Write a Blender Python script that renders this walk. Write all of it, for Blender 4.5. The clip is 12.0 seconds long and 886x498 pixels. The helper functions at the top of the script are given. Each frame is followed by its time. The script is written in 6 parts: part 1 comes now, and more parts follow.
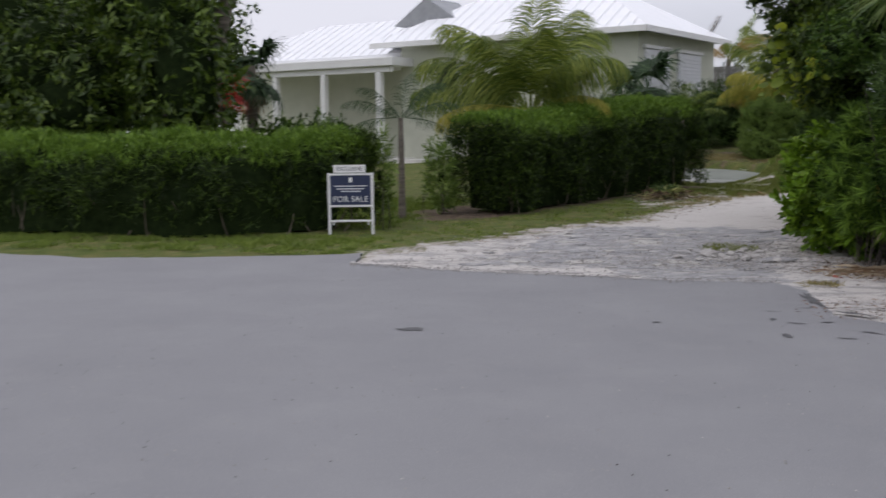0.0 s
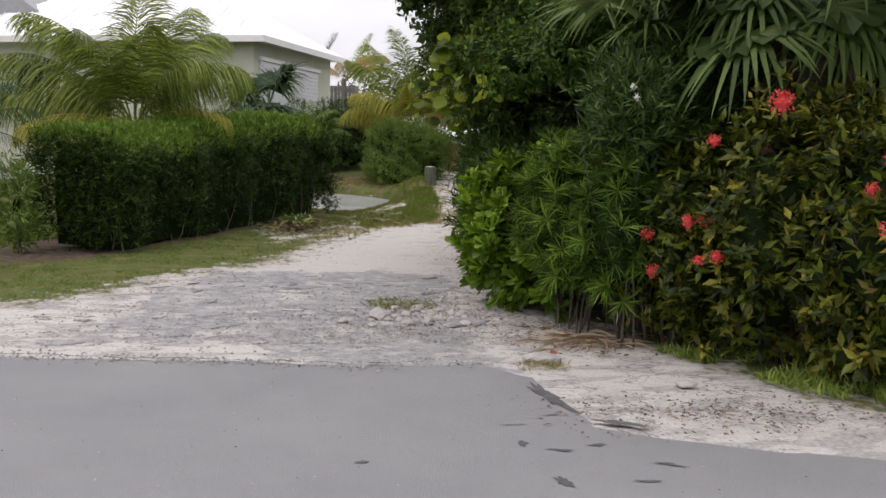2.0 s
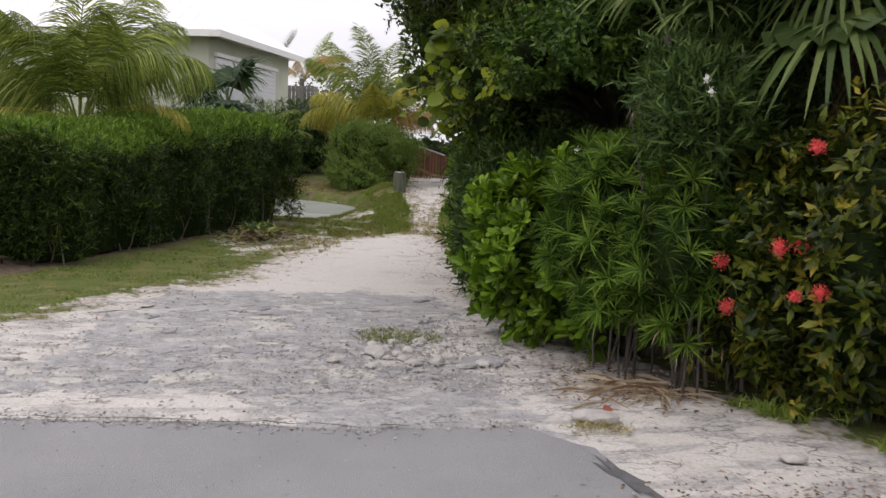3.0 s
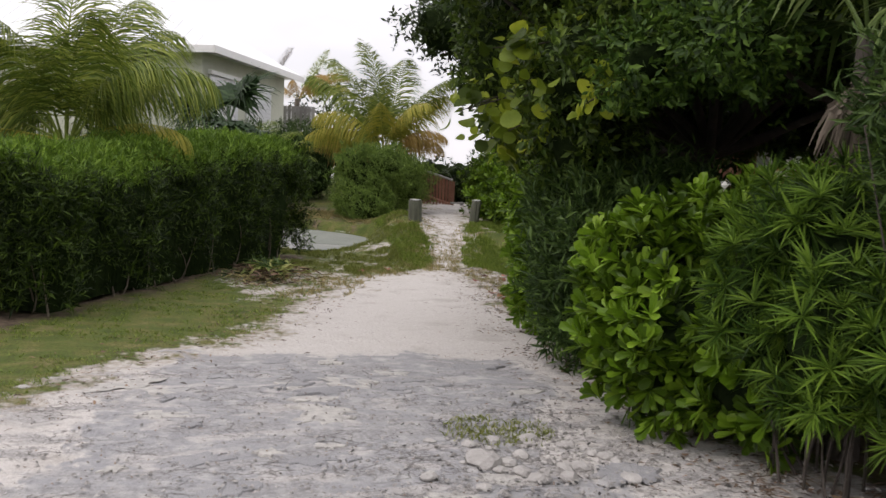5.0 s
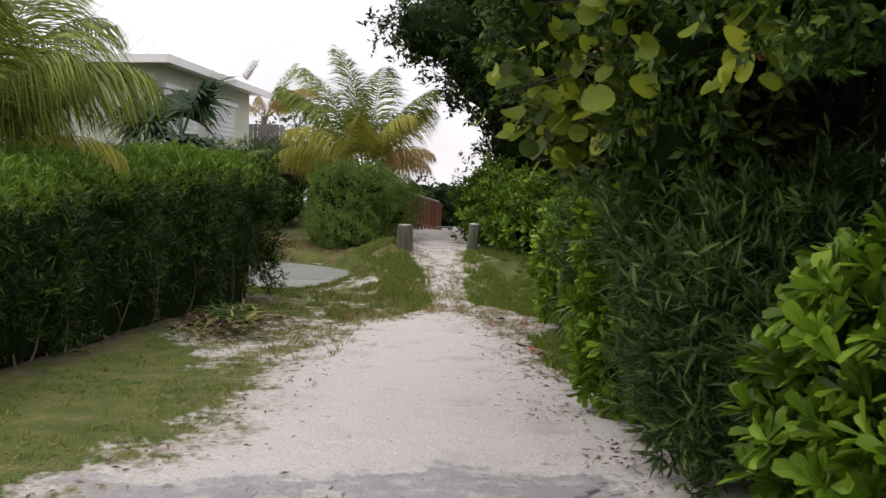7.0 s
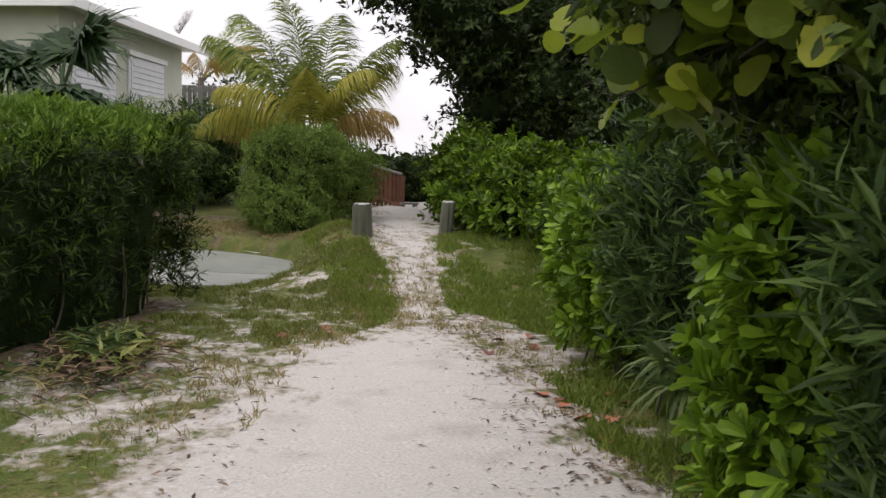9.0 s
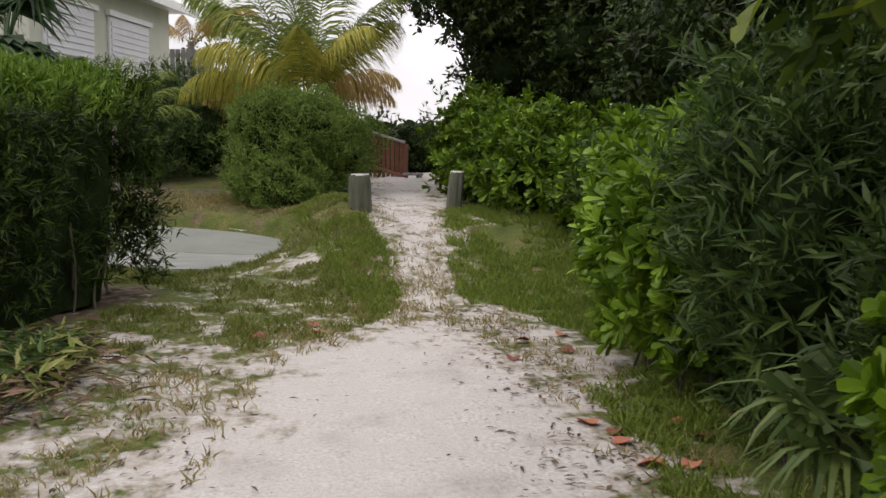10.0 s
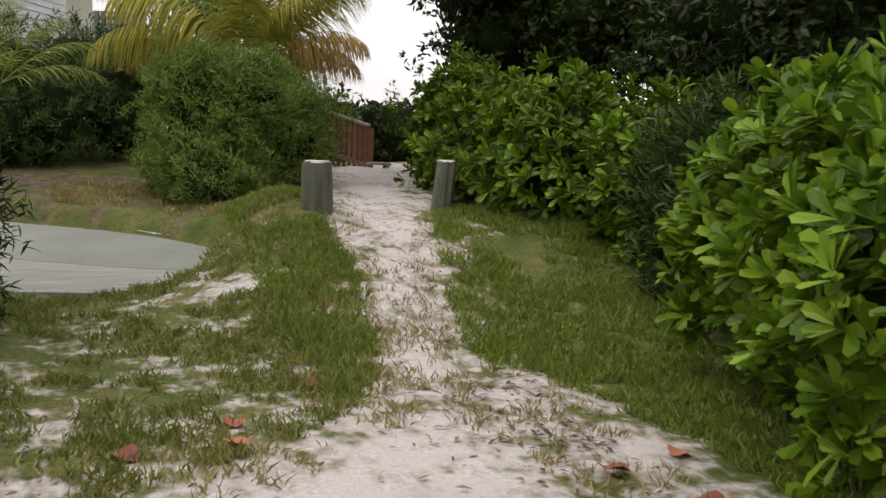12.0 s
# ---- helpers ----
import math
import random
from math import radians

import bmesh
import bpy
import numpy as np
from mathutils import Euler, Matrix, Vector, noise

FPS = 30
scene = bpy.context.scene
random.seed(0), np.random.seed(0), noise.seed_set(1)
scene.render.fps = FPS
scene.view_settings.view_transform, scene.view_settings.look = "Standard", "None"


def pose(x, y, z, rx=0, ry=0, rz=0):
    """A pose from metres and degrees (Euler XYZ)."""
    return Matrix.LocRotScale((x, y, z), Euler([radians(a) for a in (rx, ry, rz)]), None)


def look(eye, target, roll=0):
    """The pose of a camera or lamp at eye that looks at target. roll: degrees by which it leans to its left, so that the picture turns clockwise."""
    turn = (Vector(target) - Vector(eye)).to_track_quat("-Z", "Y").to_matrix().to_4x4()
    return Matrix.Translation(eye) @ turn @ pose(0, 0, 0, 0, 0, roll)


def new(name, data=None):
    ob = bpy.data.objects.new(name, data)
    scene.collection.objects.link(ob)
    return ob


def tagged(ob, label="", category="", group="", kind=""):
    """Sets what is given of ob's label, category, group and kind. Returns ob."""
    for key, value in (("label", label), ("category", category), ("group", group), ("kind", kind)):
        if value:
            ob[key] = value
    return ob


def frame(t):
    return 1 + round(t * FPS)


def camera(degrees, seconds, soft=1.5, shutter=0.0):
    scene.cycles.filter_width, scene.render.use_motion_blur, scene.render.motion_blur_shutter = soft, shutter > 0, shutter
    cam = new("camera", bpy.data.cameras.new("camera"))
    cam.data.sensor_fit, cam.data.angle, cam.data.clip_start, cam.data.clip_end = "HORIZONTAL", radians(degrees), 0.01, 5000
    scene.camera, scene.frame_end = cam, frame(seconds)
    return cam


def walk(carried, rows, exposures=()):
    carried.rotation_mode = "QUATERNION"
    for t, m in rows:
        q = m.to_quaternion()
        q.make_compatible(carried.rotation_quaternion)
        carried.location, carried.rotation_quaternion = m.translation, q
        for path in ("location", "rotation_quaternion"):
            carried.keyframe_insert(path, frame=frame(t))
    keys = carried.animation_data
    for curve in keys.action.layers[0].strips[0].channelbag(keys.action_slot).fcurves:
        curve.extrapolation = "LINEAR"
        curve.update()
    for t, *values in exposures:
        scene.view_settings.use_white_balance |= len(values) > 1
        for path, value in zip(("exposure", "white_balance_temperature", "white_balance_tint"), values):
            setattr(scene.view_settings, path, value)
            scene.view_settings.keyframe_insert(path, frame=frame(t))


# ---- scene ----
cam = camera(46.4, 12.0, shutter=0.2)
PATH = [
    (0, (0.027, -1.161, 1.501), (-0.451, 0.767, 1.271), -0.7),
    (0.5, (-0.232, -0.429, 1.53), (-0.354, 1.556, 1.317), -0.2),
    (1, (-0.383, 0.299, 1.549), (-0.279, 2.286, 1.349), 0.6),
    (1.5, (-0.487, 1.077, 1.537), (-0.279, 3.057, 1.343), 1.2),
    (2, (-0.58, 1.884, 1.552), (-0.305, 3.856, 1.358), 1.2),
    (2.5, (-0.694, 2.723, 1.539), (-0.363, 4.686, 1.35), 1.7),
    (3, (-0.834, 3.559, 1.523), (-0.461, 5.516, 1.342), 2.1),
    (3.2, (-0.871, 3.906, 1.53), (-0.487, 5.861, 1.35), 2.0),
    (4.8, (-1.249, 5.468, 1.591), (-0.839, 7.42, 1.441), 2.9),
    (5, (-1.269, 5.755, 1.58), (-0.86, 7.708, 1.442), 2.2),
    (5.5, (-1.331, 6.564, 1.569), (-0.9, 8.514, 1.466), 0.9),
    (6, (-1.315, 7.338, 1.563), (-0.868, 9.283, 1.443), 0.2),
    (6.5, (-1.277, 8.072, 1.553), (-0.81, 10.014, 1.448), 1.0),
    (6.7, (-1.192, 8.442, 1.519), (-0.73, 10.386, 1.428), 1.1),
    (8.3, (-0.55, 11.617, 1.596), (-0.039, 13.547, 1.478), 0.3),
    (8.5, (-0.487, 11.974, 1.576), (0.041, 13.899, 1.452), 0.5),
    (9, (-0.284, 12.832, 1.543), (0.259, 14.751, 1.397), 0.9),
    (9.5, (-0.04, 13.689, 1.505), (0.495, 15.608, 1.331), 0.5),
    (10, (0.136, 14.516, 1.482), (0.67, 16.433, 1.28), 0.5),
    (10.5, (0.255, 15.382, 1.45), (0.813, 17.29, 1.231), 1.2),
    (11, (0.459, 16.341, 1.39), (1.037, 18.244, 1.179), 1.7),
    (11.5, (0.646, 17.268, 1.356), (1.248, 19.164, 1.147), 1.7),
    (12, (0.787, 18.071, 1.351), (1.409, 19.96, 1.135), 1.9),
]
walk(cam, [(t, look(eye, target, roll)) for t, eye, target, roll in PATH], exposures=[(0.0, -1.08, 6300, 18), (0.5, -1.25, 6400, 16), (1.0, -1.05, 6550, 16), (1.5, -0.77, 6650, 17), (2.5, -0.58, 6750, 18), (5.0, -0.60, 6750, 18), (9.5, -0.58, 6820, 18), (12.0, -0.57, 7000, 18)])

# ---- world and light: bright overcast sky, soft sun from the west ----
SUN_EL, SUN_AZ = radians(54), radians(245)
world = bpy.data.worlds.new("world")
scene.world = world
world.use_nodes = True
wn, wl = world.node_tree.nodes, world.node_tree.links
wn.clear()
sky = wn.new("ShaderNodeTexSky")
sky.sky_type, sky.sun_disc, sky.sun_elevation, sky.sun_rotation = "NISHITA", False, SUN_EL, SUN_AZ
sky.dust_density, sky.air_density = 2.0, 1.0
bg_sky = wn.new("ShaderNodeBackground")
bg_sky.inputs["Strength"].default_value = 0.15
wl.new(sky.outputs[0], bg_sky.inputs["Color"])
bg_cloud = wn.new("ShaderNodeBackground")
bg_cloud.inputs["Color"].default_value = (0.93, 0.96, 1.0, 1)
wtc = wn.new("ShaderNodeTexCoord")
wsep = wn.new("ShaderNodeSeparateXYZ")
wl.new(wtc.outputs["Generated"], wsep.inputs[0])
wlift = wn.new("ShaderNodeMapRange")
wlift.inputs[1].default_value, wlift.inputs[2].default_value, wlift.inputs[3].default_value, wlift.inputs[4].default_value = 0.15, 1.0, 1.75, 2.95
wl.new(wsep.outputs["Z"], wlift.inputs[0])
wl.new(wlift.outputs[0], bg_cloud.inputs["Strength"])
wmap = wn.new("ShaderNodeMapping")
wmap.inputs["Scale"].default_value = (1.0, 1.0, 2.6)
wl.new(wtc.outputs["Generated"], wmap.inputs["Vector"])
wnoise = wn.new("ShaderNodeTexNoise")
wnoise.inputs["Scale"].default_value, wnoise.inputs["Detail"].default_value = 2.2, 6
wl.new(wmap.outputs[0], wnoise.inputs["Vector"])
wramp = wn.new("ShaderNodeValToRGB")
wramp.color_ramp.elements[0].position, wramp.color_ramp.elements[0].color = 0.30, (0.62, 0.62, 0.62, 1)
wramp.color_ramp.elements[1].position, wramp.color_ramp.elements[1].color = 0.55, (1, 1, 1, 1)
wl.new(wnoise.outputs[0], wramp.inputs[0])
wmix = wn.new("ShaderNodeMixShader")
wl.new(wramp.outputs[0], wmix.inputs[0])
wl.new(bg_sky.outputs[0], wmix.inputs[1])
wl.new(bg_cloud.outputs[0], wmix.inputs[2])
wout = wn.new("ShaderNodeOutputWorld")
wl.new(wmix.outputs[0], wout.inputs[0])

sun = new("sun", bpy.data.lights.new("sun", "SUN"))
sun.data.energy, sun.data.angle, sun.data.color = 1.0, radians(25), (1.0, 0.95, 0.88)
sun.matrix_world = look((0, 0, 30), (-30 * math.cos(SUN_EL) * math.sin(SUN_AZ), -30 * math.cos(SUN_EL) * math.cos(SUN_AZ), 30 - 30 * math.sin(SUN_EL)))


# ---- materials ----
def material(name, stops, scale=4.0, rough=0.8, bump=0.0, bump_scale=60.0, island=0.0, objrand=0.0, translucent=0.0, metal=0.0, fine=0.25, detail=6, spec=0.5, stretch=(1, 1, 1)):
    """A node material: colour from noise at two sizes, an optional random tint, bump."""
    m = bpy.data.materials.new(name)
    m.use_nodes = True
    n, l = m.node_tree.nodes, m.node_tree.links
    b = n["Principled BSDF"]
    b.inputs["Roughness"].default_value, b.inputs["Metallic"].default_value = rough, metal
    b.inputs["Specular IOR Level"].default_value = spec
    geo = n.new("ShaderNodeNewGeometry")
    mp = n.new("ShaderNodeMapping")
    mp.inputs["Scale"].default_value = stretch
    l.new(geo.outputs["Position"], mp.inputs["Vector"])
    big = n.new("ShaderNodeTexNoise")
    big.inputs["Scale"].default_value, big.inputs["Detail"].default_value = scale, detail
    l.new(mp.outputs[0], big.inputs["Vector"])
    small = n.new("ShaderNodeTexNoise")
    small.inputs["Scale"].default_value, small.inputs["Detail"].default_value = bump_scale, 3
    l.new(mp.outputs[0], small.inputs["Vector"])
    mixv = n.new("ShaderNodeMix")
    mixv.inputs[0].default_value = fine
    l.new(big.outputs[0], mixv.inputs[2])
    l.new(small.outputs[0], mixv.inputs[3])
    fac = mixv.outputs[0]
    for amount, source in ((island, geo.outputs["Random Per Island"]), (objrand, None)):
        if amount:
            if source is None:
                source = n.new("ShaderNodeObjectInfo").outputs["Random"]
            mx = n.new("ShaderNodeMix")
            mx.inputs[0].default_value = amount
            l.new(fac, mx.inputs[2])
            l.new(source, mx.inputs[3])
            fac = mx.outputs[0]
    ramp = n.new("ShaderNodeValToRGB")
    el = ramp.color_ramp.elements
    while len(el) < len(stops):
        el.new(0.5)
    for e, (p, c) in zip(el, stops):
        e.position, e.color = p, (*c, 1)
    l.new(fac, ramp.inputs[0])
    l.new(ramp.outputs[0], b.inputs["Base Color"])
    if bump:
        bn = n.new("ShaderNodeBump")
        bn.inputs["Strength"].default_value, bn.inputs["Distance"].default_value = bump, 0.02
        l.new(small.outputs[0], bn.inputs["Height"])
        l.new(bn.outputs[0], b.inputs["Normal"])
    if translucent:
        tr = n.new("ShaderNodeBsdfTranslucent")
        l.new(ramp.outputs[0], tr.inputs["Color"])
        mixs = n.new("ShaderNodeMixShader")
        mixs.inputs[0].default_value = translucent
        l.new(b.outputs[0], mixs.inputs[1])
        l.new(tr.outputs[0], mixs.inputs[2])
        l.new(mixs.outputs[0], n["Material Output"].inputs["Surface"])
    return m


def leaf_mat(name, dark, mid, light, old=None, rough=0.5, tr=0.3):
    stops = [(0.12, dark), (0.5, mid), (0.85, light)]
    if old:
        stops = [(0.1, dark), (0.45, mid), (0.78, light), (0.9, old)]
    return material(name, stops, scale=1.2, rough=rough, island=0.62, translucent=tr, bump_scale=25, spec=0.22)


# Side leaves: shade on the hedge faces is put into this dark colour.
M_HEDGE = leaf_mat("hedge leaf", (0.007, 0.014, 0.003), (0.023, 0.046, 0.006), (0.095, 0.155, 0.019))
M_OLEANDER = leaf_mat("oleander leaf", (0.013, 0.028, 0.007), (0.038, 0.076, 0.016), (0.105, 0.17, 0.038))
M_OLEANDER_GREY = leaf_mat("grey-green oleander leaf", (0.018, 0.038, 0.009), (0.05, 0.094, 0.020), (0.13, 0.20, 0.048))
M_BUSH = leaf_mat("grey-green bush leaf", (0.05, 0.09, 0.016), (0.13, 0.205, 0.036), (0.24, 0.34, 0.07))
M_SCAEVOLA = leaf_mat("beach naupaka leaf", (0.022, 0.046, 0.004), (0.068, 0.13, 0.009), (0.21, 0.325, 0.03), rough=0.38)
M_SCAEVOLA_LIME = leaf_mat("lime beach naupaka leaf", (0.045, 0.09, 0.007), (0.11, 0.205, 0.012), (0.25, 0.40, 0.036), rough=0.38)
# Young growth, and the light on hedge tops, put into one paler colour.
M_HEDGE_TOP = leaf_mat("young shoot and lit hedge top", (0.05, 0.10, 0.012), (0.12, 0.21, 0.025), (0.22, 0.34, 0.045))
M_GRAPE = material("sea grape leaf", [(0.22, (0.06, 0.095, 0.012)), (0.5, (0.18, 0.25, 0.022)), (0.76, (0.33, 0.40, 0.036)), (0.92, (0.46, 0.48, 0.055))], scale=14, rough=0.42, objrand=0.72, translucent=0.5, bump=0.35, bump_scale=60, spec=0.25)
M_IXORA = leaf_mat("ixora leaf", (0.008, 0.015, 0.0025), (0.022, 0.040, 0.005), (0.135, 0.165, 0.016), old=(0.20, 0.10, 0.035), rough=0.4)
M_IXORA_YOUNG = leaf_mat("yellowing ixora leaf", (0.05, 0.06, 0.01), (0.15, 0.17, 0.02), (0.34, 0.27, 0.04), rough=0.4)
M_NEEDLE = leaf_mat("fine palm leaf", (0.012, 0.028, 0.005), (0.042, 0.09, 0.012), (0.13, 0.22, 0.03))
# Trees against the sky: their backlit darkness is put into the leaf colour.
M_TREE = leaf_mat("tree leaf", (0.009, 0.017, 0.004), (0.022, 0.040, 0.007), (0.058, 0.092, 0.015), rough=0.45, tr=0.12)
# Lit copy of the tree leaf, for the sea grape and street trees.
M_TREE_LIT = leaf_mat("lit tree leaf", (0.018, 0.034, 0.006), (0.046, 0.083, 0.011), (0.14, 0.205, 0.026), rough=0.4, tr=0.25)
M_PALM = leaf_mat("coconut leaflet", (0.05, 0.085, 0.014), (0.135, 0.19, 0.028), (0.34, 0.38, 0.075), rough=0.42)
M_PALM_Y = leaf_mat("yellowing leaflet", (0.16, 0.19, 0.03), (0.33, 0.33, 0.05), (0.55, 0.45, 0.09))
M_PALM_DRY = leaf_mat("dry leaflet", (0.26, 0.17, 0.05), (0.40, 0.27, 0.08), (0.52, 0.36, 0.13))
M_FAN = leaf_mat("fan palm leaf", (0.05, 0.085, 0.024), (0.10, 0.155, 0.04), (0.19, 0.24, 0.075))
M_FAN_DARK = leaf_mat("dark fan palm leaf", (0.018, 0.04, 0.014), (0.035, 0.07, 0.024), (0.07, 0.12, 0.045))
M_RED_LEAF = leaf_mat("red cordyline leaf", (0.30, 0.012, 0.008), (0.5, 0.03, 0.015), (0.6, 0.10, 0.03))
M_DEAD = material("dead straw", [(0.2, (0.22, 0.14, 0.08)), (0.5, (0.36, 0.27, 0.17)), (0.85, (0.5, 0.42, 0.3))], island=0.7, rough=0.9)
M_REDDEAD = material("red dead leaf", [(0.2, (0.17, 0.045, 0.03)), (0.5, (0.34, 0.09, 0.05)), (0.85, (0.48, 0.19, 0.10))], island=0.5, objrand=0.5, rough=0.7)
M_LITTER = material("dark leaf litter", [(0.2, (0.05, 0.035, 0.025)), (0.5, (0.12, 0.08, 0.05)), (0.85, (0.25, 0.16, 0.1))], island=0.7, rough=0.9)
# Near-black: the shade inside the foliage is put into this core's colour.
M_CORE = material("shaded foliage core", [(0.3, (0.010, 0.016, 0.007)), (0.6, (0.022, 0.035, 0.012)), (0.8, (0.035, 0.03, 0.018))], scale=9, rough=1.0, bump=1.0, bump_scale=22, spec=0.0)
M_BARK = material("grey bark", [(0.3, (0.035, 0.028, 0.023)), (0.6, (0.08, 0.066, 0.054)), (0.8, (0.14, 0.12, 0.10))], scale=6, rough=0.95, bump=0.8, bump_scale=40, stretch=(1, 1, 0.3))
M_TWIG = material("pale twigs", [(0.3, (0.06, 0.046, 0.033)), (0.7, (0.17, 0.14, 0.105))], scale=12, rough=0.95, island=0.4)
M_PALMTRUNK = material("palm trunk", [(0.3, (0.10, 0.085, 0.07)), (0.7, (0.24, 0.21, 0.17))], scale=7, rough=0.95, bump=0.8, bump_scale=14, stretch=(0.3, 0.3, 3))
M_GRASSBLADE = material("grass blade", [(0.15, (0.10, 0.16, 0.018)), (0.5, (0.18, 0.26, 0.035)), (0.85, (0.32, 0.38, 0.08))], scale=1.5, island=0.6, rough=0.6, translucent=0.3)
M_GRASSOLIVE = material("olive grass blade", [(0.15, (0.11, 0.145, 0.022)), (0.5, (0.20, 0.24, 0.045)), (0.85, (0.34, 0.34, 0.11))], scale=1.5, island=0.6, rough=0.65, translucent=0.25)
M_GRASSDRY = material("dry grass blade", [(0.15, (0.20, 0.19, 0.06)), (0.5, (0.36, 0.31, 0.13)), (0.85, (0.45, 0.36, 0.19))], scale=1.5, island=0.6, rough=0.7, translucent=0.2)
M_WHITE = material("white paint", [(0.3, (0.74, 0.74, 0.72)), (0.7, (0.82, 0.82, 0.80))], scale=3, rough=0.5, fine=0.4)
M_ROOF = material("white metal roof", [(0.3, (0.78, 0.79, 0.80)), (0.7, (0.86, 0.86, 0.87))], scale=2, rough=0.4)
M_STUCCO = material("pale green stucco", [(0.3, (0.50, 0.52, 0.42)), (0.7, (0.60, 0.61, 0.51))], scale=1.5, rough=0.95, bump=0.3, bump_scale=60)
M_SHUTTER = material("white louvred shutter", [(0.3, (0.68, 0.69, 0.70)), (0.7, (0.76, 0.77, 0.78))], scale=3, rough=0.6)
M_GREYTRIM = material("grey vent boards", [(0.3, (0.26, 0.27, 0.28)), (0.7, (0.34, 0.35, 0.36))], scale=4, rough=0.8)
M_DARKGLASS = material("dark window glass", [(0.3, (0.015, 0.018, 0.02)), (0.7, (0.03, 0.033, 0.035))], rough=0.08)
M_PINK = material("pink-orange stucco", [(0.3, (0.40, 0.19, 0.12)), (0.7, (0.50, 0.25, 0.16))], scale=1.2, rough=0.95, bump=0.3, bump_scale=50)
M_NAVY = material("navy sign board", [(0.3, (0.012, 0.022, 0.060)), (0.7, (0.018, 0.030, 0.080))], rough=0.45)
M_INK = material("dark lettering", [(0.3, (0.05, 0.05, 0.06)), (0.7, (0.07, 0.07, 0.08))], rough=0.6)
M_CONCRETE = material("pale green-grey concrete", [(0.25, (0.15, 0.165, 0.14)), (0.5, (0.195, 0.21, 0.18)), (0.8, (0.25, 0.26, 0.225))], scale=1.4, rough=0.9, bump=0.25, bump_scale=70)
M_KERB = material("bleached concrete edge", [(0.3, (0.52, 0.51, 0.47)), (0.7, (0.68, 0.67, 0.63))], scale=5, rough=0.95, bump=0.4, bump_scale=50)
M_APRON = material("weathered concrete apron", [(0.25, (0.19, 0.20, 0.175)), (0.5, (0.25, 0.26, 0.23)), (0.8, (0.40, 0.40, 0.37))], scale=3.5, rough=0.95, bump=0.5, bump_scale=40, stretch=(0.5, 2.5, 1))
M_POST = material("weathered grey-green timber", [(0.25, (0.06, 0.065, 0.045)), (0.55, (0.125, 0.13, 0.095)), (0.85, (0.22, 0.21, 0.17))], scale=6, rough=0.95, bump=0.7, bump_scale=50, stretch=(3, 3, 0.4))
M_REDWOOD = material("red-brown stained boards", [(0.3, (0.13, 0.055, 0.035)), (0.7, (0.24, 0.11, 0.07))], scale=4, rough=0.8, bump=0.4, bump_scale=40, objrand=0.4)
M_GREYWOOD = material("grey fence boards", [(0.3, (0.22, 0.21, 0.20)), (0.7, (0.36, 0.35, 0.33))], scale=4, rough=0.9, objrand=0.4)
M_STONE = material("chalky limestone", [(0.25, (0.17, 0.16, 0.15)), (0.6, (0.32, 0.305, 0.285)), (0.85, (0.48, 0.46, 0.43))], scale=9, rough=0.95, bump=0.6, bump_scale=50, island=0.4)
M_FLOWER = material("coral-red petals", [(0.2, (0.60, 0.035, 0.04)), (0.5, (0.78, 0.085, 0.08)), (0.85, (0.86, 0.22, 0.19))], island=0.5, rough=0.6, translucent=0.25)
M_FLOWER_W = material("white petals", [(0.2, (0.75, 0.75, 0.7)), (0.85, (0.85, 0.85, 0.8))], rough=0.6, translucent=0.25)
M_CRACK = material("dark crack", [(0.3, (0.03, 0.029, 0.028)), (0.7, (0.07, 0.066, 0.062))], scale=20, rough=1.0)
M_PALE = material("pale lime patch", [(0.3, (0.30, 0.29, 0.27)), (0.7, (0.52, 0.50, 0.46))], scale=14, rough=0.95, bump=0.5, bump_scale=60)
M_STAIN = material("oil-dark asphalt stain", [(0.3, (0.065, 0.065, 0.067)), (0.7, (0.12, 0.12, 0.122))], scale=9, rough=0.85, bump=0.4, bump_scale=120)


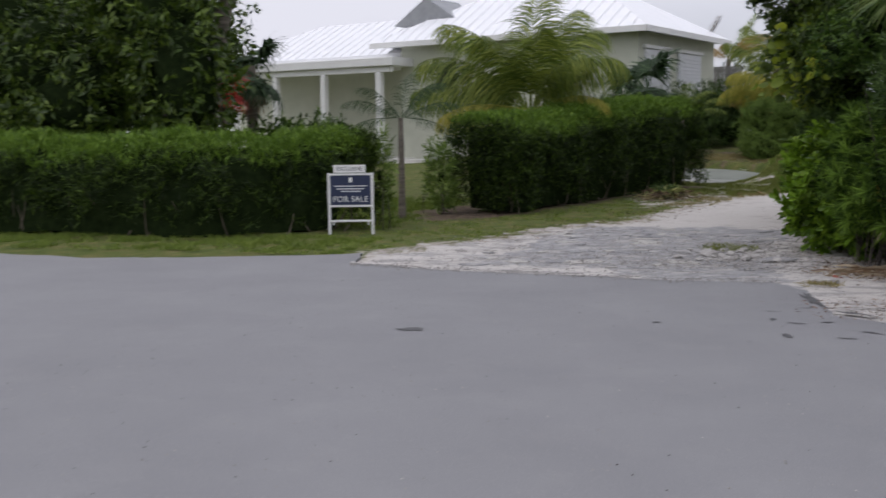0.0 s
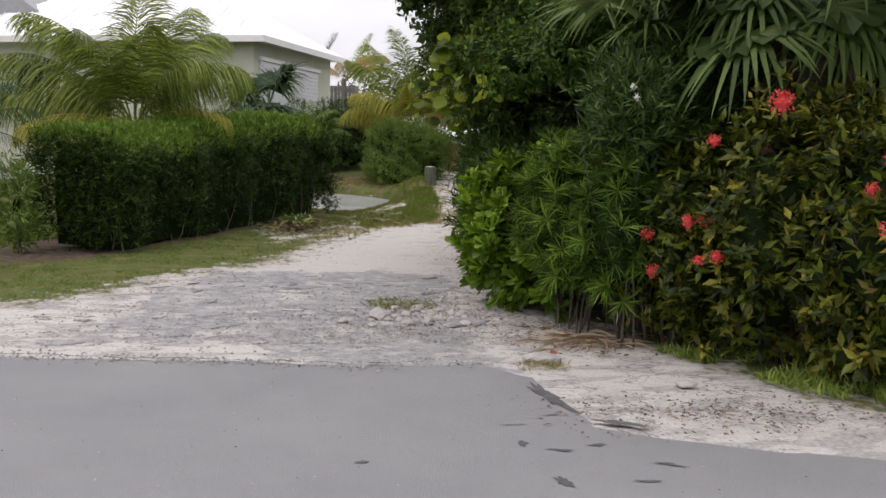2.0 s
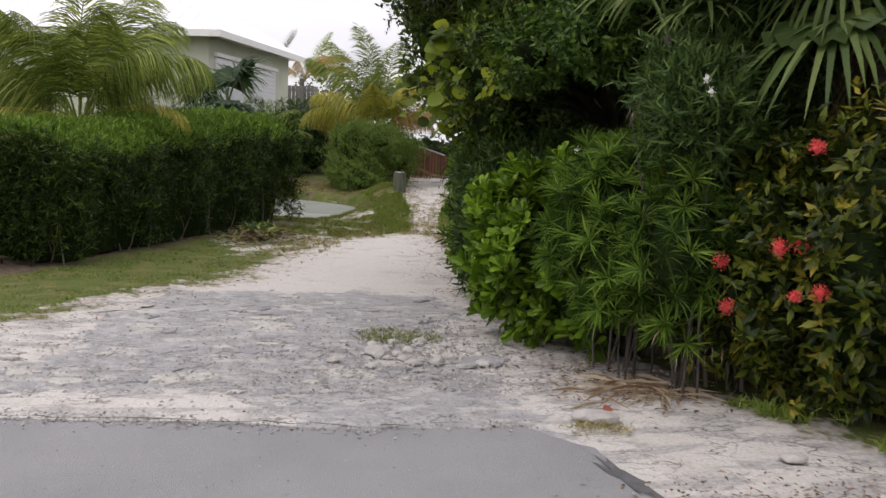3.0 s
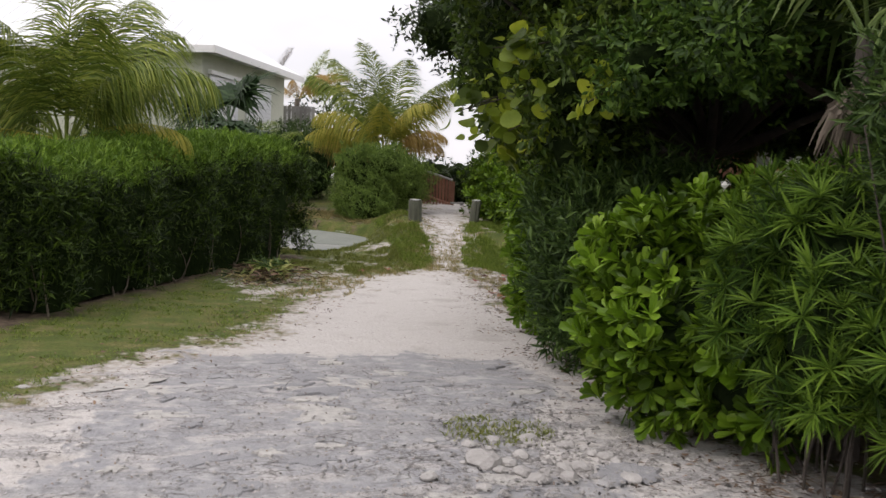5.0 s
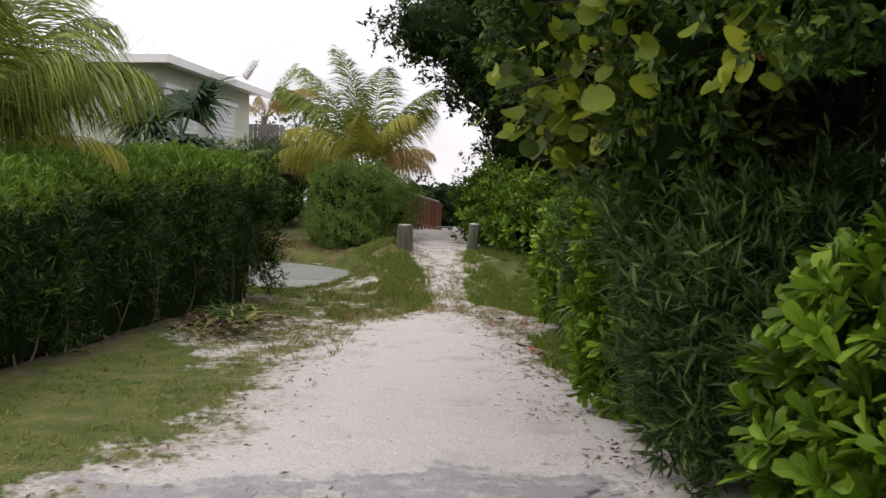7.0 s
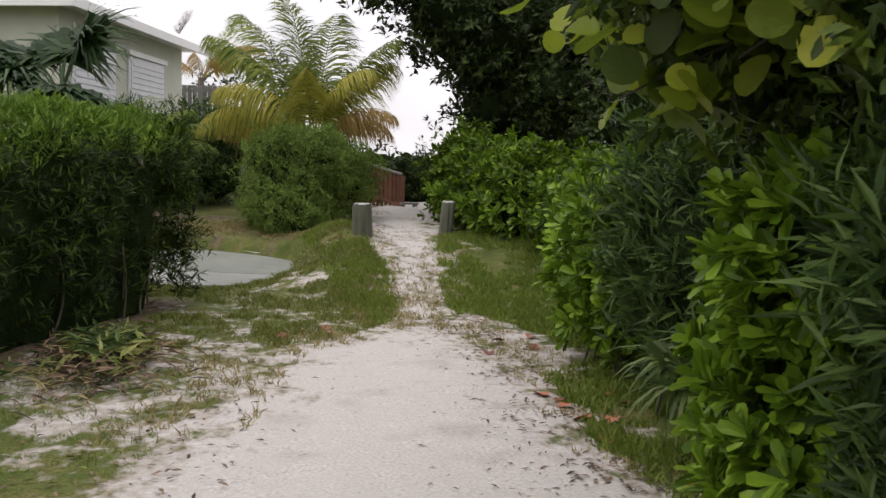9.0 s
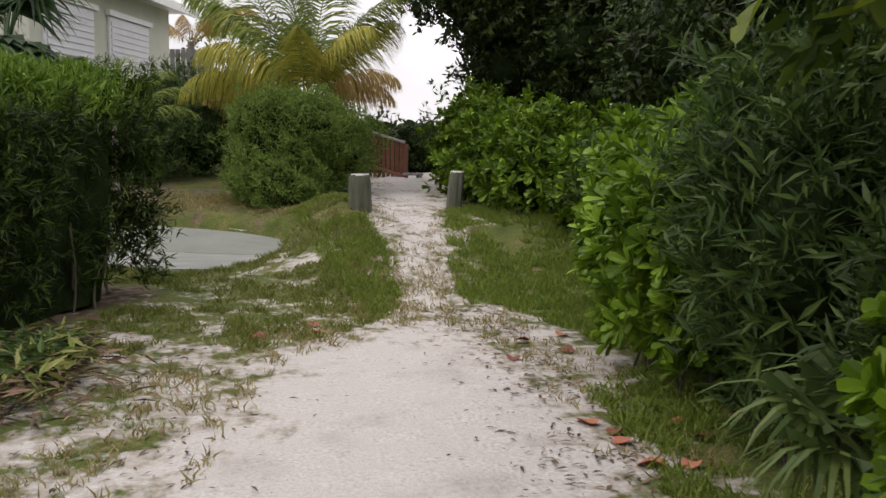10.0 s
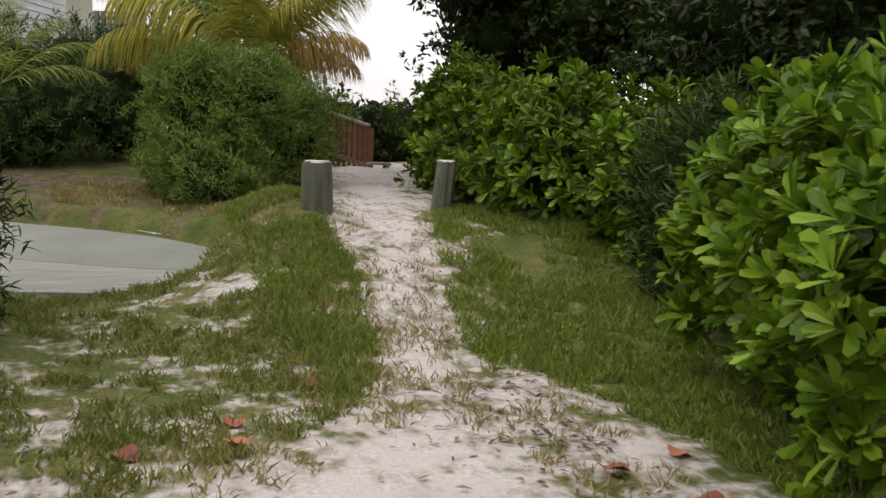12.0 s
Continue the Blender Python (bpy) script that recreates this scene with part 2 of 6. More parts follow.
def ground_material():
    """Lawn, pale sand and bare soil on one sheet; ragged borders come from noise on the sand and wear attributes."""
    m = bpy.data.materials.new("lawn, sand and soil")
    m.use_nodes = True
    n, l = m.node_tree.nodes, m.node_tree.links
    b = n["Principled BSDF"]
    b.inputs["Roughness"].default_value = 0.97
    b.inputs["Specular IOR Level"].default_value = 0.2
    geo = n.new("ShaderNodeNewGeometry")

    def tex(scale, detail=6, stretch=None):
        t = n.new("ShaderNodeTexNoise")
        t.inputs["Scale"].default_value, t.inputs["Detail"].default_value = scale, detail
        if stretch:
            mp = n.new("ShaderNodeMapping")
            mp.inputs["Scale"].default_value = stretch
            l.new(geo.outputs["Position"], mp.inputs["Vector"])
            l.new(mp.outputs[0], t.inputs["Vector"])
        else:
            l.new(geo.outputs["Position"], t.inputs["Vector"])
        return t.outputs[0]

    def ramp(fac, stops):
        r = n.new("ShaderNodeValToRGB")
        el = r.color_ramp.elements
        while len(el) < len(stops):
            el.new(0.5)
        for e, (p, c) in zip(el, stops):
            e.position, e.color = p, (*c, 1)
        l.new(fac, r.inputs[0])
        return r.outputs[0]

    def math_node(op, a, bb):
        k = n.new("ShaderNodeMath")
        k.operation = op
        for i, v in enumerate((a, bb)):
            if isinstance(v, (int, float)):
                k.inputs[i].default_value = v
            else:
                l.new(v, k.inputs[i])
        return k.outputs[0]

    def mix(fac, a, bb):
        k = n.new("ShaderNodeMix")
        k.data_type = "RGBA"
        l.new(fac, k.inputs[0])
        l.new(a, k.inputs[6])
        l.new(bb, k.inputs[7])
        return k.outputs[2]

    def step(v, lo, hi):
        k = n.new("ShaderNodeMapRange")
        k.interpolation_type = "SMOOTHSTEP"
        l.new(v, k.inputs[0])
        k.inputs[1].default_value, k.inputs[2].default_value = lo, hi
        return k.outputs[0]

    def attribute(name):
        a = n.new("ShaderNodeAttribute")
        a.attribute_name = name
        return a.outputs["Fac"]

    sand_c = mix(step(tex(5, 8), 0.35, 0.7), ramp(tex(45, 4), [(0.3, (0.38, 0.355, 0.325)), (0.5, (0.51, 0.485, 0.455)), (0.75, (0.61, 0.585, 0.555))]),
                 ramp(tex(120, 3), [(0.35, (0.42, 0.395, 0.365)), (0.65, (0.56, 0.535, 0.50))]))
    pebble = step(tex(70, 3), 0.66, 0.74)
    sand_c = mix(math_node("MULTIPLY", pebble, 0.35), sand_c, ramp(tex(30), [(0.3, (0.20, 0.17, 0.145)), (0.7, (0.32, 0.28, 0.25))]))
    blot = step(tex(1.7, 10), 0.52, 0.72)
    sand_c = mix(math_node("MULTIPLY", blot, 0.5), sand_c, ramp(tex(20, 5), [(0.3, (0.24, 0.215, 0.19)), (0.7, (0.42, 0.39, 0.355))]))
    # Darkened both for leaf litter and for the shade at the hedge's foot.
    soil_c = ramp(tex(9), [(0.3, (0.05, 0.038, 0.027)), (0.55, (0.12, 0.088, 0.062)), (0.8, (0.24, 0.185, 0.135))])
    grass_c = ramp(tex(3.2, 8), [(0.28, (0.050, 0.080, 0.016)), (0.46, (0.092, 0.122, 0.026)), (0.60, (0.14, 0.14, 0.042)), (0.80, (0.25, 0.205, 0.115))])
    grass_c = mix(math_node("MULTIPLY", step(tex(48, 5), 0.44, 0.58), 0.7), grass_c, ramp(tex(90, 3), [(0.3, (0.030, 0.038, 0.010)), (0.7, (0.085, 0.085, 0.026))]))
    rag = math_node("ADD", math_node("MULTIPLY", math_node("SUBTRACT", tex(2.2, 9), 0.5), 1.5), math_node("MULTIPLY", math_node("SUBTRACT", tex(13, 5, (1, 0.6, 1)), 0.5), 0.9))
    sandy = step(math_node("ADD", attribute("sand"), rag), -0.16, 0.14)
    soily = step(math_node("ADD", attribute("soil"), rag), -0.2, 0.3)
    tar_c = mix(step(tex(7, 8), 0.40, 0.66), ramp(tex(40, 5), [(0.3, (0.22, 0.222, 0.23)), (0.6, (0.285, 0.288, 0.295)), (0.8, (0.34, 0.34, 0.34))]), ramp(tex(9, 6), [(0.35, (0.30, 0.30, 0.30)), (0.7, (0.44, 0.43, 0.415))]))
    tarry = step(math_node("ADD", attribute("tar"), math_node("MULTIPLY", rag, 0.9)), -0.05, 0.12)
    sand_c = mix(math_node("MULTIPLY", tarry, 0.9), sand_c, tar_c)
    # broken mouth of the drive: crust of sand and tar in flakes, thin dark ledges between them
    sep = n.new("ShaderNodeSeparateXYZ")
    l.new(geo.outputs["Position"], sep.inputs[0])
    mouth = math_node("SUBTRACT", 1.0, step(sep.outputs["Y"], 13.6, 15.2))
    flake = math_node("MULTIPLY", mouth, step(tex(2.6, 12, (0.7, 1.5, 1)), 0.50, 0.56))
    sand_c = mix(math_node("MULTIPLY", flake, 0.62), sand_c, ramp(tex(34, 6), [(0.3, (0.17, 0.165, 0.16)), (0.5, (0.28, 0.275, 0.27)), (0.72, (0.42, 0.41, 0.40))]))
    crust = math_node("MULTIPLY", mouth, step(tex(3.3, 12, (0.8, 1.3, 1.7)), 0.56, 0.61))
    sand_c = mix(math_node("MULTIPLY", crust, 0.42), sand_c, ramp(tex(26, 5), [(0.3, (0.40, 0.37, 0.34)), (0.7, (0.60, 0.565, 0.53))]))
    for sc, wd, amount in ((2.1, 0.014, 0.85), (4.6, 0.014, 0.7), (9.0, 0.018, 0.5)):
        ridge = math_node("ABSOLUTE", math_node("SUBTRACT", tex(sc, 9, (0.85, 1.15, 1)), 0.5), 0.0)
        ledge = math_node("MULTIPLY", math_node("MULTIPLY", mouth, math_node("SUBTRACT", 1.0, step(ridge, 0.0, wd))), step(tex(1.9, 4), 0.42, 0.58))
        sand_c = mix(math_node("MULTIPLY", ledge, amount), sand_c, ramp(tex(50, 3), [(0.3, (0.06, 0.055, 0.05)), (0.7, (0.15, 0.14, 0.13))]))
    edge = math_node("SUBTRACT", 1.0, step(math_node("ADD", attribute("sand"), math_node("MULTIPLY", rag, 0.8)), 0.08, 0.34))
    litter = math_node("MULTIPLY", edge, step(tex(11, 7), 0.34, 0.58))
    sand_c = mix(math_node("MULTIPLY", litter, 0.55), sand_c, ramp(tex(28, 4), [(0.3, (0.12, 0.095, 0.06)), (0.5, (0.24, 0.19, 0.125)), (0.75, (0.38, 0.32, 0.235))]))
    col = mix(sandy, mix(soily, grass_c, soil_c), sand_c)
    l.new(col, b.inputs["Base Color"])
    bump = n.new("ShaderNodeBump")
    bump.inputs["Strength"].default_value, bump.inputs["Distance"].default_value = 0.5, 0.025
    l.new(math_node("ADD", tex(38, 5), math_node("MULTIPLY", tex(6, 4), 1.2)), bump.inputs["Height"])
    l.new(bump.outputs[0], b.inputs["Normal"])
    return m


def asphalt_material(name, dark, mid, light, dusty):
    m = material(name, [(0.36, dark), (0.5, mid), (0.64, light)], scale=0.9, rough=0.9, bump=0.55, bump_scale=150, fine=0.6, detail=9, spec=0.3)
    n, l = m.node_tree.nodes, m.node_tree.links
    b = n["Principled BSDF"]
    geo = n.new("ShaderNodeNewGeometry")
    t = n.new("ShaderNodeTexNoise")
    t.inputs["Scale"].default_value, t.inputs["Detail"].default_value = 2.6, 10
    l.new(geo.outputs["Position"], t.inputs["Vector"])
    r = n.new("ShaderNodeMapRange")
    r.inputs[1].default_value, r.inputs[2].default_value = 0.52, 0.75
    r.inputs[4].default_value = dusty
    l.new(t.outputs[0], r.inputs[0])
    k = n.new("ShaderNodeMix")
    k.data_type = "RGBA"
    l.new(r.outputs[0], k.inputs[0])
    l.new(b.inputs["Base Color"].links[0].from_socket, k.inputs[6])
    k.inputs[7].default_value = (0.50, 0.48, 0.45, 1)
    # pale grit
    g = n.new("ShaderNodeTexVoronoi")
    g.inputs["Scale"].default_value = 52
    l.new(geo.outputs["Position"], g.inputs["Vector"])
    gr = n.new("ShaderNodeMapRange")
    gr.inputs[1].default_value, gr.inputs[2].default_value, gr.inputs[3].default_value, gr.inputs[4].default_value = 0.08, 0.22, 0.75, 0.0
    l.new(g.outputs["Distance"], gr.inputs[0])
    k2 = n.new("ShaderNodeMix")
    k2.data_type = "RGBA"
    l.new(gr.outputs[0], k2.inputs[0])
    l.new(k.outputs[2], k2.inputs[6])
    k2.inputs[7].default_value = (0.34, 0.335, 0.33, 1)
    l.new(k2.outputs[2], b.inputs["Base Color"])
    return m


M_GROUND = ground_material()
M_ASPHALT = asphalt_material("worn grey asphalt", (0.216, 0.216, 0.222), (0.243, 0.243, 0.249), (0.272, 0.272, 0.275), 0.06)
M_OLDASPHALT = asphalt_material("dusty broken asphalt", (0.20, 0.20, 0.205), (0.28, 0.28, 0.285), (0.37, 0.365, 0.36), 0.8)


# ---- mesh helpers ----
RNG = np.random.default_rng(7)


def np_mesh(name, verts, faces, mat, smooth=False):
    """A mesh from an array of places and an array of faces, all with as many corners."""
    verts, faces = np.asarray(verts, np.float32), np.asarray(faces, np.int32)
    me = bpy.data.meshes.new(name)
    me.vertices.add(len(verts))
    me.vertices.foreach_set("co", verts.ravel())
    k = faces.shape[1]
    me.loops.add(faces.size)
    me.loops.foreach_set("vertex_index", faces.ravel())
    me.polygons.add(len(faces))
    me.polygons.foreach_set("loop_start", np.arange(0, faces.size, k, dtype=np.int32))
    me.polygons.foreach_set("use_smooth", np.full(len(faces), smooth))
    me.update(calc_edges=True)
    me.materials.append(mat)
    return me


def thing(name, label, category, at=(0, 0, 0), group="", kind=""):
    ob = new(name)
    ob.location = at
    return tagged(ob, label, category, group, kind)


def child(name, mesh, parent, label=""):
    """A part with its vertices in world metres under a thing that stands at its own base."""
    ob = new(name, mesh)
    ob.parent = parent
    if parent is not None:
        base, p = Vector(parent.location), parent.parent
        while p is not None:
            base, p = base + p.location, p.parent
        ob.location = -base
    return tagged(ob, label) if label else ob


def part(name, bm, mat, parent, label="", smooth=False):
    me = bpy.data.meshes.new(name)
    for f in bm.faces:
        f.smooth = smooth
    bm.to_mesh(me)
    bm.free()
    me.materials.append(mat)
    return child(name, me, parent, label)


def box(x0, x1, y0, y1, z0, z1, bevel=0.0, m=None):
    bm = bmesh.new()
    bmesh.ops.create_cube(bm, size=1)
    bmesh.ops.transform(bm, matrix=Matrix.Translation(((x0 + x1) / 2, (y0 + y1) / 2, (z0 + z1) / 2)) @ Matrix.Diagonal((x1 - x0, y1 - y0, z1 - z0, 1)), verts=bm.verts)
    if bevel:
        bmesh.ops.bevel(bm, geom=bm.edges[:], offset=bevel, segments=2, affect="EDGES", profile=0.6)
    if m is not None:
        bmesh.ops.transform(bm, matrix=m, verts=bm.verts)
    return bm


def tube(points, radii, sides=8):
    """Places and quads of a tapered tube along points."""
    pts = np.asarray(points, float)
    rad = np.asarray(radii, float)
    tan = np.gradient(pts, axis=0)
    tan /= np.linalg.norm(tan, axis=1, keepdims=True) + 1e-9
    ref = np.where(np.abs(tan[:, 2:3]) > 0.9, [[1.0, 0, 0]], [[0, 0, 1.0]])
    s = np.cross(tan, ref)
    s /= np.linalg.norm(s, axis=1, keepdims=True)
    u = np.cross(s, tan)
    a = np.arange(sides) * 2 * np.pi / sides
    v = pts[:, None] + rad[:, None, None] * (np.cos(a)[None, :, None] * s[:, None] + np.sin(a)[None, :, None] * u[:, None])
    f = []
    for i in range(len(pts) - 1):
        for j in range(sides):
            k = (j + 1) % sides
            f.append((i * sides + j, i * sides + k, (i + 1) * sides + k, (i + 1) * sides + j))
    return v.reshape(-1, 3), np.array(f)


def join_tubes(tubes):
    vs, fs, o = [], [], 0
    for v, f in tubes:
        vs.append(v)
        fs.append(f + o)
        o += len(v)
    return np.concatenate(vs), np.concatenate(fs)


def unit(v):
    return v / (np.linalg.norm(v, axis=-1, keepdims=True) + 1e-9)


# leaf shapes: base at the origin, tip along +y, unit length
def narrow_leaf(w):
    v = np.array([(0, 0, 0), (-w, 0.42, 0.03), (0, 0.45, -0.015), (w, 0.42, 0.03), (0, 1, -0.10)])
    return v, np.array([(0, 2, 1), (0, 3, 2), (1, 2, 4), (2, 3, 4)])


def obovate_leaf(w):
    v = np.array([(0, 0, 0), (-w * 0.5, 0.35, 0.02), (w * 0.5, 0.35, 0.02), (-w, 0.76, 0.01), (w, 0.76, 0.01), (0, 0.62, -0.05), (-w * 0.66, 0.96, -0.05), (w * 0.66, 0.96, -0.05)])
    return v, np.array([(0, 5, 1), (0, 2, 5), (1, 5, 3), (2, 4, 5), (3, 5, 6), (5, 4, 7), (5, 7, 6)])


def round_leaf(n=12):
    a = np.linspace(0.22, 2 * np.pi - 0.22, n)
    ring = np.stack([0.56 * np.sin(a), 0.5 - 0.5 * np.cos(a), 0.06 * np.cos(2 * a)], 1)
    v = np.concatenate([[(0, 0.07, 0)], [(0, 0.5, -0.06)], ring])
    f = [(1, 2 + i + 1, 2 + i) for i in range(n - 1)] + [(1, 2, 0), (1, 0, 2 + n - 1)]
    return v, np.array(f)


def scatter(shape, pos, along, normal, size):
    """Places and faces of many leaves of one shape, each along its way, facing its normal."""
    tv, tf = shape
    y = unit(along)
    x = unit(np.cross(y, normal))
    z = np.cross(x, y)
    r = np.stack([x, y, z], -1)
    v = np.einsum("nij,kj->nki", r, tv) * np.asarray(size)[:, None, None] + pos[:, None]
    f = tf[None] + (np.arange(len(pos)) * len(tv))[:, None, None]
    return v.reshape(-1, 3), f.reshape(-1, tf.shape[1])


def sprigs(centres, axis, per, spread, size, jitter, shape, rng, gravity=0.15):
    """Leaves in rosettes round each axis."""
    n = len(centres)
    c = np.repeat(centres, per, 0)
    ax = np.repeat(unit(axis), per, 0)
    ref = unit(rng.normal(size=(n * per, 3)))
    perp = unit(ref - ax * np.sum(ref * ax, 1, keepdims=True))
    ang = radians(1) * rng.uniform(spread[0], spread[1], (n * per, 1))
    way = ax * np.cos(ang) + perp * np.sin(ang)
    way[:, 2] -= gravity * rng.random(n * per)
    nor = ax * np.sin(ang) - perp * np.cos(ang) + rng.normal(size=(n * per, 3)) * 0.25
    nor += np.array([0, 0, 0.3])
    pos = c + ax * (rng.random((n * per, 1)) - 0.7) * jitter + rng.normal(size=(n * per, 3)) * jitter * 0.12
    return scatter(shape, pos, way, nor, size * rng.uniform(0.65, 1.2, n * per))


def ground_z(x, y):
    """Height of the land: flat by the road, rising to a low dune ridge beyond the two posts."""
    x, y = np.asarray(x, float), np.asarray(y, float)

    def ss(v, a, b):
        t = np.clip((v - a) / (b - a), 0, 1)
        return t * t * (3 - 2 * t)
    path_x = np.interp(y, [20, 27, 34, 40], [1.9, 3.3, 4.7, 6.0])
    dune = 0.55 * ss(y, 23.5, 28.0) + 0.20 * ss(y, 28, 38) - 1.2 * ss(y, 40, 60)
    lawn = 0.50 * ss(y, 26.5, 30) + 0.75 * ss(y, 29, 39)
    lawn = lawn * ss(x, -11, -3) + 0.25 * ss(y, 26, 36) * (1 - ss(x, -11, -3))
    side = ss(path_x - x, 0.7, 2.6)
    right = 0.35 * ss(x - path_x, 0.8, 3.0) * ss(y, 25, 30)
    bank = 0.28 * np.exp(-((x - 2.35) / 0.55) ** 2 - ((y - 28.0) / 1.0) ** 2)
    z = dune * (1 - side) + lawn * side + right + bank
    return z + 0.015 * np.sin(x * 1.7 + y * 0.6) * np.sin(y * 1.1 - x * 0.5) * ss(y, 9, 12)


# ---- ground, road, drive ----
def signed_distance(px, py, poly):
    """Positive inside the closed outline."""
    poly = np.asarray(poly, float)
    d = np.full(px.shape, 1e9)
    inside = np.zeros(px.shape, bool)
    for (ax, ay), (bx, by) in zip(poly, np.roll(poly, -1, 0)):
        ex, ey = bx - ax, by - ay
        t = np.clip(((px - ax) * ex + (py - ay) * ey) / (ex * ex + ey * ey), 0, 1)
        d = np.minimum(d, np.hypot(px - ax - t * ex, py - ay - t * ey))
        cross = ((ay > py) != (by > py)) & (px < ex * (py - ay) / (ey if ey else 1e-9) + ax)
        inside ^= cross
    return np.where(inside, d, -d)


SAND = [(-4.4, 9.4), (-3.7, 11.3), (-2.9, 12.4), (-2.2, 14.2), (-1.5, 15.1), (-1.05, 15.8), (-0.7, 16.8), (-0.6, 17.8), (-0.15, 19.1), (0.15, 19.9), (0.3, 20.8), (0.7, 21.9), (1.3, 22.25), (1.75, 22.7), (2.1, 23.4), (2.35, 24.4), (2.55, 25.6), (2.55, 27), (3.0, 30), (4.0, 34), (5.0, 40), (4.5, 46),
        (9.0, 46), (7.6, 40), (6.2, 35), (5.0, 31.5), (4.4, 29), (3.8, 27.2), (3.35, 25.6), (3.05, 24.0), (2.75, 22.4), (2.85, 20.8), (2.55, 19.4), (2.25, 18.2), (2.2, 16), (2.0, 13.8), (1.9, 11.8), (2.3, 10.2), (2.5, 9.4),
        (2.9, 8.2), (3.7, 7.4), (6.0, 6.6), (9, 5.6), (9, 4.5), (-4.4, 4.5)]
VERGE = [(2.6, 20.2), (3.3, 20.7), (3.35, 22.0), (3.2, 23.6), (2.9, 23.6), (2.6, 22.4)]
MEADOW = [(-0.9, 18.6), (0.4, 19.6), (1.2, 21.6), (2.3, 23.0), (3.0, 26.0), (3.2, 28.2), (1.9, 28.2), (0.9, 26.4), (0.2, 25.2), (-0.5, 23.2), (-1.3, 21.0)]
SOIL = [(1.7, 13), (2.2, 10.4), (3.0, 9.0), (5, 7.9), (8, 7), (8, 26), (5.6, 26), (4.4, 22), (3.6, 19.5), (2.9, 17), (2.2, 15)]
SOIL_LAWN = [(-3, 30.8), (1.3, 29.3), (1.3, 33), (0.5, 36), (-3, 35)]
SOIL_HEDGE = [(-4.3, 15.0), (-3.4, 15.6), (-1.7, 20.2), (-0.6, 23.0), (0.35, 24.9), (0.1, 25.6), (-1.5, 26.4), (-5.2, 17.0)]
PAD = [(1.5, 26.8), (0.85, 26.55), (0.0, 26.8), (-1.4, 27.55), (-4, 29.1), (-4.4, 33.0), (-1.8, 31.3), (-0.2, 30.2), (0.75, 29.45), (2.25, 28.3)]
ROAD = [(-120, 8.0), (-13, 10.0), (-8.7, 10.2), (-7.2, 9.95), (-5.9, 10.1), (-4.7, 10.6), (-4.0, 10.9), (-3.75, 9.9), (-2.4, 9.5), (-1.2, 9.35), (-0.2, 9.1), (0.7, 9.2), (0.95, 8.7), (0.98, 8.0), (1.1, 7.4), (1.7, 7.0), (2.7, 6.6), (5, 6.0), (8, 5.2), (120, -20), (120, -60), (-120, -60)]
TAR = [(-1.7, 14.8), (-1.72, 13.8), (-1.9, 13.05), (-2.15, 12.3), (-2.1, 11.5), (-2.25, 10.9), (-2.4, 10.35), (-1.65, 10.15), (-0.87, 9.95), (-0.45, 9.2), (0.0, 8.9), (0.9, 8.9), (0.9, 10.4), (0.5, 11.4), (0.82, 12.3), (1.28, 13.2), (1.16, 14.35), (0.25, 14.8), (-0.78, 14.7)]


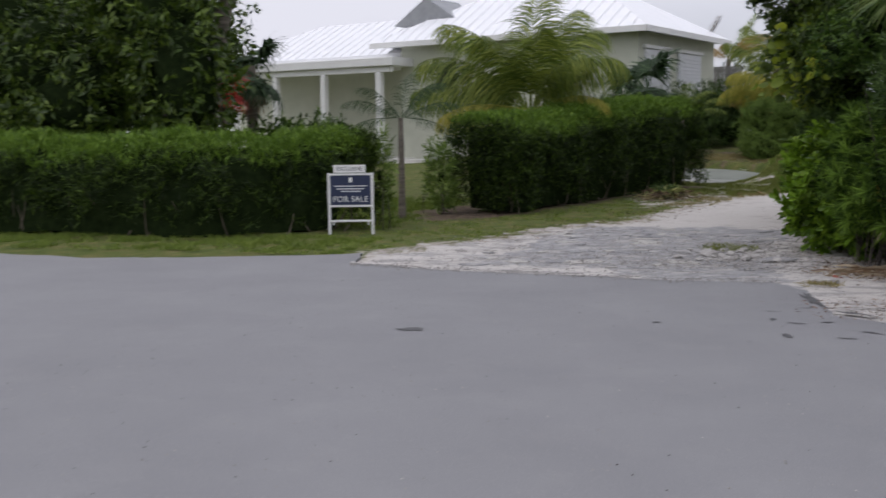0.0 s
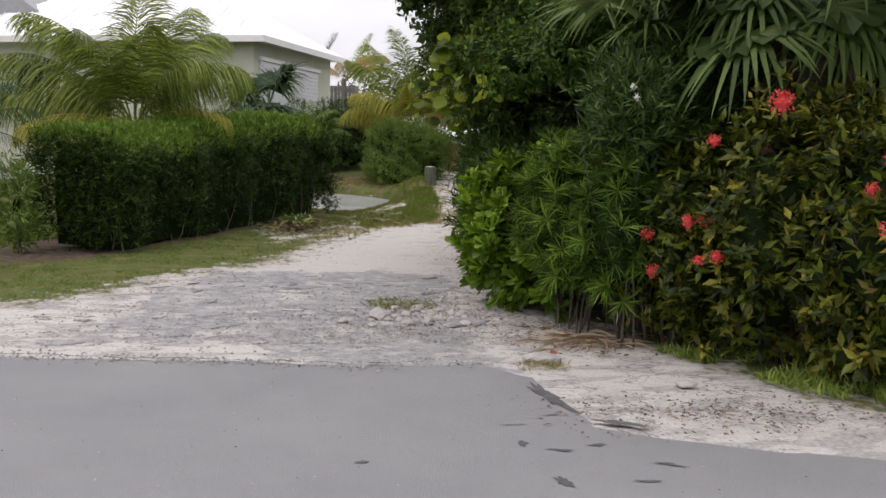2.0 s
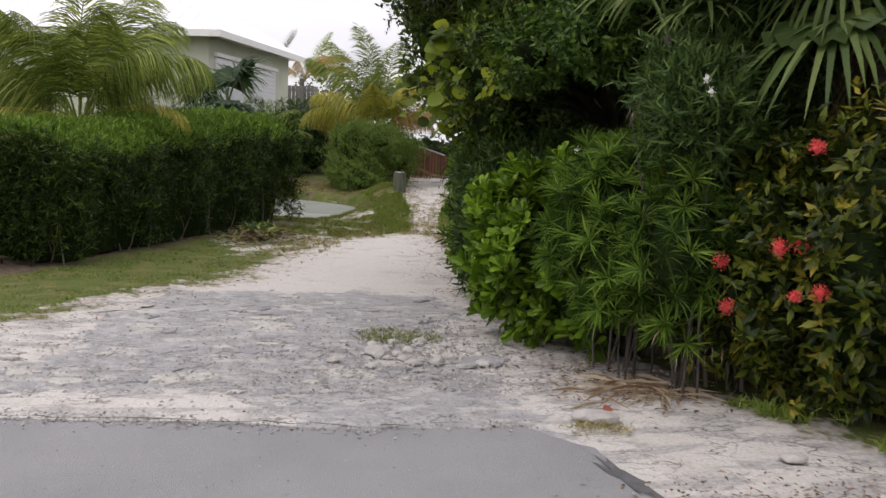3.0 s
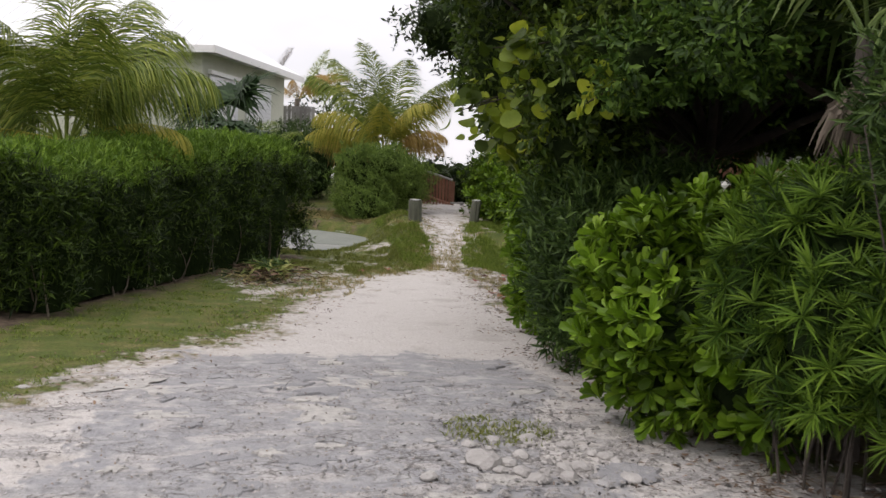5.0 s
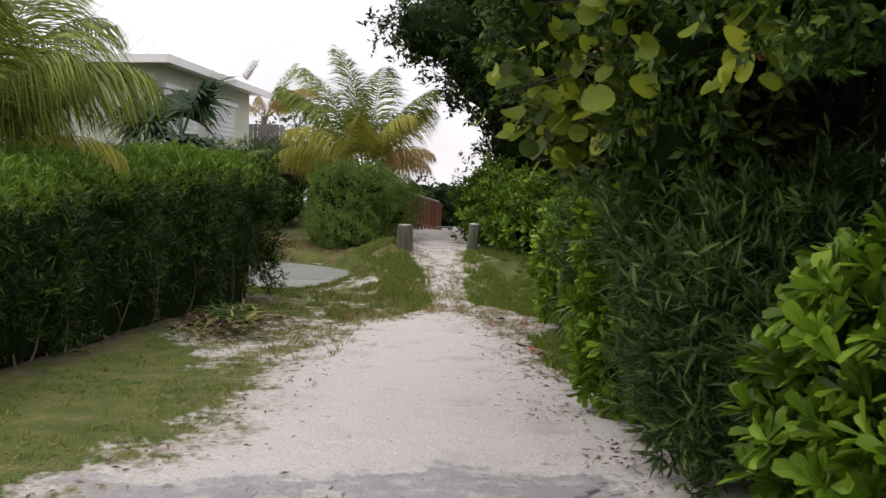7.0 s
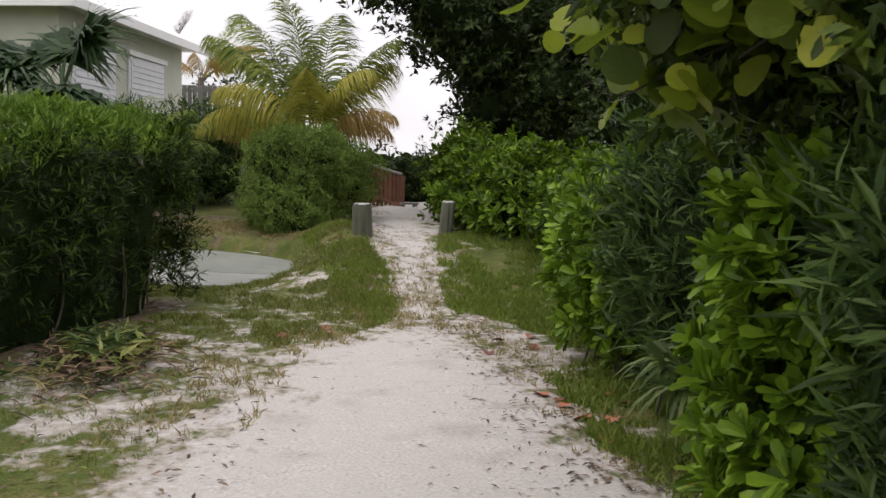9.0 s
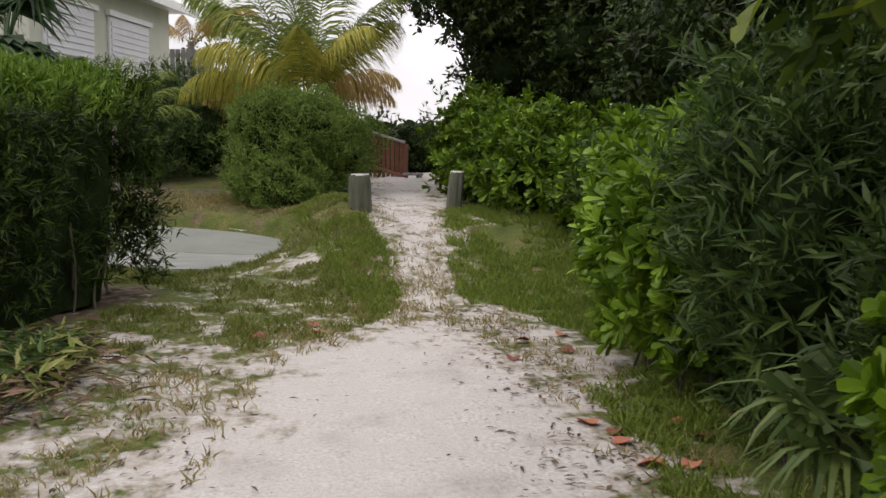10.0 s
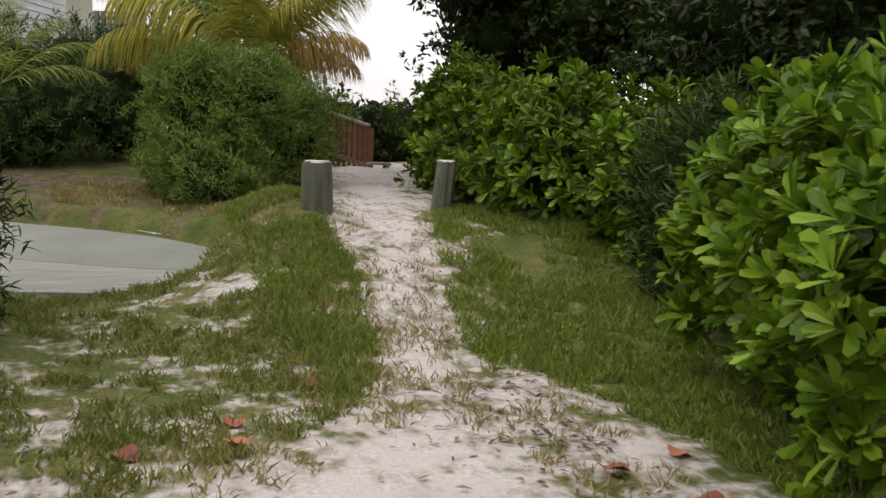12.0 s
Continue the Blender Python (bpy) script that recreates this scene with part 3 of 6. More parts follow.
def ground():
    xs = np.concatenate([[-900, -300, -120, -60, -35, -24, -18], np.arange(-14, 10.001, 0.12), [12, 15, 20, 30, 60, 150, 400, 900]])
    ys = np.concatenate([[-900, -300, -100, -40, -20, -12], np.arange(-6, 46.001, 0.12), [48, 52, 58, 70, 100, 200, 500, 1500]])
    gx, gy = np.meshgrid(xs, ys)
    z = ground_z(gx, gy)
    bumps = 0.012 * np.sin(gx * 9.1 + np.sin(gy * 5) * 2) * np.sin(gy * 7.7 + np.sin(gx * 3.3) * 2)
    z = z + bumps * (gy > 11.5)
    prints = np.sin(gx * 11 + 2.1 * np.sin(gy * 4.3)) * np.sin(gy * 9.3 + 1.7 * np.sin(gx * 6.1)) + 0.6 * np.sin(gx * 17 + gy * 5) * np.sin(gy * 15 - gx * 7)
    z = z + 0.022 * prints * np.clip((gy - 22.5) / 2.5, 0, 1) * (np.clip(signed_distance(gx, gy, SAND) * 3 + 0.6, 0, 1)) * (gy < 44)
    # lie below the concrete pad and below the road
    z = z - 0.30 * np.clip(signed_distance(gx, gy, PAD) * 4, 0, 1)
    z = z - 0.02 - 0.06 * np.clip((signed_distance(gx, gy, ROAD) + 0.02) * 5, 0, 1) + 0.02 * np.clip((gy - 10.8) * 2, 0, 1)
    v = np.stack([gx, gy, z], -1).reshape(-1, 3)
    h, w = gx.shape
    i = np.arange(h * w).reshape(h, w)
    f = np.stack([i[:-1, :-1], i[:-1, 1:], i[1:, 1:], i[1:, :-1]], -1).reshape(-1, 4)
    me = np_mesh("ground", v, f, M_GROUND, True)
    sand = np.maximum(signed_distance(gx, gy, SAND), np.where(gy > 44, 1.0, -9))
    soil = np.maximum(np.maximum(signed_distance(gx, gy, SOIL), signed_distance(gx, gy, SOIL_HEDGE)), 0.22 * signed_distance(gx, gy, SOIL_LAWN))
    for name, val in (("tar", np.clip(signed_distance(gx, gy, TAR) * 1.6, -3, 3)), ("sand", np.clip(np.maximum(np.maximum(sand * np.interp(gy, [18, 21], [0.95, 0.5]), np.minimum(signed_distance(gx, gy, MEADOW) * 1.2, 0.0) - np.interp(gy, [20.5, 22.5, 24], [-0.02, 0.04, 0.12])), np.minimum(signed_distance(gx, gy, VERGE) * 1.2, 0.0) + 0.06), -3, 3)), ("soil", np.clip(soil - 0.1, -3, 3))):
        a = me.attributes.new(name, "FLOAT", "POINT")
        a.data.foreach_set("value", val.ravel().astype(np.float32))
    tagged(new("ground", me), "lawn with worn grass, pale sand and soil", "ground", kind="structure")


ground()


def ragged(points, step, amount, seed):
    """A closed outline drawn finer, with a worn, broken edge."""
    pts = [Vector((x, y, 0)) for x, y in points]
    out = []
    for a, b in zip(pts, pts[1:] + pts[:1]):
        k = max(1, int((b - a).length / step)) if (b - a).length < 12 else 1
        for i in range(k):
            p = a.lerp(b, i / k)
            if k > 1:
                q = p * 1.6 + Vector((seed, 0, 0))
                p = p + Vector((noise.noise(q), noise.noise(q + Vector((9, 3, 0))), 0)) * amount + Vector((noise.noise(q * 5), noise.noise(q * 5 + Vector((5, 5, 0))), 0)) * amount * 0.35
            out.append(p)
    return out


def slab(name, points, mat, z, thick, step=0.12, amount=0.15, seed=0.0, label="", category="", kind="structure"):
    bm = bmesh.new()
    vs = [bm.verts.new((p.x, p.y, float(ground_z(p.x, p.y)) + z)) for p in ragged(points, step, amount, seed)]
    es = [bm.edges.new((a, b)) for a, b in zip(vs, vs[1:] + vs[:1])]
    bmesh.ops.triangle_fill(bm, edges=es, use_beauty=True, use_dissolve=False)
    top = bm.faces[:]
    r = bmesh.ops.extrude_face_region(bm, geom=top)
    low = [g for g in r["geom"] if isinstance(g, bmesh.types.BMVert)]
    for v in low:
        v.co.z -= thick
    bmesh.ops.recalc_face_normals(bm, faces=bm.faces)
    me = bpy.data.meshes.new(name)
    bm.to_mesh(me)
    bm.free()
    me.materials.append(mat)
    return tagged(new(name, me), label, category, kind=kind)


slab("road", ROAD,
     M_ASPHALT, 0.0, 0.25, amount=0.10, seed=2.0, label="worn grey asphalt street with a ragged edge", category="road")


# ---- plants ----
LEAF_NARROW, LEAF_OVAL, LEAF_OBO, LEAF_ROUND = narrow_leaf(0.085), narrow_leaf(0.2), obovate_leaf(0.185), round_leaf()
LEAF_FINE, BLADE = narrow_leaf(0.038), narrow_leaf(0.022)
HABIT = {  # leaf shape, leaves on a sprig, spread in degrees, leaf length, sprig length, sprigs on a square metre
    "oleander": (LEAF_NARROW, 9, (15, 70), 0.13, 0.16, 150),
    "naupaka": (LEAF_OBO, 13, (22, 78), 0.13, 0.05, 78),
    "ixora": (LEAF_OVAL, 8, (25, 80), 0.11, 0.12, 130),
    "fine": (LEAF_FINE, 26, (30, 82), 0.195, 0.012, 76),
    "tree": (LEAF_OVAL, 9, (20, 95), 0.10, 0.16, 95),
    "bush": (LEAF_NARROW, 9, (15, 75), 0.085, 0.10, 280),
}


def blob_points(blobs, density, rng, shell=(0.66, 1.06), low=0.0):
    """Places and outward ways on the skin of a heap of rounded masses."""
    ps, ns = [], []
    for k, (cx, cy, cz, rx, ry, rz) in enumerate(blobs):
        area = 4 * np.pi * (((rx * ry) ** 1.6 + (rx * rz) ** 1.6 + (ry * rz) ** 1.6) / 3) ** (1 / 1.6)
        n = int(area * density)
        d = unit(rng.normal(size=(n, 3)))
        lump = 1 + 0.17 * np.sin(d[:, 0] * 5 + k) * np.sin(d[:, 1] * 6 + 2 * k) + 0.12 * np.sin(d[:, 2] * 9 + d[:, 0] * 7 + k)
        s = (rng.uniform(*shell, n) * lump)[:, None]
        r = np.array([rx, ry, rz])
        p = np.array([cx, cy, cz]) + d * r * s
        keep = p[:, 2] > ground_z(p[:, 0], p[:, 1]) + 0.04 + low
        for j, (bx, by, bz, ax, ay, az) in enumerate(blobs):
            if j != k:
                keep &= np.sum(((p - [bx, by, bz]) / [ax, ay, az]) ** 2, 1) > 0.62
        ps.append(p[keep])
        ns.append(unit(d / r)[keep])
    return np.concatenate(ps), np.concatenate(ns)


# Solid dark lumps that close the foliage and stand in for its inner shade.
def core_mesh(blobs, scale, mat):
    vs, fs, o = [], [], 0
    for k, (cx, cy, cz, rx, ry, rz) in enumerate(blobs):
        u, w = np.meshgrid(np.linspace(0, 2 * np.pi, 19)[:-1], np.linspace(0.08, np.pi - 0.08, 11))
        d = np.stack([np.sin(w) * np.cos(u), np.sin(w) * np.sin(u), np.cos(w)], -1).reshape(-1, 3)
        s = scale * (1 + 0.12 * np.sin(d[:, 0] * 7 + k) * np.sin(d[:, 1] * 8) + 0.1 * np.sin(d[:, 2] * 11 + 3 * d[:, 0]))
        v = np.array([cx, cy, cz]) + d * np.array([rx, ry, rz]) * s[:, None]
        v[:, 2] = np.maximum(v[:, 2], ground_z(v[:, 0], v[:, 1]) - 0.03)
        i = np.arange(11 * 18).reshape(11, 18)
        j = np.roll(i, -1, 1)
        f = np.stack([i[:-1], i[1:], j[1:], j[:-1]], -1).reshape(-1, 4)
        vs.append(v)
        fs.append(f + o)
        o += len(v)
    return np_mesh("shade_core", np.concatenate(vs), np.concatenate(fs), mat, True)


def stems(base, tops, r0, rng, sides=5):
    out = []
    for t in tops:
        t = np.asarray(t, float)
        b = np.asarray(base, float) + np.append(rng.normal(size=2) * 0.12, 0)
        mid = (b + t) / 2 + rng.normal(size=3) * 0.12
        s = np.linspace(0, 1, 6)[:, None]
        pts = b * (1 - s) ** 2 + 2 * mid * s * (1 - s) + t * s ** 2
        out.append(tube(pts, r0 * np.linspace(1, 0.35, 6), sides))
    return out


def shrub(name, blobs, habit, mat, label, category, seed, dense=1.0, core=0.74, up=0.5, size=1.0, low=0.0, young=None, share=0.36):
    core = core * 0.82
    rng = np.random.default_rng(seed)
    shape, per, spread, length, jit, sq = HABIT[habit]
    bx, by = np.mean([b[0] for b in blobs]), np.mean([b[1] for b in blobs])
    ob = thing(name, label, category, (bx, by, float(ground_z(bx, by))))
    p, nrm = blob_points(blobs, 1.25 * sq * dense / size ** 2, rng, low=low)
    axis = nrm * 0.7 + np.array([0, 0, up]) + rng.normal(size=nrm.shape) * 0.35
    fresh = rng.random(len(p)) < (share if young else 0.0)
    v, f = sprigs(p[~fresh], axis[~fresh], per, spread, length * size, jit * size, shape, rng)
    child("foliage", np_mesh("foliage", v, f, mat), ob)
    if young:
        v, f = sprigs(p[fresh] + 0.06 * nrm[fresh], axis[fresh], per, spread, length * size, jit * size, shape, rng)
        child("new_growth", np_mesh("new_growth", v, f, young), ob, "lighter green shoots")
    child("shade_core", core_mesh(blobs, core, M_CORE), ob)
    for k, b in enumerate(blobs[:4]):
        g = float(ground_z(b[0], b[1]))
        tops = [(b[0] + rng.normal() * b[3] * 0.4, b[1] + rng.normal() * b[4] * 0.4, b[2] + b[5] * rng.uniform(0.1, 0.6)) for _ in range(5)]
        sv, sf = join_tubes(stems((b[0], b[1], g - 0.05), tops, 0.010, rng))
        child("stem", np_mesh("stem", sv, sf, M_BARK), ob)
    return ob


def hedge(name, front, depth, height, label, seed, mat, dense=1.0, size=1.0, gap=0.5, batter=0.26):
    """A clipped hedge along a front line of (x, y), reaching back to its left; height(x, y) is its top."""
    rng = np.random.default_rng(seed)
    fr = np.array(front, float)
    seg = np.diff(fr, axis=0)
    ln = np.hypot(*seg.T)
    cum = np.concatenate([[0], np.cumsum(ln)])
    total = cum[-1]

    def at(s):
        s = np.clip(s, 0, total)
        x, y = np.interp(s, cum, fr[:, 0]), np.interp(s, cum, fr[:, 1])
        e = 0.3
        tx = np.interp(np.clip(s + e, 0, total), cum, fr[:, 0]) - np.interp(np.clip(s - e, 0, total), cum, fr[:, 0])
        ty = np.interp(np.clip(s + e, 0, total), cum, fr[:, 1]) - np.interp(np.clip(s - e, 0, total), cum, fr[:, 1])
        t = unit(np.stack([tx, ty], -1))
        return np.stack([x, y], -1), t, np.stack([-t[:, 1], t[:, 0]], -1)   # the hedge lies on the left of the line

    shape, per, spread, length, jit, sq = HABIT["oleander"]
    hm = 1.9
    pts, nrm = [], []
    for side, area in (("front", total * hm * 0.62), ("top", total * depth * 1.5), ("back", total * hm * 0.4), ("e0", depth * hm * 1.5), ("e1", depth * hm * 3.2)):
        n = int(area * sq * dense / size ** 2)
        s, a, b = rng.uniform(0, total, n), rng.random(n), rng.random(n)
        if side == "e0":
            s = rng.normal(0.03, 0.05, n)
        if side == "e1":
            s = total - rng.normal(0.03, 0.05, n)
        c, t, left = at(s)
        back = {"front": rng.normal(0.03, 0.07, n), "top": a * depth, "back": depth + rng.normal(0, 0.05, n), "e0": a * depth, "e1": a * depth}[side]
        xy = c + left * back[:, None]
        g = ground_z(xy[:, 0], xy[:, 1])
        top = height(xy[:, 0], xy[:, 1])
        wave = 0.05 * np.sin(s * 2.1) + 0.03 * np.sin(s * 5.3 + 1)
        edge = np.minimum(np.clip(back / 0.22, 0, 1), np.clip((depth - back) / 0.22, 0, 1))
        if side == "top":
            near = np.clip(back / 0.6, 0, 1)
            z = top + wave - 0.10 * (1 - edge) ** 2 - batter * (1 - near) ** 1.5 + rng.normal(-0.02, 0.03, n)
            nv = np.stack([0 * s, 0 * s, 1 + 0 * s], -1)
        else:
            low = gap * rng.random(n)
            z = g + low + (top + wave - (batter if side == "front" else 0.0) - g - low) * b ** 0.8
            k = {"front": -1, "back": 1}.get(side, 0)
            nv2 = left * k if k else t * (-1 if side == "e0" else 1)
            nv = np.append(nv2, np.full((n, 1), 0.25), 1)
            bulge = 0.10 * np.sin(s * 3.1 + 0.8 * np.sin(z * 2.3)) + 0.07 * np.sin(s * 7.0 - z * 3.1)
            xy = xy + nv2 * bulge[:, None]
            hollow = np.sin(s * 4.3 + 1.7 * np.sin(z * 5.1)) * np.sin(z * 6.3 + s * 2.2) + rng.normal(size=n) * 0.4 > -0.45
            xy, z, nv = xy[hollow], z[hollow], nv[hollow]
        pts.append(np.column_stack([xy, z]))
        nrm.append(nv)
    p, nv = np.concatenate(pts), np.concatenate(nrm)
    mid = fr.mean(0)
    ob = thing(name, label, "hedge", (mid[0], mid[1], float(ground_z(*mid))))
    axis = nv * 0.8 + np.array([0, 0, 0.45]) + rng.normal(size=nv.shape) * 0.4
    # Upward sprigs get paler leaves: skylight on the top is in the colour.
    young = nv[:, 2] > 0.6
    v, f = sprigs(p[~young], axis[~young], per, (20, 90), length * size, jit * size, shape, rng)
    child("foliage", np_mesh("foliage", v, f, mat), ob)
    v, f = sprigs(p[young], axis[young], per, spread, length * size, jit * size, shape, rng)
    child("new_growth", np_mesh("new_growth", v, f, M_HEDGE_TOP), ob, "lighter green shoots")
    # solid dark inner mass, the shade between leaves is in its colour
    m = max(6, int(total / 0.35))
    s = np.linspace(0.4, total - 0.62, m)
    c, t, left = at(s)
    rows = []
    for off, lvl in ((0.2, 0.0), (0.13, 0.35), (0.13, 0.72), (0.5, 0.97), (depth - 0.2, 0.97), (depth - 0.13, 0.5), (depth - 0.2, 0.0)):
        xy = c + left * off
        g = ground_z(xy[:, 0], xy[:, 1])
        top = height(xy[:, 0], xy[:, 1]) - 0.16
        z = g + 0.02 + (top - g - 0.02) * lvl
        rows.append(np.column_stack([xy + rng.normal(size=(m, 2)) * 0.03, z + rng.normal(size=m) * 0.03]))
    R = np.stack(rows)
    k = len(rows)
    i = np.arange(k * m).reshape(k, m)
    q = np.stack([i[:, :-1], i[:, 1:], np.roll(i, -1, 0)[:, 1:], np.roll(i, -1, 0)[:, :-1]], -1).reshape(-1, 4)
    ends = [(i[0, e], i[1, e], i[2, e], i[3, e]) for e in (0, m - 1)] + [(i[0, e], i[3, e], i[4, e], i[6, e]) for e in (0, m - 1)] + [(i[4, e], i[5, e], i[6, e], i[4, e]) for e in (0, m - 1)]
    q = np.concatenate([q, np.array(ends[:4])])
    child("shade_core", np_mesh("shade_core", R.reshape(-1, 3), q, M_CORE), ob)
    # bare stems at the foot
    for s0 in np.arange(0.3, total, 0.45):
        c, t, left = at(np.array([s0]))
        b = c[0] + left[0] * rng.uniform(0.15, 0.5)
        g = float(ground_z(*b))
        tops = [(b[0] + rng.normal() * 0.16, b[1] + rng.normal() * 0.16, g + rng.uniform(0.5, 0.8)) for _ in range(3)]
        sv, sf = join_tubes(stems((b[0], b[1], g - 0.03), tops, 0.013, rng, 4))
        child("stem", np_mesh("stem", sv, sf, M_TWIG), ob)
    return ob


def ribbon(start, way, length, width, droop, side, segs=3):
    """A narrow drooping leaflet as places and triangles."""
    v, f = [], []
    p, d = np.array(start, float), unit(np.array(way, float))
    for i in range(segs):
        w = width * (0.75, 1.0, 0.62, 0.4)[i]
        v += [p - side * w, p + side * w]
        p = p + d * (length / segs)
        d = unit(d + np.array([0, 0, -droop]))
    v.append(p)
    for i in range(segs - 1):
        a = 2 * i
        f += [(a, a + 1, a + 3), (a, a + 3, a + 2)]
    a = 2 * (segs - 1)
    f.append((a, a + 1, a + 2))
    return v, f


def collect(items):
    vs, fs, o = [], [], 0
    for v, f in items:
        vs.append(np.asarray(v))
        fs.append(np.asarray(f) + o)
        o += len(v)
    return np.concatenate(vs), np.concatenate(fs)


def feather_frond(base, azimuth, elev, length, droop, leaf, rng, pairs=55, hang=0.35, twist=0.0):
    """A coconut frond: an arching midrib with two rows of leaflets."""
    ca, sa = math.cos(azimuth), math.sin(azimuth)
    n = 40
    pts, ths = [np.array(base, float)], []
    bend = rng.normal() * 0.35
    for i in range(n):
        th = elev - droop * ((i / n) ** 2.0)
        ths.append(th)
        az = azimuth + bend * (i / n) ** 2
        ca, sa = math.cos(az), math.sin(az)
        pts.append(pts[-1] + np.array([ca * math.cos(th), sa * math.cos(th), math.sin(th)]) * length / n)
    pts = np.array(pts)
    side = np.array([-sa, ca, 0.0])
    items = []
    tv, tf = tube(pts[::4], np.linspace(0.022, 0.004, len(pts[::4])) * length / 2.6, 5)
    items.append((tv, np.concatenate([tf[:, [0, 1, 2]], tf[:, [0, 2, 3]]])))
    for k in range(pairs):
        s = 0.16 + 0.83 * k / pairs
        i = min(n - 1, int(s * n))
        th = ths[i]
        tan = np.array([ca * math.cos(th), sa * math.cos(th), math.sin(th)])
        upn = np.array([-ca * math.sin(th), -sa * math.sin(th), math.cos(th)])
        ll = 1.12 * leaf * (math.sin(math.pi * (0.12 + 0.80 * s)) ** 0.7) * rng.uniform(0.85, 1.1)
        for e in (-1, 1):
            if rng.random() < 0.05:
                continue
            way = side * e * 0.62 + tan * (0.45 + 0.4 * s) + upn * 0.14 + np.array([0, 0, -1.3 * hang * max(0.25, math.cos(th))]) + rng.normal(size=3) * 0.10
            items.append(ribbon(pts[i] + tan * rng.uniform(0, 0.02), way, ll, 0.0115 * length / 2.8, hang * rng.uniform(0.6, 1.2), unit(tan), 3))
    return collect(items)


def coconut_palm(name, x, y, crown_z, fronds, label, seed, mats, trunk_r=0.13, lean=(0, 0), pairs=145, category="palm tree"):
    rng = np.random.default_rng(seed)
    g = float(ground_z(x, y))
    ob = thing(name, label, category, (x, y, g))
    s = np.linspace(0, 1, 9)
    pts = np.column_stack([x + lean[0] * s ** 2, y + lean[1] * s ** 2, g - 0.05 + (crown_z - g) * s])
    ring = 1 + 0.06 * np.sin(np.arange(9) * 2.4)
    tv, tf = tube(pts, trunk_r * np.linspace(1.25, 0.75, 9) * ring, 12)
    child("trunk", np_mesh("trunk", tv, tf, M_PALMTRUNK, True), ob)
    top = pts[-1]
    for az, el, ln, dr, leaf, hang, mk in fronds:
        v, f = feather_frond(top + np.array([math.cos(radians(az)), math.sin(radians(az)), 0]) * 0.08, radians(az), radians(el), ln, radians(dr), leaf, rng, pairs, hang)
        child("frond", np_mesh("frond", v, f, mats[mk]), ob, "dry golden-brown frond" if mk == 2 else "")
    return ob


def fan_leaf(base, azimuth, elev, stalk, radius, rng, droop=0.25, blades=26, spread=150):
    ca, sa = math.cos(azimuth), math.sin(azimuth)
    way = np.array([ca * math.cos(elev), sa * math.cos(elev), math.sin(elev)])
    side = np.array([-sa, ca, 0.0])
    b = np.array(base, float)
    hub = b + way * stalk + np.array([0, 0, -0.12 * stalk])
    tv, tf = tube(np.array([b, (b + hub) / 2 + np.array([0, 0, 0.05 * stalk]), hub]), [0.016, 0.013, 0.010], 5)
    items = [(tv, np.concatenate([tf[:, [0, 1, 2]], tf[:, [0, 2, 3]]]))]
    way2 = unit(way + np.array([0, 0, -0.35]))
    nor = unit(np.cross(way2, side))
    rays = []
    for k in range(blades):
        a = radians(spread) * (k / (blades - 1) - 0.5) * 2 * 0.8
        d = way2 * math.cos(a) + side * math.sin(a) + nor * rng.normal() * 0.07
        ln = radius * (0.78 + 0.22 * math.cos(a * 0.8)) * rng.uniform(0.92, 1.05)
        sd = unit(np.cross(d, nor))
        rays.append(hub + d * ln * 0.46 + np.array([0, 0, -0.03 * droop * ln]) + nor * 0.012 * (-1) ** k)
        items.append(ribbon(hub, d, ln, 0.021 * radius / 0.9 * 1.55, droop * rng.uniform(0.5, 1.5), sd, 4))
    items.append((np.array([hub] + rays), np.array([(0, i + 1, i + 2) for i in range(blades - 1)])))
    return collect(items)


def fan_palm(name, x, y, crown_z, leaves, stalk, radius, label, seed, mat, trunk_r=0.1, low=-35, high=75, droop=0.25, dead=0, category="fan palm", bark=None):
    rng = np.random.default_rng(seed)
    g = float(ground_z(x, y))
    ob = thing(name, label, category, (x, y, g))
    pts = np.column_stack([np.full(6, x), np.full(6, y), np.linspace(g - 0.05, crown_z, 6)])
    tv, tf = tube(pts, trunk_r * np.array([1.2, 1, 0.95, 1, 1.1, 0.8]), 10)
    child("trunk", np_mesh("trunk", tv, tf, bark or M_PALMTRUNK, True), ob)
    for k in range(leaves):
        az = k * 2.4 + rng.normal() * 0.2
        el = radians(low + (high - low) * ((k * 0.618) % 1))
        v, f = fan_leaf((x, y, crown_z - 0.1), az, el, stalk * rng.uniform(0.8, 1.15), radius * rng.uniform(0.85, 1.1), rng, droop)
        child("fan_leaf", np_mesh("fan_leaf", v, f, mat), ob)
    for k in range(dead):
        v, f = fan_leaf((x, y, crown_z - 0.25), k * 2.1, radians(-62), stalk * 0.6, radius * 0.9, rng, 0.7)
        child("fan_leaf", np_mesh("fan_leaf", v, f, M_DEAD), ob, "dead straw-coloured fan hanging down")
    return ob


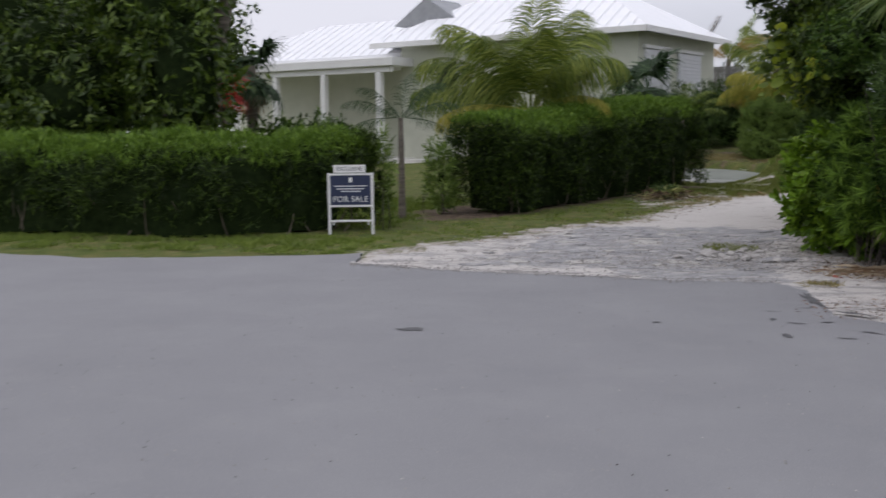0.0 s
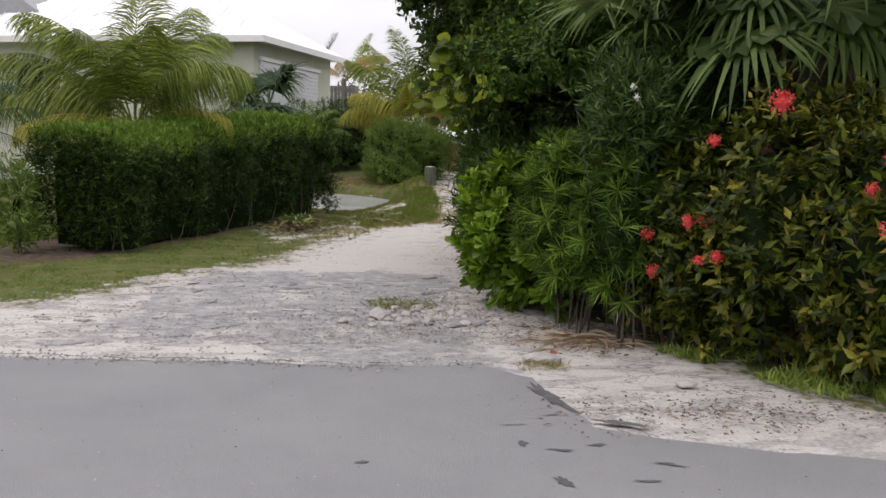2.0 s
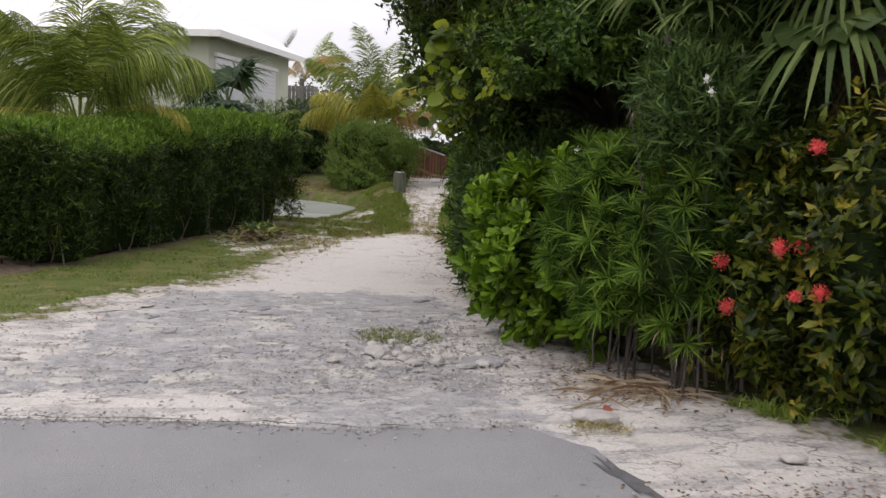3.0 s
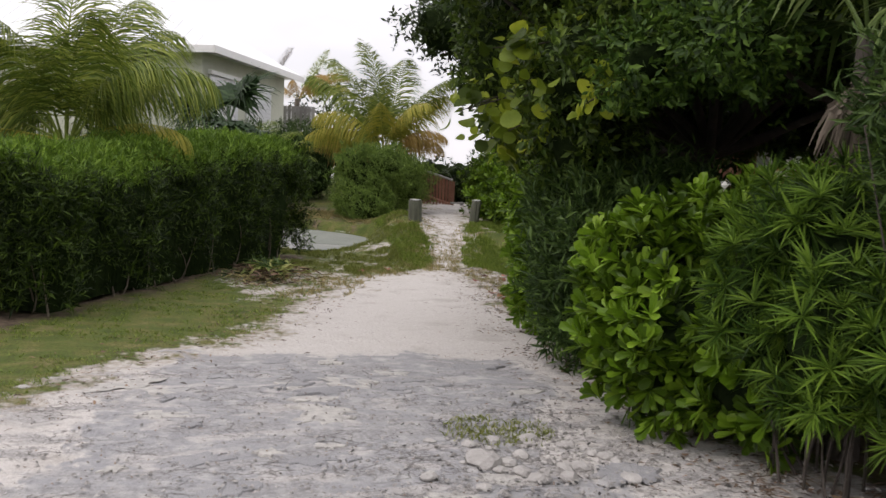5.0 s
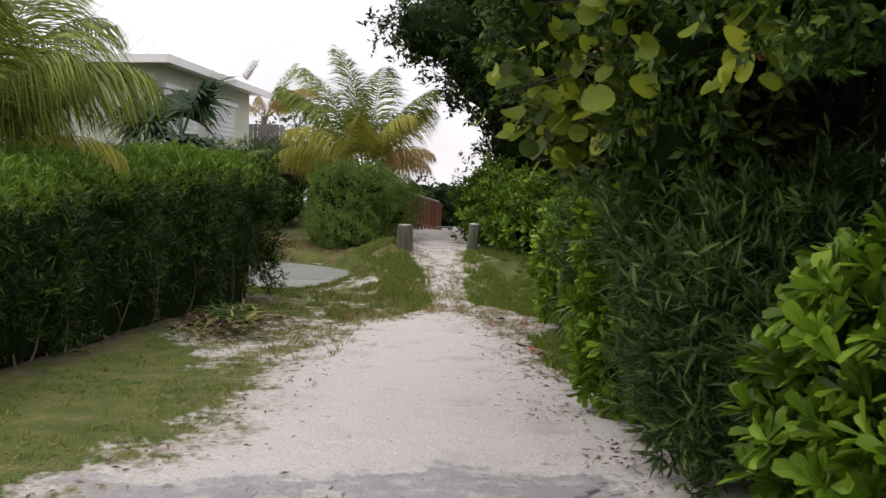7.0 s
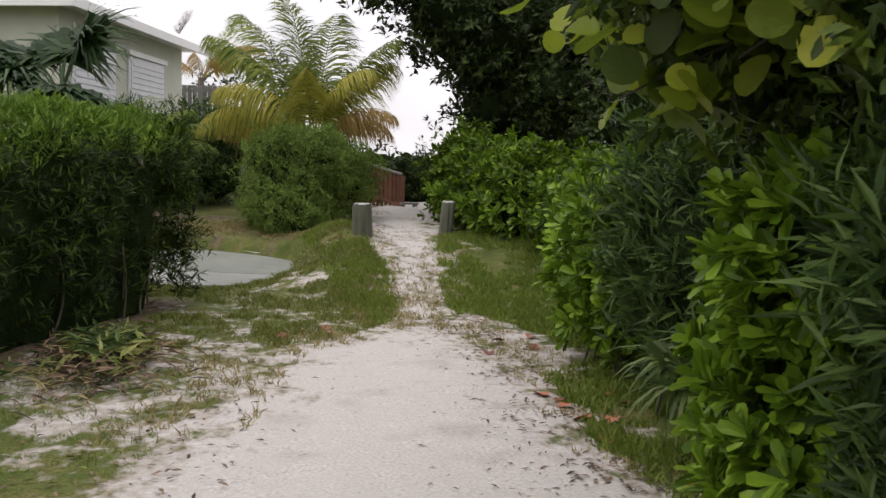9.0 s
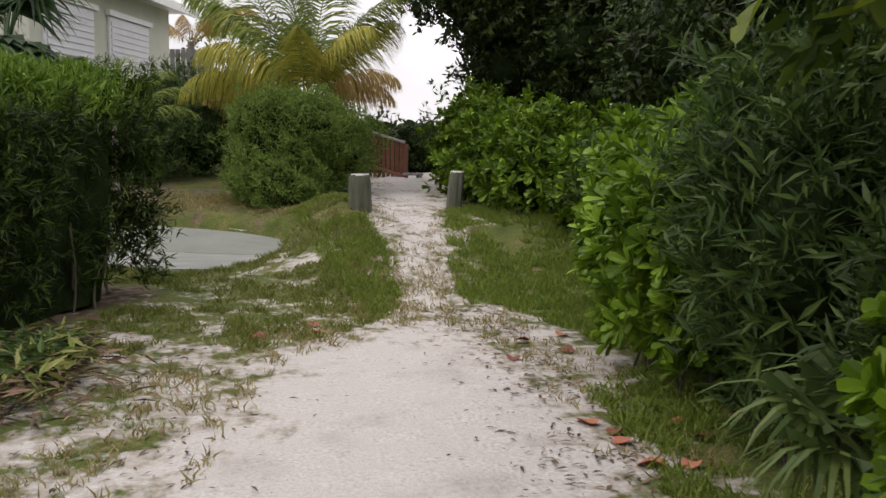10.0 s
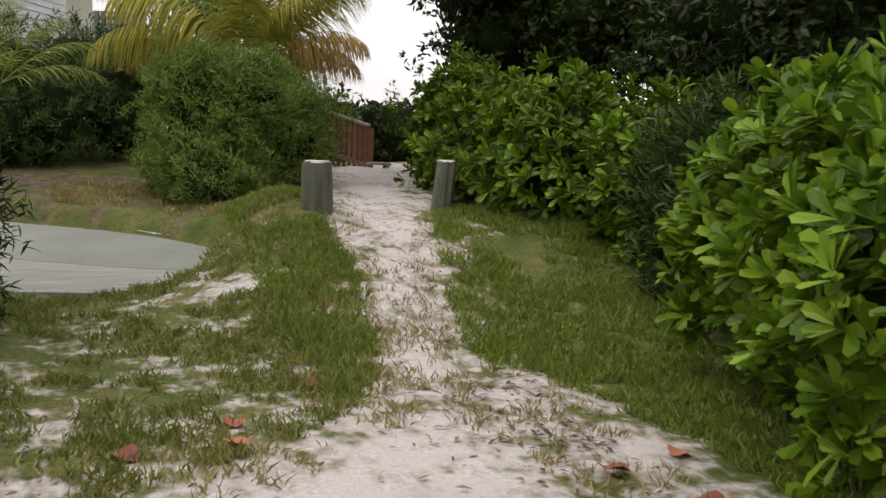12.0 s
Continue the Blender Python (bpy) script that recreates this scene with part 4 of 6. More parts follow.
def tree(name, x, y, trunk_top, trunk_r, blobs, habit, mat, label, seed, dense=1.0, core=0.55, size=1.0, lean=(0, 0), category="tree", inner=True):
    rng = np.random.default_rng(seed)
    g = float(ground_z(x, y))
    ob = thing(name, label, category, (x, y, g))
    s = np.linspace(0, 1, 7)
    pts = np.column_stack([x + lean[0] * s ** 1.5 + 0.05 * np.sin(s * 7), y + lean[1] * s ** 1.5, g - 0.1 + (trunk_top - g) * s])
    tv, tf = tube(pts, trunk_r * np.linspace(1.3, 0.7, 7), 10)
    child("trunk", np_mesh("trunk", tv, tf, M_BARK, True), ob)
    for b in blobs:
        c = np.array(b[:3])
        q = np.linspace(0, 1, 7)[:, None]
        mid = (pts[-1] + c) / 2 + rng.normal(size=3) * 0.25
        lp = pts[-1] * (1 - q) ** 2 + 2 * mid * q * (1 - q) + c * q ** 2
        lv, lf = tube(lp, trunk_r * np.linspace(0.55, 0.12, 7), 7)
        child("limb", np_mesh("limb", lv, lf, M_BARK, True), ob)
    shape, per, spread, length, jit, sq = HABIT[habit]
    p, nrm = blob_points(blobs, sq * dense / size ** 2, rng, shell=(0.72, 1.12))
    axis = nrm * 0.7 + np.array([0, 0, 0.2]) + rng.normal(size=nrm.shape) * 0.5
    v, f = sprigs(p, axis, per, spread, length * size, jit * size, shape, rng, 0.35)
    crown = child("crown", np_mesh("crown", v, f, mat), ob)
    if inner:
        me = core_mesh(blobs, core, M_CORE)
        child("shade_core", me, ob)
    return ob


# hedges
fan_palm("palmetto", 2.55, 17.4, 0.40, 7, 0.42, 0.45, "small palmetto with drooping fingers at the grass verge", 80, M_FAN, trunk_r=0.03, low=10, high=75, droop=0.6, category="fan palm")
hedge("hedge", [(-17, 13.2), (-13, 12.7), (-10, 12.2), (-7.2, 12.15), (-5.6, 12.9), (-4.75, 13.9)], 1.3, lambda x, y: 1.43 + 0 * x,
      "dark green clipped street hedge with bare twigs at its foot", 11, M_HEDGE, dense=0.75, size=1.0)
hedge("hedge", [(-3.05, 16.7), (-2.9, 17.2), (-2.15, 19.6), (-1.05, 22.5), (-0.2, 24.2), (0.12, 24.8)], 1.35, lambda x, y: np.interp(y, [15, 19, 22.5, 25], [1.54, 1.77, 2.02, 2.17]),
      "tall clipped hedge with a flat bright green top along the drive", 12, M_HEDGE, dense=1.0, size=0.95)
shrub("oleander_bush", [(-4.4, 16.6, 0.65, 0.3, 0.3, 0.7)], "oleander", M_BUSH, "loose oleander shoots at the end of the hedge", "bush", 13, dense=0.5, core=0.2, size=1.2)
shrub("oleander_bush", [(-4.75, 14.1, 0.8, 0.22, 0.25, 0.65)], "oleander", M_BUSH, "loose pale oleander shoots beside the hedge gap", "bush", 14, dense=0.5, core=0.2, size=1.2)
shrub("clipped_bush", [(2.0, 30.5, 1.25, 0.80, 0.8, 1.0), (1.85, 30.3, 0.95, 0.68, 0.7, 0.7), (1.9, 29.75, 0.78, 0.55, 0.5, 0.5), (2.4, 30.4, 1.75, 0.52, 0.65, 0.55), (1.65, 30.5, 1.75, 0.46, 0.55, 0.52)], "bush", M_BUSH,
      "rounded clipped bush with grey-green leaves on sandy ground", "bush", 15, dense=0.9, core=0.8)
shrub("clipped_bush", [(3.1, 32.4, 1.45, 0.8, 0.95, 0.85), (2.85, 31.9, 1.6, 0.65, 0.7, 0.55)], "bush", M_BUSH, "rounded olive-green bush beside the sandy path", "bush", 16, dense=0.8, core=0.8)

# beds beside the drive
shrub("ixora_bush", [(3.0, 9.2, 0.95, 0.75, 0.7, 1.0), (3.5, 8.3, 1.0, 0.75, 0.7, 1.05), (2.55, 9.9, 0.85, 0.6, 0.6, 0.85), (4.3, 7.7, 1.0, 0.8, 0.7, 1.05), (3.6, 9.2, 1.3, 0.7, 0.7, 0.75), (5.3, 7.2, 1.0, 0.8, 0.8, 1.1)], "ixora", M_IXORA,
      "ixora bush with coral-red flower heads and yellowing leaves", "bush", 21, core=0.74, dense=0.6, size=1.0, young=M_IXORA_YOUNG, share=0.2)
shrub("dwarf_palm_clump", [(1.85, 10.5, 0.9, 0.40, 0.42, 0.60), (2.0, 10.8, 1.25, 0.46, 0.46, 0.45), (2.05, 10.0, 0.9, 0.38, 0.38, 0.60), (1.8, 11.05, 0.95, 0.38, 0.40, 0.50)], "fine", M_NEEDLE,
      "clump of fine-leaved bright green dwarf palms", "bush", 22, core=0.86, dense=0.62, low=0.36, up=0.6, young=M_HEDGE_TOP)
shrub("oleander_bush", [(2.03, 9.95, 1.8, 0.32, 0.32, 0.38), (2.2, 10.35, 2.0, 0.38, 0.36, 0.40), (2.75, 10.6, 1.9, 0.45, 0.45, 0.5), (2.9, 11.0, 1.2, 0.55, 0.55, 0.75), (3.1, 12.0, 1.1, 0.6, 0.6, 0.7)], "oleander", M_OLEANDER, "dark oleander bush with white flowers behind the dwarf palms", "bush", 23, core=0.6, young=M_OLEANDER_GREY)
shrub("naupaka_bush", [(1.62, 11.9, 0.62, 0.5, 0.5, 0.62), (1.55, 12.3, 0.95, 0.42, 0.45, 0.42), (1.85, 13.0, 0.5, 0.46, 0.5, 0.58), (2.1, 12.2, 1.1, 0.6, 0.6, 0.5), (1.8, 11.35, 0.42, 0.35, 0.4, 0.42), (2.8, 12.6, 0.75, 0.6, 0.7, 0.6)], "naupaka", M_SCAEVOLA,
      "glossy bright green beach naupaka in rosettes", "bush", 24, core=0.72, size=1.15, dense=0.9, low=0.08, young=M_SCAEVOLA_LIME)
shrub("oleander_bush", [(1.82, 14.2, 0.8, 0.5, 0.6, 0.72), (2.1, 15.1, 0.75, 0.5, 0.55, 0.72), (2.4, 14.2, 1.2, 0.7, 0.7, 0.6), (1.95, 15.1, 1.3, 0.48, 0.5, 0.42), (2.0, 13.5, 0.55, 0.5, 0.5, 0.55)], "oleander", M_OLEANDER, "dark narrow-leaved oleander leaning over the drive", "bush", 33, core=0.72, size=1.15, young=M_OLEANDER_GREY)
shrub("oleander_bush", [(3.2, 16.3, 0.8, 0.6, 0.7, 0.85), (3.2, 14.9, 0.9, 0.6, 0.7, 0.8), (2.9, 17.4, 0.75, 0.45, 0.5, 0.7)], "oleander", M_OLEANDER, "dark narrow-leaved oleander bush under the sea grape", "bush", 25, core=0.75, size=1.15)
shrub("naupaka_bush", [(2.1, 16.0, 0.58, 0.44, 0.5, 0.6), (2.45, 16.65, 0.75, 0.42, 0.45, 0.62), (2.05, 15.9, 1.25, 0.45, 0.5, 0.38)], "naupaka", M_SCAEVOLA_LIME, "bright green beach naupaka leaning over the drive", "bush", 26, core=0.7)
shrub("oleander_bush", [(3.05, 18.65, 0.95, 0.52, 0.5, 0.82), (3.3, 19.3, 1.3, 0.55, 0.5, 0.85), (3.9, 18.9, 1.3, 0.6, 0.6, 1.0), (4.5, 20.3, 1.4, 0.6, 0.6, 1.0)], "oleander", M_OLEANDER, "tall oleander bush with long grey-green leaves", "bush", 27, core=0.68, size=1.25, dense=0.7, low=0.2, young=M_OLEANDER_GREY)
shrub("naupaka_bush", [(3.25, 19.95, 0.85, 0.46, 0.42, 0.68), (3.4, 20.7, 0.8, 0.48, 0.5, 0.66), (3.75, 21.5, 0.9, 0.5, 0.5, 0.72), (4.1, 22.3, 0.95, 0.5, 0.55, 0.75), (3.95, 20.6, 1.3, 0.55, 0.6, 0.62), (4.45, 21.6, 1.35, 0.6, 0.7, 0.62), (4.35, 23.0, 0.8, 0.5, 0.5, 0.6)], "naupaka", M_SCAEVOLA_LIME, "lime-green beach naupaka beside the grass verge", "bush", 28, core=0.7, size=1.1, dense=0.85, low=0.16, up=0.7)
shrub("naupaka_bush", [(5.0, 22.8, 0.8, 0.65, 0.7, 0.75), (5.3, 23.9, 0.7, 0.65, 0.7, 0.8), (5.6, 22.6, 0.9, 0.8, 0.8, 0.8)], "naupaka", M_SCAEVOLA, "tall glossy beach naupaka mixed with oleander", "bush", 29, core=0.75, size=1.2, dense=0.9)
shrub("oleander_bush", [(5.2, 24.9, 0.85, 0.55, 0.6, 0.9)], "oleander", M_OLEANDER, "low dark oleander between naupaka bushes", "bush", 30, core=0.7, size=1.15)
shrub("naupaka_bush", [(5.6, 26.2, 0.8, 0.8, 0.9, 0.95), (5.35, 28.0, 1.0, 0.85, 1.0, 0.98), (5.3, 29.8, 1.2, 0.75, 0.9, 0.9), (6.6, 27.0, 0.85, 0.9, 1.2, 1.0), (6.7, 29.2, 1.0, 0.9, 1.2, 0.95)], "naupaka", M_SCAEVOLA,
      "large mass of dense dark-green beach naupaka behind the post", "bush", 31, core=0.8, dense=0.75, size=1.15, low=0.08, young=M_SCAEVOLA_LIME)
shrub("naupaka_bush", [(5.45, 31.6, 1.4, 0.7, 0.9, 0.95), (6.3, 33.2, 1.5, 0.8, 1.0, 1.0)], "naupaka", M_SCAEVOLA, "beach naupaka crowding the sandy path", "bush", 32, core=0.8, dense=0.8)

# trees
tree("sea_grape_tree", 3.7, 15.8, 2.0, 0.10, [(2.6, 15.3, 3.1, 1.0, 1.2, 0.7), (3.6, 14.0, 3.3, 1.3, 1.2, 0.8), (2.4, 13.6, 3.5, 0.8, 0.9, 0.8), (4.6, 16.4, 3.6, 1.6, 1.5, 1.0), (4.3, 17.4, 3.3, 1.0, 1.1, 0.7), (5.2, 17.6, 3.5, 0.9, 0.9, 0.6), (4.0, 12.6, 3.9, 1.5, 1.2, 1.0), (5.6, 14.2, 4.2, 1.6, 1.5, 1.1), (3.4, 15.2, 4.6, 1.8, 1.8, 1.0), (2.2, 15.9, 3.3, 0.6, 0.9, 0.6), (0.95, 16.0, 3.75, 0.4, 0.5, 0.45), (1.65, 16.5, 2.95, 0.6, 0.7, 0.8), (1.85, 15.2, 4.2, 0.95, 1.3, 0.8), (2.3, 14.0, 4.6, 1.0, 1.1, 0.8), (4.0, 18.2, 2.3, 0.8, 0.8, 0.9), (4.8, 19.6, 2.9, 1.0, 1.0, 1.0), (3.2, 17.2, 3.1, 0.7, 0.8, 0.6), (6.6, 16.4, 3.9, 1.2, 1.5, 1.0), (7.2, 18.6, 3.6, 1.0, 1.4, 1.0), (6.2, 14.6, 3.4, 1.2, 1.1, 0.7), (5.4, 19.0, 2.5, 0.8, 0.8, 0.55), (6.0, 21.0, 2.6, 0.8, 0.9, 0.7), (5.0, 16.2, 2.3, 0.7, 0.6, 0.4), (1.95, 14.9, 2.05, 0.55, 0.7, 0.5), (2.15, 16.7, 2.25, 0.5, 0.6, 0.55), (1.75, 14.4, 2.6, 0.6, 0.7, 0.5)],
     "tree", M_TREE_LIT, "dark spreading sea grape tree over the drive", 41, dense=0.8, lean=(-0.2, -0.2), core=0.7, size=1.05)
tree("broadleaf_tree", 7.6, 35.5, 3.0, 0.22, [(4.7, 33.6, 5.7, 1.5, 1.4, 0.9), (6.0, 33.8, 5.0, 1.5, 1.4, 1.2), (6.0, 34.0, 6.8, 1.7, 1.6, 1.2), (6.9, 34.2, 4.6, 2.0, 1.8, 1.5), (9.0, 35.0, 5.2, 2.4, 2.2, 2.0), (7.8, 36.5, 6.4, 2.2, 2.0, 1.7), (8.6, 32.0, 4.4, 2.0, 1.8, 1.5), (10.5, 31.5, 4.8, 2.0, 2.2, 1.8), (8.8, 36.9, 2.7, 2.2, 1.0, 1.5), (6.75, 34.0, 3.0, 0.85, 0.8, 0.85), (6.5, 33.8, 3.9, 0.9, 0.8, 0.8)],
     "tree", M_TREE, "dark broadleaf tree behind the bushes at the beach end", 42, dense=0.45, size=1.7, core=0.72)
tree("broadleaf_tree", 7.2, 23.5, 2.6, 0.18, [(6.9, 23.8, 3.3, 1.3, 1.5, 1.0), (7.6, 25.6, 3.6, 1.5, 1.6, 1.2), (7.4, 21.4, 3.6, 1.4, 1.5, 1.2), (8.8, 24.0, 4.6, 1.8, 1.8, 1.5), (8.0, 28.0, 3.0, 1.4, 1.6, 1.3), (8.6, 30.6, 3.0, 1.4, 1.5, 1.2), (7.8, 32.2, 3.3, 1.2, 1.2, 1.0), (6.8, 23.2, 1.9, 0.9, 1.5, 0.9), (7.6, 26.2, 2.2, 0.9, 1.5, 1.0)],
     "tree", M_TREE, "dark tree with bare grey limbs behind the naupaka", 43, dense=0.6, size=1.4, core=0.7)
fan_palm("thatch_palm", 3.9, 10.6, 3.1, 22, 0.75, 1.0, "large fan palm with drooping fronds over the ixora", 44, M_FAN, trunk_r=0.16, low=-45, high=60, droop=0.35, dead=2)

rng_t = np.random.default_rng(46)
THATCH = bpy.data.objects["thatch_palm"]
for base, az, el, stalk, rad in (((3.75, 10.3, 2.75), 205, -8, 0.85, 1.1), ((3.6, 10.5, 3.2), 190, 2, 1.1, 0.95), ((3.8, 10.3, 3.2), 255, 0, 1.0, 0.95)):
    fv, ff = fan_leaf(base, radians(az), radians(el), stalk, rad, rng_t, 0.3, 30)
    child("fan_leaf", np_mesh("fan_leaf", fv, ff, M_FAN), THATCH)
SKIRT = fan_palm("thatch_palm", 2.35, 11.2, 2.5, 0, 0.6, 0.9, "fan palm with dead straw fronds above the dwarf palms", 47, M_FAN, trunk_r=0.085, bark=M_BARK)
for az, el, stalk, rad in ((-20, 5, 0.9, 0.95), (25, 15, 0.8, 0.9), (70, 25, 0.7, 0.9), (-50, 45, 0.8, 0.9), (100, 55, 0.7, 0.9), (-140, 62, 0.6, 0.8), (10, 70, 0.7, 0.9), (-80, 30, 0.5, 0.8)):
    fv, ff = fan_leaf((2.35, 11.2, 2.45), radians(az), radians(el), stalk, rad, rng_t, 0.3, 30)
    child("fan_leaf", np_mesh("fan_leaf", fv, ff, M_FAN), SKIRT)
for az in (-130, -95, -60, -20, 30, 90, 150):
    fv, ff = fan_leaf((2.35, 11.2, 2.42), radians(az), radians(-66), 0.2, 0.55, rng_t, 0.5, 20, 70)
    child("fan_leaf", np_mesh("fan_leaf", fv, ff, M_TWIG), SKIRT, "dead straw-coloured fan hanging down")

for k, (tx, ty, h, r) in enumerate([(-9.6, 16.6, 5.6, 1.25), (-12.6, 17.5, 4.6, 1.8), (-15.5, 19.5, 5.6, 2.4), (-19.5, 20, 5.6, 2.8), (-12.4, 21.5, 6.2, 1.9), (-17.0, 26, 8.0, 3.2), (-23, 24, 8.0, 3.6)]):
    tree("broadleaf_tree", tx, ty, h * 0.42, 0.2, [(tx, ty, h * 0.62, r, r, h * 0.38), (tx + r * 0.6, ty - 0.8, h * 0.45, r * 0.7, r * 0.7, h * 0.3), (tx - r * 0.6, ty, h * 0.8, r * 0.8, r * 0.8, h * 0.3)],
         "tree", M_TREE_LIT, "large dark tree behind the street hedge", 50 + k, dense=0.6, size=1.9, core=0.6)

tree("young_tree", 4.1, 14.5, 2.5, 0.085, [(1.75, 13.1, 2.5, 0.42, 0.42, 0.36), (2.1, 12.5, 2.75, 0.5, 0.5, 0.42), (1.95, 11.9, 2.55, 0.36, 0.36, 0.36), (3.0, 13.8, 2.75, 0.55, 0.5, 0.5), (3.7, 13.6, 2.9, 0.6, 0.5, 0.4), (4.9, 14.8, 3.3, 0.9, 0.9, 0.5), (5.6, 15.6, 3.1, 0.9, 0.9, 0.5)], "tree", M_NEEDLE, "young leafy tree with drooping sprays under the sea grape", 45, dense=0.6, size=0.85, core=0.4, lean=(0.5, 0.2))

# palms
PM = [M_PALM, M_PALM_Y, M_PALM_DRY]
BIG = [(2, 56, 2.9, 100, 0.95, 0.75, 0), (20, 70, 3.0, 75, 0.95, 0.6, 0), (186, 24, 3.1, 45, 0.95, 0.9, 0), (178, 46, 3.5, 75, 1.0, 0.75, 0), (165, 64, 3.5, 65, 1.0, 0.6, 0), (240, 66, 2.7, 70, 0.95, 0.6, 0), (285, 70, 2.6, 60, 0.9, 0.6, 0),
       (100, 82, 3.4, 35, 0.9, 0.5, 0), (50, 74, 3.3, 55, 0.95, 0.5, 0), (330, 64, 2.3, 85, 0.85, 0.7, 0), (350, 22, 2.0, 60, 0.7, 0.9, 1), (205, 10, 2.4, 50, 0.75, 0.95, 1), (130, 40, 3.0, 80, 0.9, 0.7, 0), (70, 40, 2.8, 85, 0.9, 0.7, 0)]
BIG = [(az, el, 0.84 * ln, dr, leaf, hang, mk) for az, el, ln, dr, leaf, hang, mk in BIG]
coconut_palm("coconut_palm", -3.5, 21.0, 1.95, BIG, "young coconut palm with long arching fronds behind the hedge", 61, PM, trunk_r=0.16)
YEL = [(150, 70, 3.1, 40, 0.84, 0.52, 0), (110, 80, 3.2, 25, 0.78, 0.45, 0), (60, 74, 3.1, 35, 0.78, 0.52, 0), (190, 60, 2.9, 50, 0.84, 0.65, 0), (20, 58, 2.8, 60, 0.84, 0.65, 1), (345, 66, 2.7, 50, 0.78, 0.59, 0), (215, 48, 2.5, 85, 0.78, 0.78, 1),
       (330, 42, 1.9, 90, 0.6, 0.9, 2), (5, 34, 1.8, 95, 0.6, 0.9, 2), (180, 34, 2.5, 95, 0.78, 0.91, 1), (250, 58, 2.3, 75, 0.72, 0.65, 1), (290, 60, 2.3, 75, 0.72, 0.65, 1), (165, 20, 2.2, 80, 0.72, 1.04, 2), (80, 60, 2.8, 60, 0.78, 0.52, 0)]
coconut_palm("coconut_palm", 2.85, 33.6, 2.25, YEL, "yellowing coconut palm with dry lower fronds", 62, PM, trunk_r=0.14)
coconut_palm("coconut_palm", -4.8, 15.5, 1.75, [(a, e, 1.05, 70, 0.28, 0.5, 0) for a, e in ((0, 30), (60, 55), (120, 25), (180, 35), (240, 50), (300, 20), (20, -5), (200, 0), (90, 75), (330, 55))],
             "slim young palm with a thin grey trunk in the hedge gap", 63, [M_FAN_DARK, M_PALM_Y, M_PALM_DRY], trunk_r=0.055, pairs=40)
fan_palm("fan_palm", -1.3, 25.9, 2.5, 20, 0.7, 0.95, "dark small fan palm behind the hedge", 64, M_FAN_DARK, trunk_r=0.09, low=-15, high=80, droop=0.32)
coconut_palm("coconut_palm", 1.2, 45.5, 4.4, [(180, 45, 2.0, 90, 0.5, 0.7, 2), (10, 62, 2.3, 12, 0.35, 0.2, 0), (330, 50, 2.4, 95, 0.5, 0.7, 2), (300, 45, 2.4, 95, 0.55, 0.7, 2), (350, 35, 2.3, 90, 0.5, 0.6, 1), (260, 40, 2.0, 90, 0.5, 0.7, 2)],
             "distant coconut palm with dry drooping fronds", 65, PM)
coconut_palm("dead_palm", 0.1, 42.4, 4.75, [(4, 63, 1.35, 8, 0.36, 0.03, 2), (10, 66, 1.3, 6, 0.34, 0.03, 0), (352, 61, 1.2, 8, 0.34, 0.03, 1)], "bare palm stub with one furled grey-brown frond", 77, [M_TWIG, M_TWIG, M_TWIG], trunk_r=0.05, pairs=60)
fan_palm("fan_palm", -9.3, 19.6, 2.9, 18, 0.55, 0.7, "dark fan palm behind the street hedge", 66, M_FAN_DARK, trunk_r=0.12, low=-40, high=70, droop=0.35, dead=2)
fan_palm("cordyline", -9.0, 17.6, 2.35, 14, 0.15, 0.55, "red-leaved cordyline behind the street hedge", 67, M_RED_LEAF, trunk_r=0.05, low=-10, high=80, droop=0.3, category="shrub")
coconut_palm("coconut_palm", -9.2, 17.2, 5.0, [(200, 30, 2.2, 90, 0.6, 0.7, 1), (330, 25, 2.2, 80, 0.6, 0.6, 1), (20, 35, 2.2, 90, 0.6, 0.6, 0), (100, 50, 2.2, 70, 0.6, 0.4, 0), (160, 40, 2.4, 80, 0.6, 0.5, 0), (270, 60, 2.2, 80, 0.6, 0.4, 0)],
             "tall coconut palm behind the street hedge", 68, PM, trunk_r=0.16, lean=(1.0, -0.4))
coconut_palm("areca_palm", -0.45, 31.4, 1.85, [(a, e, 1.3, 65, 0.36, 0.35, 0) for a, e in ((0, 45), (50, 60), (110, 50), (170, 40), (220, 62), (270, 50), (320, 58), (340, 25), (200, 20), (80, 80))],
             "small feathery palm at the lawn's edge", 69, PM, trunk_r=0.05, pairs=36)
shrub("garden_shrub", [(-7.3, 18.6, 1.15, 0.7, 0.6, 0.7), (-8.3, 18.8, 1.1, 0.8, 0.6, 0.7)], "ixora", M_NEEDLE, "mixed yellow-green garden shrubs in front of the porch", "bush", 70, dense=0.5, size=1.3)
shrub("garden_shrub", [(0.0, 33.4, 1.45, 0.7, 0.6, 0.8), (1.0, 33.9, 1.6, 0.7, 0.6, 0.9), (-0.7, 33.0, 1.35, 0.8, 0.6, 0.9)], "bush", M_OLEANDER_GREY, "dark soft shrubs behind the concrete pad", "bush", 76, dense=0.4, size=1.4, core=0.8)
# planting behind the lawn and beyond the crest
shrub("garden_shrub", [(-0.6, 34.2, 1.9, 1.1, 0.9, 1.0), (-2.2, 33.6, 1.9, 1.1, 0.9, 1.0), (0.4, 35.2, 2.1, 0.8, 0.8, 0.9), (-4.0, 33.6, 1.6, 1.2, 1.0, 1.1)], "bush", M_OLEANDER, "soft green shrubs between lawn and house", "bush", 71, dense=0.35, size=1.5, core=0.8)
